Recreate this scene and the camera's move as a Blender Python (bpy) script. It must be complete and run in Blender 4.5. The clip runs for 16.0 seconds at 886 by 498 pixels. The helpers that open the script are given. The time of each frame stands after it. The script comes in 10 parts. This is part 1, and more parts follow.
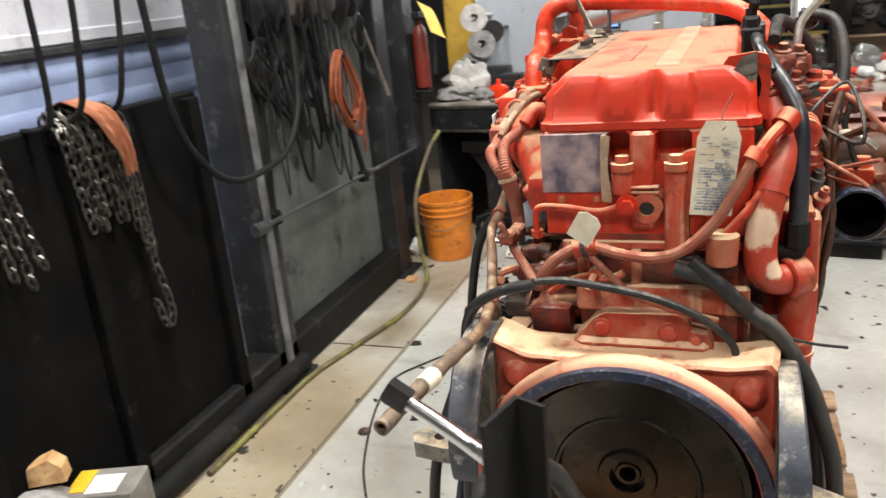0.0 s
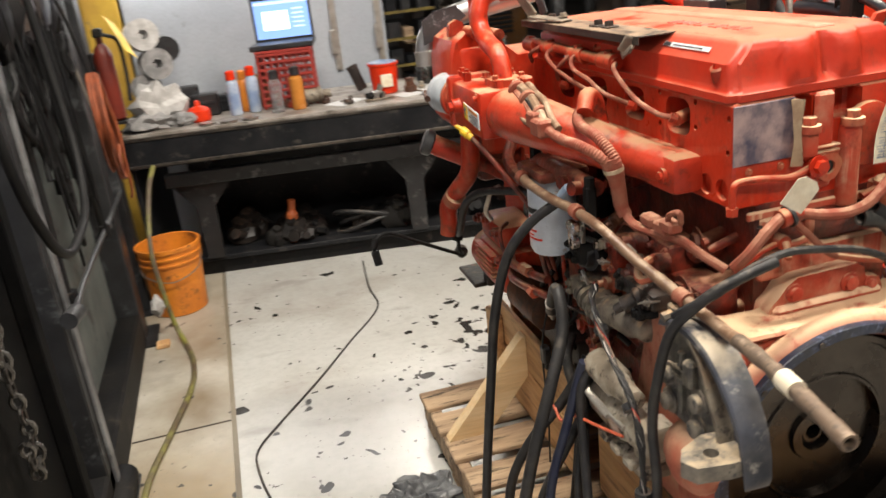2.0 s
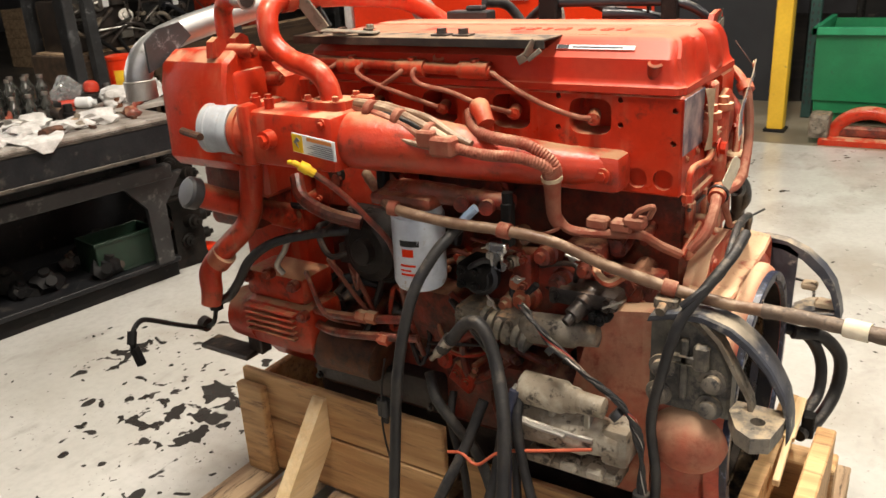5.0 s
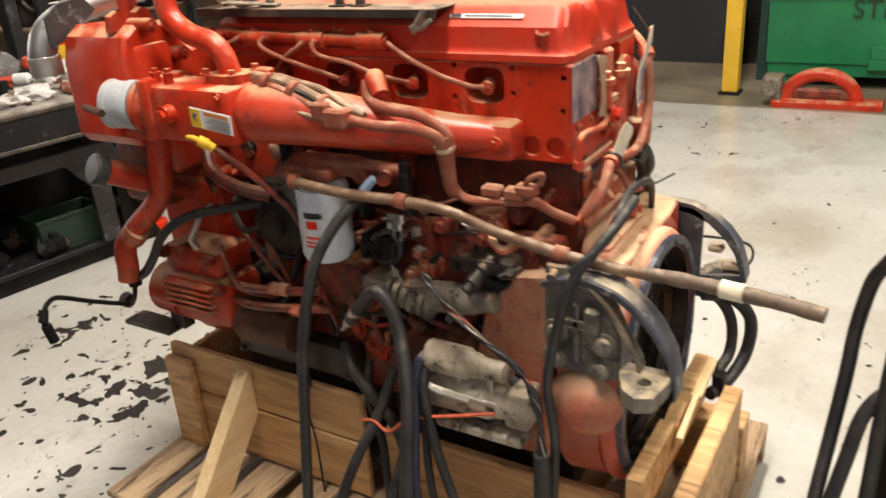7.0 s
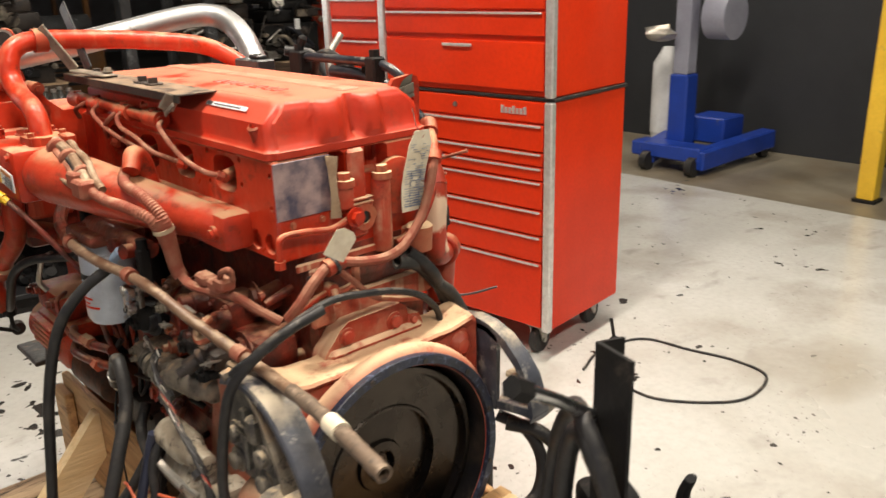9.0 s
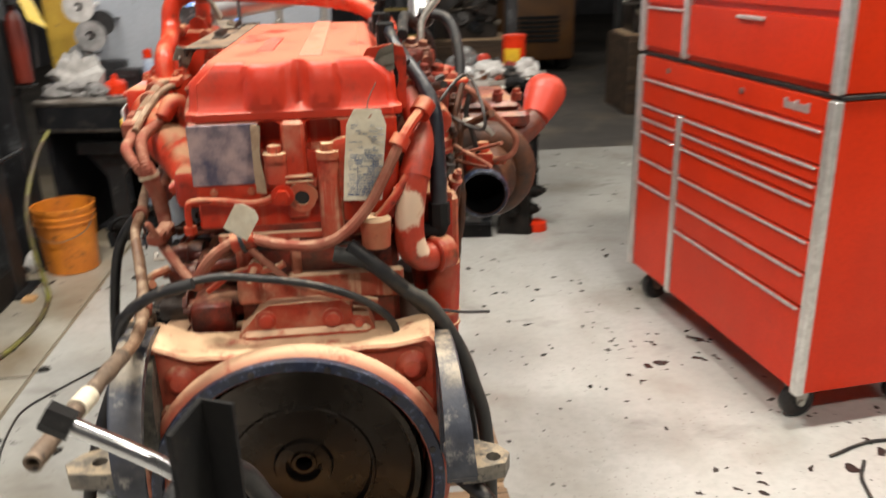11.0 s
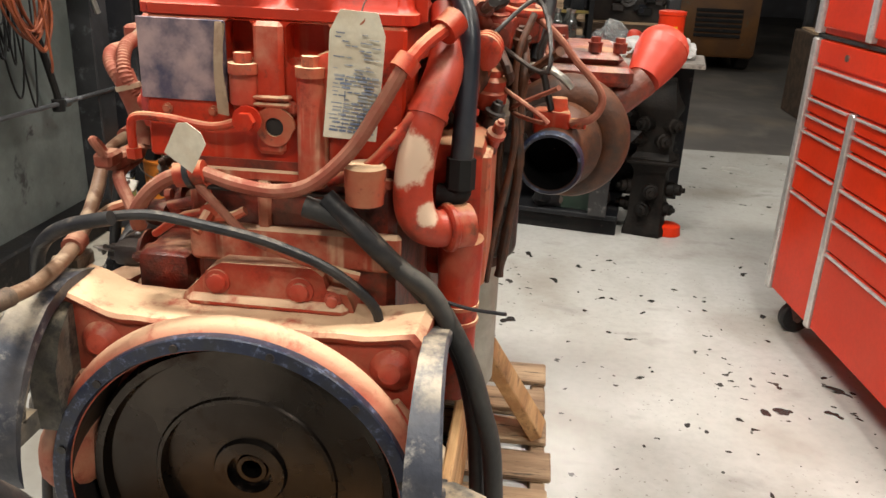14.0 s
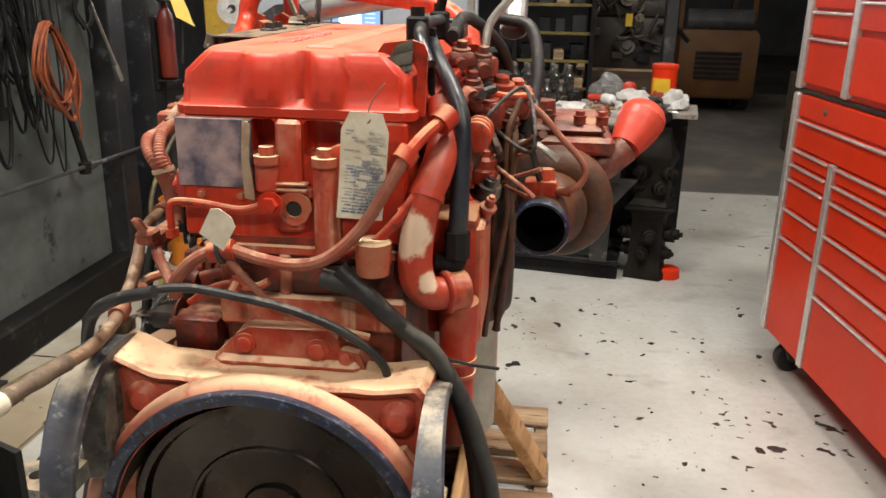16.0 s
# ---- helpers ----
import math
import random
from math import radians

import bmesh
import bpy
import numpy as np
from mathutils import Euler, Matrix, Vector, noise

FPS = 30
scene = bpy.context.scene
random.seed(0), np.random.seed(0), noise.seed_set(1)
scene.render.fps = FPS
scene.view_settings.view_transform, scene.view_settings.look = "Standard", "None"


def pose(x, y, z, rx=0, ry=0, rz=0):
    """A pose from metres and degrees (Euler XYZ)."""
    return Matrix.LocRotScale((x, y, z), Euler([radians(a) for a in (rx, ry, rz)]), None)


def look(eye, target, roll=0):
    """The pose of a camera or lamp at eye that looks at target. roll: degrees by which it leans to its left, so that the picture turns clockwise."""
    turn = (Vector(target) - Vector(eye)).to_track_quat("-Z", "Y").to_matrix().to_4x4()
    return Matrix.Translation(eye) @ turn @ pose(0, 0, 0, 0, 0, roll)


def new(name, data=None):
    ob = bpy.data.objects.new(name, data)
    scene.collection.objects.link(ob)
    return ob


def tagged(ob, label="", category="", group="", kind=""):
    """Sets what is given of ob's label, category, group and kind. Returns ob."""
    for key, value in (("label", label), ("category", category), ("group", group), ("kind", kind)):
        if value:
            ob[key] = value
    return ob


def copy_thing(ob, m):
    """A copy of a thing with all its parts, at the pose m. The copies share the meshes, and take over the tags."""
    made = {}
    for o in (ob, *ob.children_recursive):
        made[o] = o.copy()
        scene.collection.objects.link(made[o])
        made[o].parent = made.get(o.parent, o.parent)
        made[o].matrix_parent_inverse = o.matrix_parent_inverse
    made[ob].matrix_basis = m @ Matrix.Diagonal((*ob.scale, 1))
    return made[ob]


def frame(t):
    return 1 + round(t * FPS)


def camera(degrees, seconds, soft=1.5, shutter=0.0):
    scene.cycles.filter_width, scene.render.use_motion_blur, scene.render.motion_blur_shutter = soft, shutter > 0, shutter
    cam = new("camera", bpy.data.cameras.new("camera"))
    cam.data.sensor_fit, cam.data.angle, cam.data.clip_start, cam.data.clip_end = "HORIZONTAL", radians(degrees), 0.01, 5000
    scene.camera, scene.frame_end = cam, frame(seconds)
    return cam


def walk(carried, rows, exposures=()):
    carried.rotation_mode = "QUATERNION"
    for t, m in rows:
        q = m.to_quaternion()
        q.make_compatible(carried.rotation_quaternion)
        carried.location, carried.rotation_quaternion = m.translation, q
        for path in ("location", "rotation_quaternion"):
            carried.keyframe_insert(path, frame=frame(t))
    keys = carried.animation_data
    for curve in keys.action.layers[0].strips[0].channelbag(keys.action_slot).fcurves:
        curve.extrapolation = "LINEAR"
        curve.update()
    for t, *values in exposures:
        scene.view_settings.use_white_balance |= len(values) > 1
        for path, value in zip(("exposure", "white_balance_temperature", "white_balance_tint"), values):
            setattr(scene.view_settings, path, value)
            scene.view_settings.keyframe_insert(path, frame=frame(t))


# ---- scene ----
cam = camera(57.4, 16.0, shutter=0.5)
PATH = [
    (0, (0.208, -1.482, 1.575), (-0.484, 0.286, 0.947), -5.7),
    (0.5, (-0.087, -1.502, 1.574), (-0.468, 0.347, 0.913), -3.9),
    (1, (-0.445, -1.534, 1.593), (-0.465, 0.356, 0.94), -3.9),
    (1.5, (-0.738, -1.438, 1.582), (-0.502, 0.437, 0.925), -4.1),
    (2, (-1.013, -1.255, 1.604), (-0.575, 0.568, 0.908), -6.5),
    (2.5, (-1.276, -1.127, 1.584), (-0.428, 0.518, 0.827), -5.6),
    (3, (-1.377, -0.951, 1.599), (-0.226, 0.483, 0.812), -4.9),
    (3.2, (-1.39, -0.898, 1.571), (-0.204, 0.521, 0.809), -4.3),
    (5.3, (-1.686, -0.426, 1.596), (-0.108, 0.578, 0.887), -3.6),
    (5.5, (-1.675, -0.429, 1.599), (-0.089, 0.583, 0.921), -3.9),
    (6, (-1.661, -0.46, 1.609), (-0.031, 0.539, 1.022), -4.0),
    (6.5, (-1.645, -0.477, 1.592), (-0.038, 0.518, 0.94), -3.5),
    (7, (-1.597, -0.593, 1.59), (-0.043, 0.386, 0.797), -4.3),
    (7.5, (-1.523, -0.893, 1.586), (-0.033, 0.207, 0.83), -5.3),
    (8, (-1.421, -1.112, 1.602), (0.035, 0.08, 0.925), -3.1),
    (8.5, (-1.164, -1.217, 1.578), (0.218, 0.071, 0.921), -1.9),
    (8.7, (-1.061, -1.25, 1.604), (0.285, 0.08, 0.956), -1.5),
    (10.8, (0.052, -1.488, 1.566), (0.382, 0.378, 0.926), -3.0),
    (11, (0.156, -1.479, 1.558), (0.343, 0.391, 0.875), -1.6),
    (11.5, (0.343, -1.431, 1.549), (0.229, 0.416, 0.79), -0.7),
    (12, (0.407, -1.283, 1.538), (0.305, 0.601, 0.873), 3.8),
    (12.5, (0.43, -1.179, 1.501), (0.268, 0.693, 0.817), 1.3),
    (13, (0.423, -1.117, 1.43), (0.286, 0.741, 0.703), 0.3),
    (13.5, (0.406, -1.101, 1.397), (0.262, 0.748, 0.65), 2.0),
    (14, (0.395, -1.103, 1.395), (0.211, 0.757, 0.684), 2.5),
    (14.5, (0.395, -1.097, 1.392), (0.209, 0.759, 0.673), 3.0),
    (15, (0.402, -1.119, 1.426), (0.21, 0.747, 0.732), 1.5),
    (15.5, (0.412, -1.204, 1.48), (0.171, 0.67, 0.824), 0.5),
    (16, (0.427, -1.241, 1.49), (0.21, 0.648, 0.87), 1.1),
]
walk(cam, [(t, look(eye, target, roll)) for t, eye, target, roll in PATH],
     exposures=[(0, 0.90, 5850, 7), (1, 0.84, 5800, 8), (2.5, 0.84, 6450, 10), (5.5, 0.80, 6500, 10), (7, 0.78, 6500, 10), (8.5, 0.74, 6500, 10), (10.8, 0.60, 6200, 9), (11, 0.58, 6150, 9), (11.5, 0.69, 6150, 9), (12.5, 0.69, 6100, 9), (14, 0.75, 6100, 9), (15, 0.74, 6100, 9), (16, 0.58, 6150, 9)])

# ---- light ----
world = bpy.data.worlds.new("world")
scene.world = world
world.use_nodes = True
world.node_tree.nodes["Background"].inputs[0].default_value = (0.9, 0.93, 1.0, 1)
world.node_tree.nodes["Background"].inputs[1].default_value = 0.01


def area_lamp(name, at, sx, sy, watts, colour=(1.0, 0.9, 0.76)):
    data = bpy.data.lights.new(name, "AREA")
    data.shape, data.size, data.size_y, data.energy, data.color = "RECTANGLE", sx, sy, watts, colour
    ob = new(name, data)
    ob.matrix_world = pose(*at)
    return ob


LAMPS = [(-0.8, 0.3, 4.55), (1.6, 0.3, 4.55), (0.9, 7.4, 4.55), (2.9, 10.5, 4.55), (5.0, 3.6, 4.55), (-0.9, -3.2, 4.55), (2.8, -3.0, 4.55)]
for at, watts in zip(LAMPS, (118, 118, 52, 5, 42, 76, 74)):
    area_lamp("bay_light", at, 1.2, 0.35, watts)

# ---- tools ----
PLACE = {}


def thing(name, at=(0, 0, 0), rz=0.0, label="", category="", group="", kind=""):
    """An empty at a thing's base."""
    ob = new(name)
    ob.empty_display_size = 0.05
    ob.matrix_basis = pose(*at, 0, 0, rz)
    PLACE[ob] = ob.matrix_basis.copy()
    return tagged(ob, label, category, group, kind)


def finish(name, bm, material, smooth=True, sharp=35):
    bmesh.ops.recalc_face_normals(bm, faces=bm.faces[:])
    me = bpy.data.meshes.new(name)
    if smooth:
        for f in bm.faces:
            f.smooth = True
        for e in bm.edges:
            if len(e.link_faces) == 2 and e.calc_face_angle(0) > radians(sharp):
                e.smooth = False
    bm.to_mesh(me)
    bm.free()
    me.materials.append(material)
    return me


def part(name, bm, material, parent, label="", smooth=True, local=False):
    """Links a bmesh as one part under a thing or a part; its points are in the world unless local."""
    ob = new(name, finish(name, bm, material, smooth))
    ob.parent = parent
    PLACE[ob] = PLACE[parent].copy()
    if not local:
        ob.matrix_parent_inverse = PLACE[parent].inverted()
        PLACE[ob] = Matrix.Identity(4)
    return tagged(ob, label) if label else ob


def solid(name, bm, material, label="", category="", group="", kind="", smooth=True):
    """A thing of one mesh, its points in the world."""
    ob = new(name, finish(name, bm, material, smooth))
    PLACE[ob] = Matrix.Identity(4)
    return tagged(ob, label, category, group, kind)


def B():
    return bmesh.new()


def box(bm, x0, y0, z0, x1, y1, z1, bevel=0.0, m=None, seg=1):
    made = bmesh.ops.create_cube(bm, size=1.0)["verts"]
    for v in made:
        v.co = Vector(((x0 + x1) / 2 + v.co.x * (x1 - x0), (y0 + y1) / 2 + v.co.y * (y1 - y0), (z0 + z1) / 2 + v.co.z * (z1 - z0)))
    if bevel:
        edges = {e for v in made for e in v.link_edges}
        out = bmesh.ops.bevel(bm, geom=list(edges), offset=bevel, segments=seg, affect="EDGES", profile=0.5)
        made = list({v for f in out["faces"] for v in f.verts} | {v for v in made if v.is_valid})
    if m is not None:
        bmesh.ops.transform(bm, matrix=m, verts=made)
    return bm


def frame_of(way):
    way = Vector(way).normalized()
    side = way.cross(Vector((0, 0, 1)) if abs(way.z) < 0.95 else Vector((0, 1, 0))).normalized()
    return side, way.cross(side).normalized(), way


def rings(bm, loops, caps=True, closed=False):
    """Skins a row of vertex loops."""
    rows = [[bm.verts.new(p) for p in loop] for loop in loops]
    n = len(rows[0])
    pairs = list(zip(rows, rows[1:])) + ([(rows[-1], rows[0])] if closed else [])
    for a, b in pairs:
        for i in range(n):
            bm.faces.new((a[i], a[(i + 1) % n], b[(i + 1) % n], b[i]))
    if caps and not closed:
        bm.faces.new(rows[0][::-1])
        bm.faces.new(rows[-1])
    return bm


def cyl(bm, p0, p1, r0, r1=None, seg=16, caps=True):
    r1 = r0 if r1 is None else r1
    p0, p1 = Vector(p0), Vector(p1)
    u, v, _ = frame_of(p1 - p0)
    circle = [(math.cos(2 * math.pi * i / seg), math.sin(2 * math.pi * i / seg)) for i in range(seg)]
    return rings(bm, [[p + r * (c * u + s * v) for c, s in circle] for p, r in ((p0, r0), (p1, r1))], caps)


def lathe(bm, base, axis, profile, seg=32, caps=True):
    """profile: rows of (distance along the axis, radius)."""
    base = Vector(base)
    u, v, w = frame_of(axis)
    circle = [(math.cos(2 * math.pi * i / seg), math.sin(2 * math.pi * i / seg)) for i in range(seg)]
    return rings(bm, [[base + h * w + r * (c * u + s * v) for c, s in circle] for h, r in profile], caps)


def smooth_path(points, steps=6):
    pts = [Vector(p) for p in points]
    pts = [2 * pts[0] - pts[1], *pts, 2 * pts[-1] - pts[-2]]
    out = []
    for a, b, c, d in zip(pts, pts[1:], pts[2:], pts[3:]):
        for k in range(steps):
            t = k / steps
            out.append(0.5 * (2 * b + (c - a) * t + (2 * a - 5 * b + 4 * c - d) * t * t + (3 * b - a - 3 * c + d) * t**3))
    return out + [pts[-2]]


def tube(bm, points, r, seg=10, steps=6, caps=True, rough=0.0, squash=1.0, ribs=0.0, wall=0.0):
    """A pipe or hose along a smooth path. r: a radius or one a point. ribs: depth of the rings of a corrugated sleeve."""
    path = smooth_path(points, steps) if len(points) > 2 else [Vector(p) for p in points]
    radii = [float(k) for k in np.interp(np.linspace(0, len(points) - 1, len(path)), range(len(points)), r)] if hasattr(r, "__len__") else [r] * len(path)
    if ribs:
        total = sum((b - a).length for a, b in zip(path, path[1:]))
        n = max(8, int(total / 0.0030))
        cum = np.concatenate([[0], np.cumsum([(b - a).length for a, b in zip(path, path[1:])])])
        want = np.linspace(0, total, n)
        path = [Vector([float(np.interp(w, cum, [p[k] for p in path])) for k in range(3)]) for w in want]
        radii = [float(np.interp(w, cum, radii)) + (ribs if k % 2 else 0) for k, w in enumerate(want)]
    ways = [(path[min(i + 1, len(path) - 1)] - path[max(i - 1, 0)]).normalized() for i in range(len(path))]
    u, v, _ = frame_of(ways[0])
    loops = []
    for p, w, rad in zip(path, ways, radii):
        u = (u - w * u.dot(w)).normalized()
        v = w.cross(u)
        k = rad * (1 + rough * (noise.noise(p * 30)))
        loops.append([p + k * (math.cos(2 * math.pi * i / seg) * u + squash * math.sin(2 * math.pi * i / seg) * v) for i in range(seg)])
    if wall:
        w0, p0 = ways[0], path[0]
        inner = [[p0 + w0 * d + (q - p0) * (1 - wall) for q in loops[0]] for d in (0.0, 0.03)]
        w1, p1 = ways[-1], path[-1]
        outer = [[p1 - w1 * d + (q - p1) * (1 - wall) for q in loops[-1]] for d in (0.0, 0.03)]
        loops = [inner[1], inner[0], *loops, outer[0], outer[1]]
    return rings(bm, loops, caps)


def prism(bm, outline, depth, m):
    """A flat outline of (x, y) points, of the given depth along z, laid by m."""
    return rings(bm, [[m @ Vector((x, y, z)) for x, y in outline] for z in (0, depth)])


def bar(bm, a, b, w, h, up=(0, 0, 1), bevel=0.002):
    """A straight bar of width w and height h between two points."""
    a, b = Vector(a), Vector(b)
    way = (b - a).normalized()
    side = way.cross(Vector(up)).normalized()
    top = side.cross(way)
    m = Matrix((side, way, top)).transposed().to_4x4()
    m.translation = (a + b) / 2
    n = (b - a).length
    return box(bm, -w / 2, -n / 2, -h / 2, w / 2, n / 2, h / 2, bevel, m)


def stack(bm, outline, levels, m=None):
    """Stands a closed plan outline up in levels of (height, inset)."""
    pts = [Vector((x, y)) for x, y in outline]
    n = len(pts)
    area = sum(pts[i].x * pts[(i + 1) % n].y - pts[(i + 1) % n].x * pts[i].y for i in range(n))
    turn = 1 if area > 0 else -1
    normals = []
    for i in range(n):
        d = (pts[(i + 1) % n] - pts[i - 1]).normalized()
        normals.append(Vector((-d.y, d.x)) * turn)
    m = m or Matrix.Identity(4)
    return rings(bm, [[m @ Vector((*(p + k * q), z)) for p, q in zip(pts, normals)] for z, k in levels])


def hexbolt(bm, at, way, r=0.009, h=0.008, washer=True):
    at, w = Vector(at), Vector(way).normalized()
    if washer:
        cyl(bm, at, at + w * h * 0.3, r * 1.55, seg=16)
        at = at + w * h * 0.3
    cyl(bm, at, at + w * h, r, seg=6)
    return bm


def blob(bm, at, size, bumps=0.25, seed=0, div=2, flat=True):
    """A crumpled lump."""
    made = bmesh.ops.create_icosphere(bm, subdivisions=div, radius=1.0)["verts"]
    for v in made:
        k = 1 + bumps * noise.noise(v.co * 1.7 + Vector((seed * 3.1, seed, 0))) + bumps * 0.5 * noise.noise(v.co * 4.1 + Vector((seed, 0, 9)))
        p = v.co * k
        v.co = Vector((at[0] + p.x * size[0], at[1] + p.y * size[1], at[2] + (max(p.z, -0.6) if flat else p.z) * size[2]))
    return bm


# ---- materials ----
def material(name, c1, c2, scale=6.0, rough=0.5, metal=0.0, bump=0.15, fine=60.0, dust=None, dust_amount=0.0, chips=None, chip_amount=0.0, spread=(0.35, 0.65), coat=0.0, spec=0.5, lean=(0.25, 0.95), haze_amount=0.35, grain=None, streak=0.0, chip_soft=0.03, side=None, smears=()):
    """Two colours broken up at two sizes, with dirt that settles on what faces up and worn patches."""
    mat = bpy.data.materials.new(name)
    mat.use_nodes = True
    nt = mat.node_tree
    n, link = nt.nodes, nt.links.new
    shader = n["Principled BSDF"]
    coords = n.new("ShaderNodeTexCoord").outputs["Object"]
    if grain:
        run = n.new("ShaderNodeMapping")
        run.inputs["Scale"].default_value = grain
        link(coords, run.inputs["Vector"])
        coords = run.outputs[0]

    def noise_at(s, detail=5.0, rough_=0.6):
        t = n.new("ShaderNodeTexNoise")
        t.inputs["Scale"].default_value, t.inputs["Detail"].default_value, t.inputs["Roughness"].default_value = s, detail, rough_
        link(coords, t.inputs["Vector"])
        return t.outputs["Fac"]

    def ramp(value, lo, hi):
        r = n.new("ShaderNodeMapRange")
        r.inputs["From Min"].default_value, r.inputs["From Max"].default_value = lo, hi
        r.interpolation_type = "SMOOTHSTEP"
        link(value, r.inputs["Value"])
        return r.outputs["Result"]

    def mix(fac, a, b):
        x = n.new("ShaderNodeMix")
        x.data_type = "RGBA"
        link(fac, x.inputs["Factor"])
        for sock, val in ((x.inputs["A"], a), (x.inputs["B"], b)):
            if isinstance(val, tuple):
                sock.default_value = (*val, 1)
            else:
                link(val, sock)
        return x.outputs["Result"]

    def maths(op, a, b):
        x = n.new("ShaderNodeMath")
        x.operation = op
        for sock, val in zip(x.inputs, (a, b)):
            if isinstance(val, (int, float)):
                sock.default_value = val
            else:
                link(val, sock)
        return x.outputs[0]

    large, small = noise_at(scale), noise_at(fine, 3.0)
    colour = mix(ramp(large, *spread), c1, c2)
    colour = mix(maths("MULTIPLY", ramp(small, 0.35, 0.75), 0.25), colour, tuple(0.6 * v for v in c1))
    rough_val = maths("ADD", maths("MULTIPLY", large, 0.25), rough - 0.12)
    if chips:
        where = maths("MULTIPLY", ramp(noise_at(scale * 2.3, 8.0, 0.72), 0.66 - 0.25 * chip_amount - chip_soft, 0.70 - 0.22 * chip_amount + chip_soft), 1.0)
        colour = mix(where, colour, chips)
    if dust:
        geo = n.new("ShaderNodeNewGeometry")
        sep = n.new("ShaderNodeSeparateXYZ")
        link(geo.outputs["Normal"], sep.inputs[0])
        facing = sep.outputs["Z"]
        if side:
            dot = n.new("ShaderNodeVectorMath")
            dot.operation = "DOT_PRODUCT"
            link(geo.outputs["Normal"], dot.inputs[0])
            dot.inputs[1].default_value = Vector(side).normalized()
            facing = dot.outputs["Value"]
        up = ramp(facing, *lean)
        patch = ramp(noise_at(scale * 1.4, 6.0, 0.65), 0.62 - 0.4 * dust_amount, 0.85 - 0.4 * dust_amount)
        haze = maths("MULTIPLY", ramp(noise_at(scale * 0.8, 6.0), 0.45, 0.75), haze_amount * dust_amount)
        settled = maths("MAXIMUM", maths("MULTIPLY", up, patch), haze)
        colour = mix(settled, colour, dust)
        rough_val = maths("MAXIMUM", rough_val, maths("MULTIPLY", settled, 0.85))
    for x, y, z, radius in smears:
        far = n.new("ShaderNodeVectorMath")
        far.operation = "DISTANCE"
        link(coords, far.inputs[0])
        far.inputs[1].default_value = (x, y, z)
        near = maths("SUBTRACT", maths("MULTIPLY", noise_at(38.0, 6.0, 0.7), 1.1), maths("MULTIPLY", far.outputs["Value"], 1.0 / radius))
        laid = maths("MULTIPLY", ramp(near, -0.48, -0.14), 0.94)
        colour = mix(laid, colour, dust)
        rough_val = maths("MAXIMUM", rough_val, maths("MULTIPLY", laid, 0.85))
    if streak:
        drip = n.new("ShaderNodeMapping")
        drip.inputs["Scale"].default_value = (1.0, 1.0, 0.07)
        link(coords, drip.inputs["Vector"])
        run_ = n.new("ShaderNodeTexNoise")
        run_.inputs["Scale"].default_value, run_.inputs["Detail"].default_value = 48.0, 4.0
        link(drip.outputs[0], run_.inputs["Vector"])
        runs = maths("MULTIPLY", maths("MULTIPLY", ramp(run_.outputs["Fac"], 0.50, 0.68), ramp(noise_at(scale * 0.9, 4.0), 0.42, 0.62)), streak)
        colour = mix(runs, colour, dust or TAN)
        rough_val = maths("MAXIMUM", rough_val, maths("MULTIPLY", runs, 0.8))
    link(colour, shader.inputs["Base Color"])
    link(rough_val, shader.inputs["Roughness"])
    shader.inputs["Metallic"].default_value = metal
    shader.inputs["Specular IOR Level"].default_value = spec
    if coat:
        shader.inputs["Coat Weight"].default_value = coat
        shader.inputs["Coat Roughness"].default_value = 0.12
    if bump:
        b = n.new("ShaderNodeBump")
        b.inputs["Strength"].default_value, b.inputs["Distance"].default_value = bump, 0.004
        link(maths("ADD", small, maths("MULTIPLY", large, 0.6)), b.inputs["Height"])
        link(b.outputs[0], shader.inputs["Normal"])
    return mat


def glow(name, colour, strength):
    mat = bpy.data.materials.new(name)
    mat.use_nodes = True
    shader = mat.node_tree.nodes["Principled BSDF"]
    shader.inputs["Base Color"].default_value = (*colour, 1)
    shader.inputs["Emission Color"].default_value, shader.inputs["Emission Strength"].default_value = (*colour, 1), strength
    return mat


TAN = (0.50, 0.33, 0.19)
RED = material("engine_red_paint", (0.50, 0.040, 0.014), (0.34, 0.028, 0.012), 9, 0.42, dust=(0.45, 0.24, 0.13), dust_amount=0.72, chips=(0.10, 0.022, 0.013), chip_amount=0.40, bump=0.35, spec=0.3, streak=0.28, chip_soft=0.07, haze_amount=0.38)
RED_TAN = material("red_paint_under_tan_dust", (0.50, 0.040, 0.014), (0.38, 0.030, 0.012), 9, 0.36, dust=(0.36, 0.19, 0.10), dust_amount=0.74, chips=(0.12, 0.024, 0.013), chip_amount=0.30, bump=0.35, chip_soft=0.08, lean=(0.55, 1.0), haze_amount=0.32)
RED_STREAK = material("red_casting_with_dust_runs", (0.46, 0.040, 0.015), (0.36, 0.03, 0.012), 12, 0.45, dust=(0.66, 0.45, 0.30), dust_amount=0.7, chips=(0.2, 0.035, 0.018), chip_amount=0.3, bump=0.35, haze_amount=0.55, streak=0.95, spec=0.3)
RED_CLEAN = material("glossy_red_paint", (0.52, 0.032, 0.009), (0.42, 0.027, 0.009), 8, 0.32, spec=0.32, dust=(0.50, 0.27, 0.16), dust_amount=0.55, chips=(0.18, 0.024, 0.013), chip_amount=0.30, bump=0.25, haze_amount=0.22, streak=0.22, chip_soft=0.06)
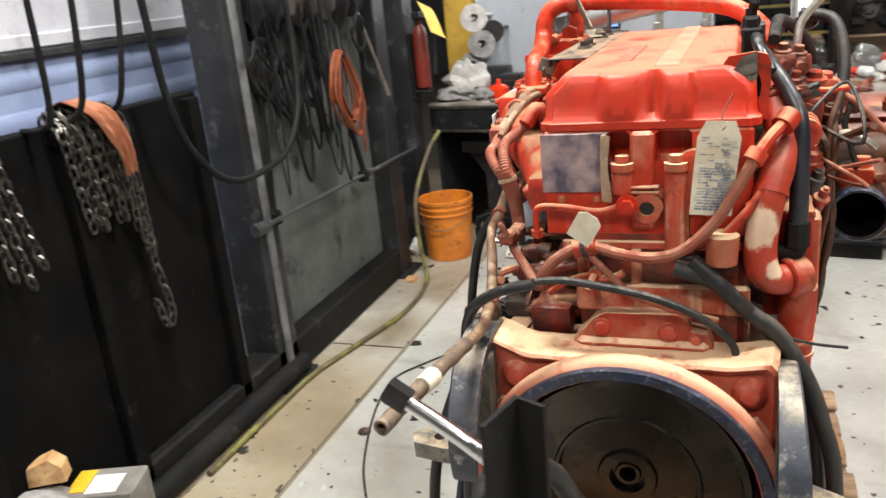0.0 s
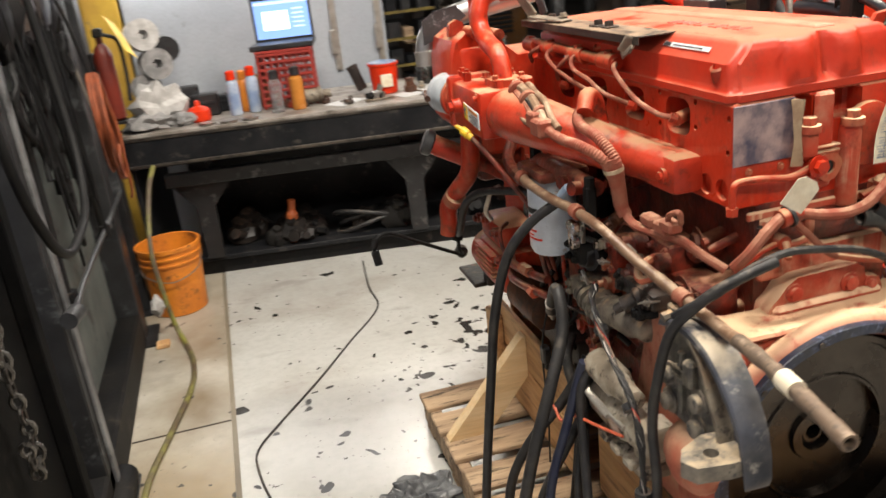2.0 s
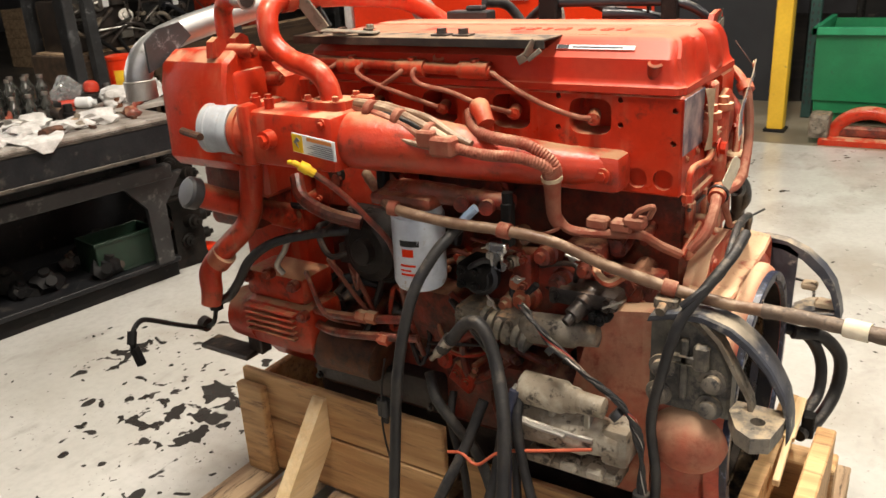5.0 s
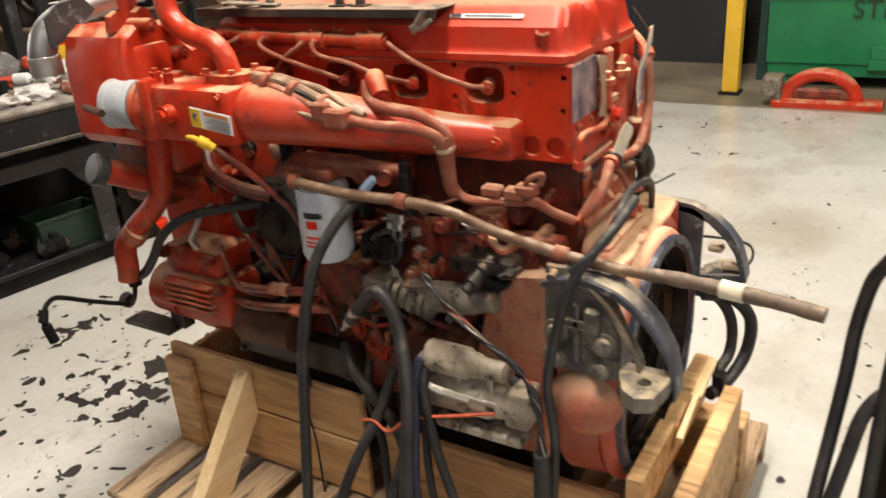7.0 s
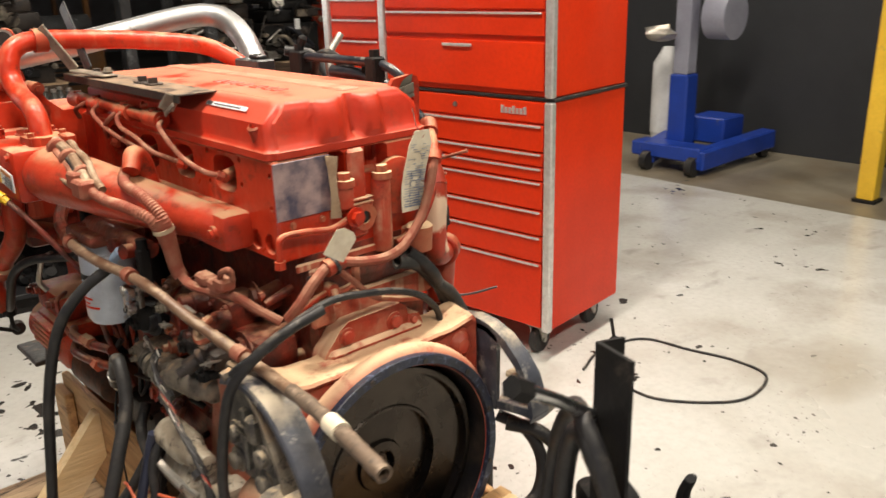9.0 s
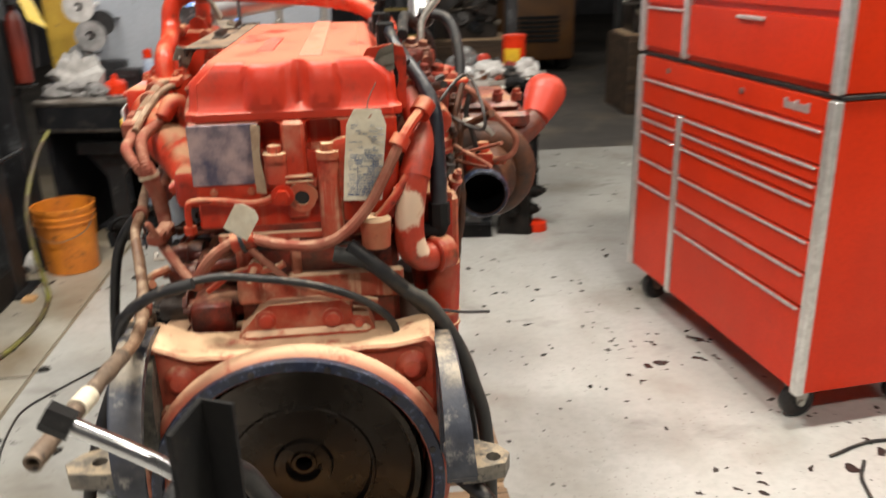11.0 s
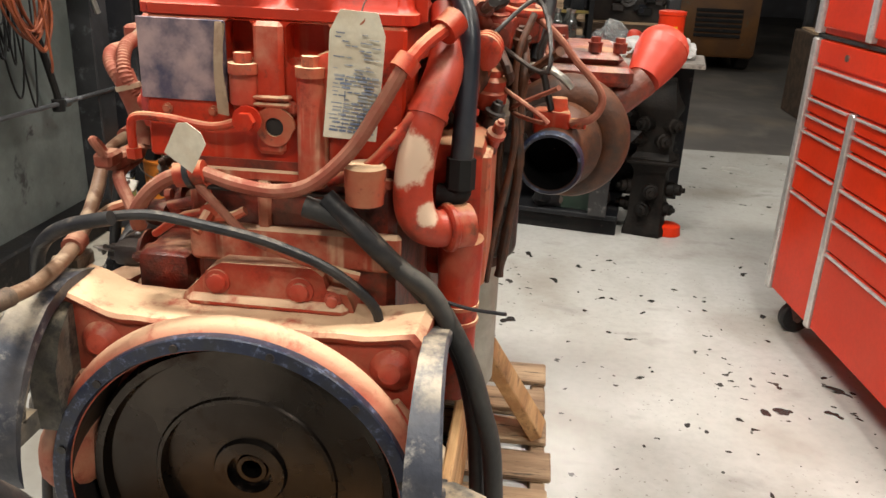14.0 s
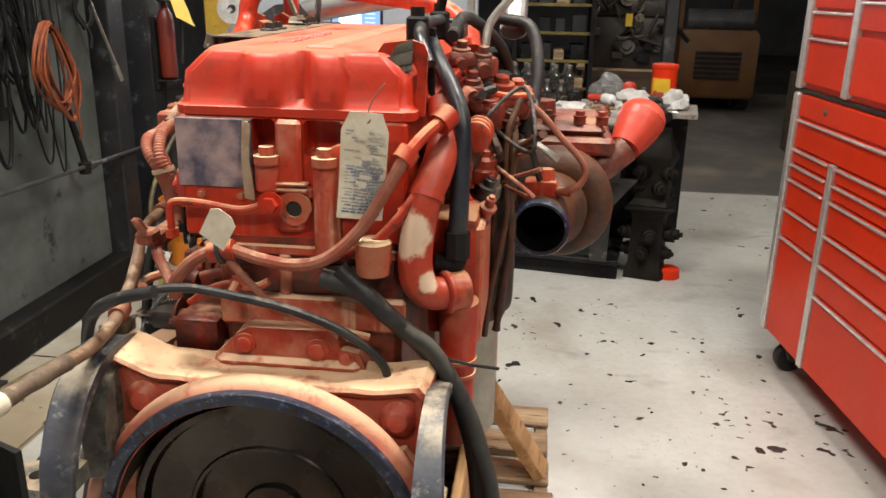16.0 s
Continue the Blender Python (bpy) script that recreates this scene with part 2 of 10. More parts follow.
COVER_RED = material("valve_cover_red", (0.50, 0.029, 0.010), (0.44, 0.038, 0.016), 7, 0.42, spec=0.3, dust=(0.52, 0.165, 0.10), dust_amount=0.85, bump=0.12, chips=(0.30, 0.034, 0.018), chip_amount=0.24, lean=(0.6, 1.0), haze_amount=0.2, chip_soft=0.06)
RED_DUSTY = material("dusty_red_paint", (0.44, 0.06, 0.025), (0.38, 0.12, 0.055), 14, 0.6, dust=(0.64, 0.46, 0.28), dust_amount=0.85, chips=(0.2, 0.05, 0.03), chip_amount=0.3, bump=0.45)
RED_GRIMY = material("oily_red_casting", (0.29, 0.034, 0.015), (0.09, 0.018, 0.011), 11, 0.42, chips=(0.024, 0.014, 0.011), chip_amount=0.5, dust=(0.36, 0.19, 0.11), dust_amount=0.5, bump=0.7, chip_soft=0.14, haze_amount=0.5)
# Tan on upward faces stands for light on the bore's lower wall.
LIT_BORE = material("black_bore_lit_tan", (0.010, 0.010, 0.013), (0.022, 0.019, 0.018), 10, 0.4, dust=(0.46, 0.33, 0.20), dust_amount=0.4, lean=(0.3, 0.95), bump=0.3)
HARNESS = material("dusty_red_sleeve", (0.25, 0.058, 0.034), (0.28, 0.105, 0.065), 22, 0.7, dust=(0.42, 0.24, 0.155), dust_amount=0.5, bump=0.3, spec=0.3)
DULL_PIPE = material("dull_metal_pipe", (0.52, 0.52, 0.52), (0.38, 0.38, 0.38), 7, 0.42, metal=0.9, bump=0.1, chips=(0.2, 0.18, 0.16), chip_amount=0.15)
STARTER = material("dirty_cream_casting", (0.50, 0.45, 0.36), (0.26, 0.21, 0.15), 14, 0.6, chips=(0.05, 0.04, 0.03), chip_amount=0.42, bump=0.5)
MATTE_BLACK = material("matte_black_metal", (0.004, 0.004, 0.0045), (0.008, 0.0075, 0.007), 4, 0.75, chips=(0.02, 0.017, 0.014), chip_amount=0.15, bump=0.2, spec=0.06)
HOUSING = material("dust_caked_red_casting", (0.40, 0.050, 0.022), (0.36, 0.085, 0.045), 15, 0.6, dust=(0.68, 0.46, 0.28), dust_amount=0.92, chips=(0.20, 0.035, 0.02), chip_amount=0.24, bump=0.5, lean=(0.32, 0.72), haze_amount=0.22, chip_soft=0.08)
BOSS_RED = material("red_boss_with_thin_dust", (0.46, 0.045, 0.02), (0.40, 0.07, 0.035), 16, 0.5, dust=(0.62, 0.38, 0.24), dust_amount=0.6, chips=(0.2, 0.035, 0.02), chip_amount=0.3, bump=0.4, lean=(0.45, 1.0), haze_amount=0.35, chip_soft=0.08)
DUSTY_SIDE = material("red_paint_under_thick_brown_dust", (0.42, 0.11, 0.06), (0.44, 0.20, 0.12), 9, 0.7, dust=(0.54, 0.34, 0.21), dust_amount=0.8, chips=(0.22, 0.04, 0.02), chip_amount=0.3, bump=0.4, haze_amount=0.9, chip_soft=0.1, streak=0.3)
FLANGE_RED = material("red_flange_with_cream_runs", (0.44, 0.045, 0.02), (0.42, 0.12, 0.065), 12, 0.55, dust=(0.66, 0.45, 0.29), dust_amount=0.85, chips=(0.24, 0.035, 0.018), chip_amount=0.3, bump=0.4, lean=(0.2, 0.7), haze_amount=0.55, streak=0.95, spec=0.3, chip_soft=0.06)
COLLAR = material("red_collar_under_pink_dust", (0.42, 0.055, 0.026), (0.42, 0.11, 0.06), 14, 0.6, dust=(0.66, 0.42, 0.26), dust_amount=0.88, chips=(0.24, 0.035, 0.02), chip_amount=0.30, bump=0.6, lean=(0.28, 0.90), haze_amount=0.4, chip_soft=0.08)
RED_CREAM = material("red_pipe_with_cream_dust", (0.43, 0.036, 0.013), (0.33, 0.036, 0.016), 7, 0.45, spec=0.35, dust=(0.72, 0.53, 0.38), dust_amount=0.5, bump=0.2, chips=(0.14, 0.026, 0.014), chip_amount=0.38, chip_soft=0.08, lean=(0.6, 1.0), haze_amount=0.12, smears=((0.228, -0.034, 1.112, 0.047), (0.266, -0.020, 1.032, 0.022)))
DARK_PIPE = material("blue_black_pipe", (0.010, 0.012, 0.018), (0.022, 0.024, 0.032), 10, 0.35, dust=(0.2, 0.18, 0.15), dust_amount=0.35, bump=0.15)
STENCIL_PINK = material("dust_pink_raised_paint", (0.53, 0.165, 0.10), (0.55, 0.20, 0.125), 14, 0.55, dust=(0.57, 0.24, 0.155), dust_amount=0.6, bump=0.2)
CAP_RED = material("dull_red_plastic", (0.52, 0.040, 0.018), (0.46, 0.05, 0.026), 9, 0.45, chips=(0.5, 0.16, 0.10), chip_amount=0.10)
BROWN = material("brown_tube", (0.14, 0.070, 0.040), (0.23, 0.145, 0.09), 16, 0.45, dust=(0.42, 0.31, 0.21), dust_amount=0.5)
RUST = material("rusty_cast_iron", (0.115, 0.036, 0.011), (0.048, 0.019, 0.010), 9, 0.6, chips=(0.022, 0.014, 0.010), chip_amount=0.45, bump=0.5, chip_soft=0.12)
GREASE = material("greasy_black_iron", (0.016, 0.013, 0.012), (0.04, 0.03, 0.025), 12, 0.45, dust=(0.18, 0.11, 0.065), dust_amount=0.3, bump=0.6)
BLACK_PAINT = material("worn_dark_blue_black_paint", (0.020, 0.023, 0.034), (0.055, 0.060, 0.078), 9, 0.42, chips=(0.30, 0.28, 0.25), chip_amount=0.22, dust=(0.46, 0.39, 0.29), dust_amount=0.48, bump=0.3, lean=(0.55, 1.0), chip_soft=0.06, haze_amount=0.3)
RUBBER = material("black_rubber", (0.012, 0.012, 0.014), (0.024, 0.023, 0.023), 20, 0.5, dust=(0.15, 0.125, 0.10), dust_amount=0.38, bump=0.3, spec=0.4)
PLASTIC = material("black_plastic", (0.015, 0.015, 0.017), (0.03, 0.03, 0.032), 20, 0.4)
STEEL = material("bare_steel", (0.42, 0.40, 0.37), (0.30, 0.28, 0.25), 14, 0.35, metal=0.9, bump=0.2)
ALUMINIUM = material("dull_aluminium", (0.50, 0.48, 0.44), (0.38, 0.35, 0.31), 18, 0.42, metal=0.75, dust=TAN, dust_amount=0.3, bump=0.4)
CHROME = material("bright_pipe", (0.66, 0.66, 0.66), (0.52, 0.52, 0.53), 8, 0.25, metal=1.0, bump=0.05)
CAST_ALU = material("grey_cast_aluminium", (0.27, 0.235, 0.185), (0.12, 0.10, 0.08), 16, 0.6, metal=0.25, dust=TAN, dust_amount=0.4, chips=(0.04, 0.034, 0.03), chip_amount=0.35, bump=0.6)
FLYWHEEL = material("flywheel_iron", (0.070, 0.059, 0.050), (0.040, 0.034, 0.030), 5, 0.26, metal=0.95, chips=(0.026, 0.015, 0.010), chip_amount=0.2, bump=0.06, chip_soft=0.1, spec=0.3)
BLUE_RING = material("blue_black_flange", (0.014, 0.020, 0.048), (0.024, 0.026, 0.036), 25, 0.38, chips=(0.12, 0.15, 0.24), chip_amount=0.34, bump=0.35, chip_soft=0.05)
FILTER_WHITE = material("bluish_white_enamel", (0.66, 0.72, 0.80), (0.58, 0.64, 0.72), 14, 0.3, bump=0.08, chips=(0.4, 0.36, 0.32), chip_amount=0.15)
WHITE = material("white_enamel", (0.74, 0.75, 0.76), (0.66, 0.67, 0.68), 9, 0.35, bump=0.05)
PAPER = material("worn_paper", (0.77, 0.70, 0.55), (0.66, 0.57, 0.42), 25, 0.85, bump=0.3)
SILVER_LABEL = material("scuffed_data_plate", (0.50, 0.36, 0.35), (0.07, 0.07, 0.12), 11, 0.42, metal=0.35, spread=(0.36, 0.62), bump=0.05)
YELLOW = material("yellow_plastic", (0.75, 0.48, 0.02), (0.62, 0.38, 0.02), 14, 0.45)
WOOD = material("pale_pine", (0.72, 0.46, 0.22), (0.50, 0.28, 0.12), 22, 0.65, bump=0.5, chips=(0.20, 0.10, 0.05), chip_amount=0.30, chip_soft=0.08, grain=(1, 0.09, 1), fine=90)
FRESH_PINE = material("torn_fresh_pine", (0.82, 0.63, 0.38), (0.74, 0.52, 0.27), 24, 0.7, bump=0.7, grain=(0.1, 1, 1), fine=90)
WOOD_OLD = material("weathered_pallet_wood", (0.52, 0.37, 0.23), (0.28, 0.185, 0.115), 20, 0.8, bump=0.7, chips=(0.06, 0.045, 0.03), chip_amount=0.4, grain=(0.12, 1, 1), fine=90)
BOX_RED = material("tool_chest_red", (0.70, 0.036, 0.005), (0.60, 0.029, 0.004), 2, 0.36, bump=0.02, coat=0.0, spec=0.25, dust=(0.5, 0.2, 0.13), dust_amount=0.2, haze_amount=0.4)
TRIM_ALU = material("brushed_trim", (0.76, 0.74, 0.72), (0.64, 0.62, 0.60), 30, 0.32, metal=0.65, bump=0.05)
BLACK_STEEL = material("blackened_steel", (0.007, 0.007, 0.008), (0.014, 0.013, 0.012), 5, 0.62, chips=(0.04, 0.034, 0.028), chip_amount=0.22, bump=0.3, spec=0.18)
BENCH_STEEL = material("oily_bench_steel", (0.008, 0.009, 0.011), (0.017, 0.017, 0.019), 5, 0.42, chips=(0.05, 0.046, 0.042), chip_amount=0.26, bump=0.3, spec=0.22)
BENCH_TOP = material("worn_bench_top", (0.40, 0.37, 0.34), (0.20, 0.175, 0.15), 7, 0.42, metal=0.15, bump=0.3, chips=(0.07, 0.06, 0.05), chip_amount=0.3, chip_soft=0.05)
DARK_POST = material("worn_black_post", (0.030, 0.031, 0.033), (0.014, 0.014, 0.015), 4, 0.45, chips=(0.10, 0.105, 0.11), chip_amount=0.2, spec=0.3, chip_soft=0.06)
OIL_BLACK = material("oil_black_casting", (0.010, 0.009, 0.009), (0.022, 0.018, 0.016), 12, 0.42, chips=(0.05, 0.035, 0.025), chip_amount=0.2, bump=0.5, spec=0.3)
GREY_PANEL = material("grey_painted_panel", (0.135, 0.150, 0.142), (0.085, 0.096, 0.09), 3, 0.65, spec=0.15, chips=(0.04, 0.04, 0.04), chip_amount=0.2, bump=0.15)
POST_GREY = material("scuffed_grey_post", (0.052, 0.054, 0.057), (0.025, 0.025, 0.027), 6, 0.42, chips=(0.24, 0.25, 0.26), chip_amount=0.2)
BLUE_GREY = material("pale_blue_grey_wall", (0.42, 0.45, 0.50), (0.36, 0.39, 0.44), 2, 0.6, chips=(0.2, 0.2, 0.2), chip_amount=0.05, bump=0.1)
ORANGE = material("orange_pail_plastic", (0.72, 0.24, 0.02), (0.55, 0.17, 0.02), 8, 0.5, chips=(0.18, 0.07, 0.02), chip_amount=0.3)

# ---- structure ----
def floor_material(name, c1, c2, rough, spots, patches=(), stain=0.55):
    """Painted concrete: broad tone, brown stains, and bare black chips that crowd round the given places (x, y, radius)."""
    mat = material(name, c1, c2, 0.7, rough, bump=0.06, fine=30)
    nt = mat.node_tree
    n, link = nt.nodes, nt.links.new
    shader = n["Principled BSDF"]
    old = shader.inputs["Base Color"].links[0].from_socket
    coords = n.new("ShaderNodeTexCoord").outputs["Object"]

    def maths(op, *vals):
        x = n.new("ShaderNodeMath")
        x.operation = op
        for sock, val in zip(x.inputs, vals):
            if isinstance(val, (int, float)):
                sock.default_value = val
            else:
                link(val, sock)
        return x.outputs[0]

    def noise_at(scale, detail, stretch=(1, 1, 1), twist=0.0, shift=0.0):
        move = n.new("ShaderNodeMapping")
        move.inputs["Scale"].default_value, move.inputs["Rotation"].default_value = stretch, (0, 0, twist)
        move.inputs["Location"].default_value = (shift, shift * 0.7, 0)
        link(coords, move.inputs["Vector"])
        t = n.new("ShaderNodeTexNoise")
        t.inputs["Scale"].default_value, t.inputs["Detail"].default_value, t.inputs["Distortion"].default_value = scale, detail, 0.25
        link(move.outputs[0], t.inputs["Vector"])
        return t.outputs["Fac"]

    def blend(fac, tint):
        nonlocal old
        x = n.new("ShaderNodeMix")
        x.data_type = "RGBA"
        link(fac, x.inputs["Factor"])
        link(old, x.inputs["A"])
        x.inputs["B"].default_value = (*tint, 1)
        old = x.outputs["Result"]

    def ramp(value, lo, hi):
        r = n.new("ShaderNodeMapRange")
        r.inputs["From Min"].default_value, r.inputs["From Max"].default_value = lo, hi
        link(value, r.inputs["Value"])
        return r.outputs[0]

    crowd = None
    for x, y, radius, amount in patches:
        d = n.new("ShaderNodeVectorMath")
        d.operation = "DISTANCE"
        link(coords, d.inputs[0])
        d.inputs[1].default_value = (x, y, 0)
        near = maths("MULTIPLY", ramp(d.outputs["Value"], radius, radius * 0.35), amount)
        crowd = near if crowd is None else maths("MAXIMUM", crowd, near)
    blend(maths("MULTIPLY", ramp(noise_at(1.6, 6.0, shift=3.0), 0.60 - 0.14 * stain, 0.86 - 0.18 * stain), stain), (0.20, 0.155, 0.10))
    blend(maths("MULTIPLY", ramp(noise_at(7.0, 6.0, (0.5, 1, 1), 0.5, 8.0), 0.60, 0.75), 0.40), (0.17, 0.15, 0.13))
    blend(maths("MULTIPLY", ramp(noise_at(3.1, 9.0, (1, 0.6, 1), -0.6, 21.0), 0.50, 0.78), 0.34), (0.29, 0.26, 0.21))
    blend(maths("MULTIPLY", ramp(noise_at(62.0, 3.0, shift=5.0), 0.655, 0.70), maths("MULTIPLY", ramp(noise_at(2.3, 4.0, shift=31.0), 0.42, 0.62), 0.65)), (0.15, 0.13, 0.105))
    for scale, lo, tint, gate, stretch, twist in ((20.0, 0.755, (0.060, 0.055, 0.05), 3.0, (1, 1, 1), 0.4), (11.0, 0.742, (0.035, 0.032, 0.03), 1.7, (1.1, 1, 1), 0.2), (7.0, 0.75, (0.04, 0.037, 0.035), 1.1, (1, 1.05, 1), -0.15)):
        both = maths("ADD", noise_at(scale, 2.0, stretch, twist, scale), maths("MULTIPLY", noise_at(gate, 2.0, shift=scale * 2), 0.45))
        if crowd is not None:
            both = maths("ADD", both, crowd)
        blend(ramp(both, lo + 0.22 + spots, lo + 0.235 + spots), tint)
    link(old, shader.inputs["Base Color"])
    return mat


FLOOR = floor_material("worn_painted_concrete", (0.55, 0.55, 0.53), (0.46, 0.455, 0.425), 0.23, 0.0, ((-1.0, 1.15, 0.5, 0.055), (-0.05, 1.85, 0.5, 0.13), (0.12, 2.25, 0.6, 0.08), (0.95, 1.25, 1.1, 0.042), (1.1, 0.7, 0.9, 0.04), (0.8, 2.2, 0.8, 0.04), (-0.5, 1.6, 0.6, 0.045), (-0.9, 0.5, 0.5, 0.04), (1.1, -0.4, 1.2, 0.02)))
FLOOR_DIRTY = floor_material("dirty_brown_concrete", (0.30, 0.265, 0.20), (0.15, 0.125, 0.09), 0.35, 0.05, stain=0.9)
FLOOR_DARK = floor_material("bare_dark_concrete", (0.10, 0.092, 0.085), (0.065, 0.06, 0.055), 0.5, 0.1)
FLOOR_TAN = floor_material("stained_pale_concrete", (0.50, 0.48, 0.42), (0.33, 0.265, 0.175), 0.34, -0.01, ((-1.45, 0.9, 0.7, 0.04),), 1.0)
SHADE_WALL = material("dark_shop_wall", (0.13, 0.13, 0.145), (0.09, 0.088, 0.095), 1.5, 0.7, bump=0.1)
GREY_WALL = material("dark_grey_shop_wall", (0.024, 0.026, 0.031), (0.017, 0.019, 0.023), 1.2, 0.6, bump=0.1)
CEILING = material("dark_ceiling", (0.10, 0.10, 0.10), (0.06, 0.06, 0.06), 1.0, 0.8)

bm = B()
box(bm, -1.215, -7, -0.2, 4.68, 5.05, 0.0)
solid("floor", bm, FLOOR, "light grey painted concrete floor with black chips and oil marks", "floor", kind="structure", smooth=False)
bm = B()
box(bm, -5, -7, -0.2, -1.235, 5.05, 0.0)
solid("floor_2", bm, FLOOR_TAN, "bare brown-stained concrete strip along the partition", "floor", kind="structure", smooth=False)
bm = B()
box(bm, -1.60, 1.582, 0.0005, -1.236, 1.590, 0.002)
solid("floor_5", bm, GREASE, "thin dirty crack across the floor strip", "floor joint", kind="structure", smooth=False)
bm = B()
box(bm, -1.235, -7, -0.2, -1.215, 5.05, -0.006)
solid("floor_3", bm, FLOOR_DIRTY, "dirty joint between the floor slabs", "floor joint", kind="structure", smooth=False)
bm = B()
box(bm, 4.68, -7, -0.2, 6.3, 5.05, -0.001)
solid("floor_6", bm, FLOOR_DIRTY, "dirty brown unpainted concrete along the far wall", "floor", kind="structure", smooth=False)
bm = B()
box(bm, -5, 5.05, -0.2, 14, 20, -0.002)
box(bm, 6.3, -7, -0.2, 14, 5.05, -0.002)
solid("floor_4", bm, FLOOR_DARK, "dark unpainted concrete floor", "floor", kind="structure", smooth=False)

bm = B()
box(bm, -5.2, 20, -0.2, 14.2, 20.2, 5.2)
solid("wall_north", bm, SHADE_WALL, "dark far shop wall", "wall", kind="structure", smooth=False)
bm = B()
box(bm, -5.2, -7.2, -0.2, 14.2, -7, 5.2)
solid("wall_south", bm, SHADE_WALL, "plain dark shop wall", "wall", kind="structure", smooth=False)
bm = B()
box(bm, -5.2, -7, -0.2, -5, 20, 5.2)
solid("wall_west", bm, SHADE_WALL, "plain dark shop wall", "wall", kind="structure", smooth=False)
bm = B()
box(bm, 14, -7, -0.2, 14.2, 20, 5.2)
solid("wall_far_east", bm, SHADE_WALL, "plain dark shop wall", "wall", kind="structure", smooth=False)
bm = B()
box(bm, -5.2, -7.2, 5.0, 14.2, 20.2, 5.2)
solid("ceiling", bm, CEILING, "dark shop ceiling", "ceiling", kind="structure", smooth=False)
bm = B()
box(bm, 6.25, 0.95, 0.0, 6.4, 6.0, 3.2)
solid("wall_east", bm, GREY_WALL, "dark grey partition wall", "wall", kind="structure", smooth=False)

LAMP_WHITE = glow("lamp_tube", (1.0, 0.93, 0.8), 6.0)
fixture = None
for at in LAMPS:
    if fixture is None:
        fixture = thing("bay_light_fixture", (at[0], at[1], 4.6), 0, "white metal ceiling light with glowing tubes", "ceiling light", "bay lights")
        bm = B()
        box(bm, -0.65, -0.2, 0.04, 0.65, 0.2, 0.12, 0.02)
        part("housing", bm, WHITE, fixture, local=True)
        bm = B()
        for y in (-0.1, 0.1):
            cyl(bm, (-0.6, y, 0.0), (0.6, y, 0.0), 0.02)
        part("tubes", bm, LAMP_WHITE, fixture, local=True)
        bm = B()
        for x in (-0.5, 0.5):
            cyl(bm, (x, 0, 0.1), (x, 0, 0.4), 0.006, seg=6)
        part("hanger", bm, BLACK_STEEL, fixture, local=True)
        first_fixture = fixture
    else:
        copy_thing(first_fixture, pose(at[0], at[1], 4.6))

# partition along the west side
bm = B()
box(bm, -1.72, 1.30, 0.16, -1.70, 2.46, 2.3)
solid("wall_partition", bm, GREY_PANEL, "grey painted steel panel between dark posts", "wall panel", kind="structure", smooth=False)
for y, w in ((1.22, 0.16), (2.55, 0.15), (2.95, 0.15)):
    bm = B()
    box(bm, -1.76, y - w / 2, 0.0, -1.60, y + w / 2, 2.6, 0.006)
    box(bm, -1.80, y - w / 2 - 0.05, 0.0, -1.55, y + w / 2 + 0.05, 0.012)
    solid("partition_post", bm, DARK_POST, "scuffed dark grey steel post of the partition", "post", "partition posts")
bm = B()
box(bm, -1.74, -0.25, 0.0, -1.60, 2.47, 0.16, 0.01)
solid("baseboard", bm, BLACK_STEEL, "black steel base channel under the partition", "base channel", kind="structure")
bm = B()
cyl(bm, (-1.59, -0.2, 0.05), (-1.59, 1.30, 0.05), 0.045)
solid("floor_pipe", bm, BLACK_STEEL, "black steel pipe lying along the partition base", "pipe")
bm = B()
box(bm, -1.6005, 1.192, 0.013, -1.588, 1.236, 2.6, 0.003)
solid("post_channel", bm, material("scuffed_pale_channel", (0.20, 0.205, 0.21), (0.07, 0.07, 0.075), 5, 0.5, chips=(0.03, 0.03, 0.03), chip_amount=0.35, chip_soft=0.08), "scuffed pale grey channel screwed to the post", "channel")
# white and blue trailer side behind the rack
TRAILER_WHITE = material("trailer_white", (0.66, 0.66, 0.73), (0.56, 0.56, 0.64), 3, 0.45, bump=0.1, chips=(0.36, 0.35, 0.38), chip_amount=0.2, chip_soft=0.08)
TRAILER_BLUE = material("trailer_blue", (0.36, 0.43, 0.66), (0.27, 0.33, 0.54), 3, 0.45, bump=0.15, chips=(0.15, 0.16, 0.20), chip_amount=0.2, chip_soft=0.06)
bm = B()
box(bm, -2.45, -2.5, 0.0, -2.35, 2.98, 1.44)
door = solid("door_1", bm, TRAILER_BLUE, "white and blue ribbed trailer side", "trailer side", kind="structure", smooth=False)
bm = B()
box(bm, -2.45, -2.5, 1.47, -2.35, 2.98, 2.7)
part("upper_panel", bm, TRAILER_WHITE, door, "white upper panel", smooth=False)
bm = B()
box(bm, -2.44, -2.5, 1.44, -2.325, 2.99, 1.47, 0.004)
part("rub_rail", bm, POST_GREY, door, "grey rub rail")
for k in range(9):
    z = 0.12 + 0.15 * k
    bm = B()
    rings(bm, [[Vector((-2.352 + d, y, z + h)) for d, h in ((0, 0), (0.008, 0.02), (0.010, 0.045), (0.008, 0.07), (0, 0.09))] for y in (-2.49, 2.97)])
    part("rib", bm, TRAILER_BLUE, door)
bm = B()
box(bm, -2.352, -2.49, 1.475, -2.335, 2.99, 1.53, 0.006)
part("lower_rail", bm, TRAILER_WHITE, door, "white lower rail")
for y in (1.30, 0.05, -1.2):
    bm = B()
    box(bm, -2.352, y, 1.535, -2.348, y + 0.02, 2.69, 0.001)
    part("panel_joint", bm, TRAILER_WHITE, door)
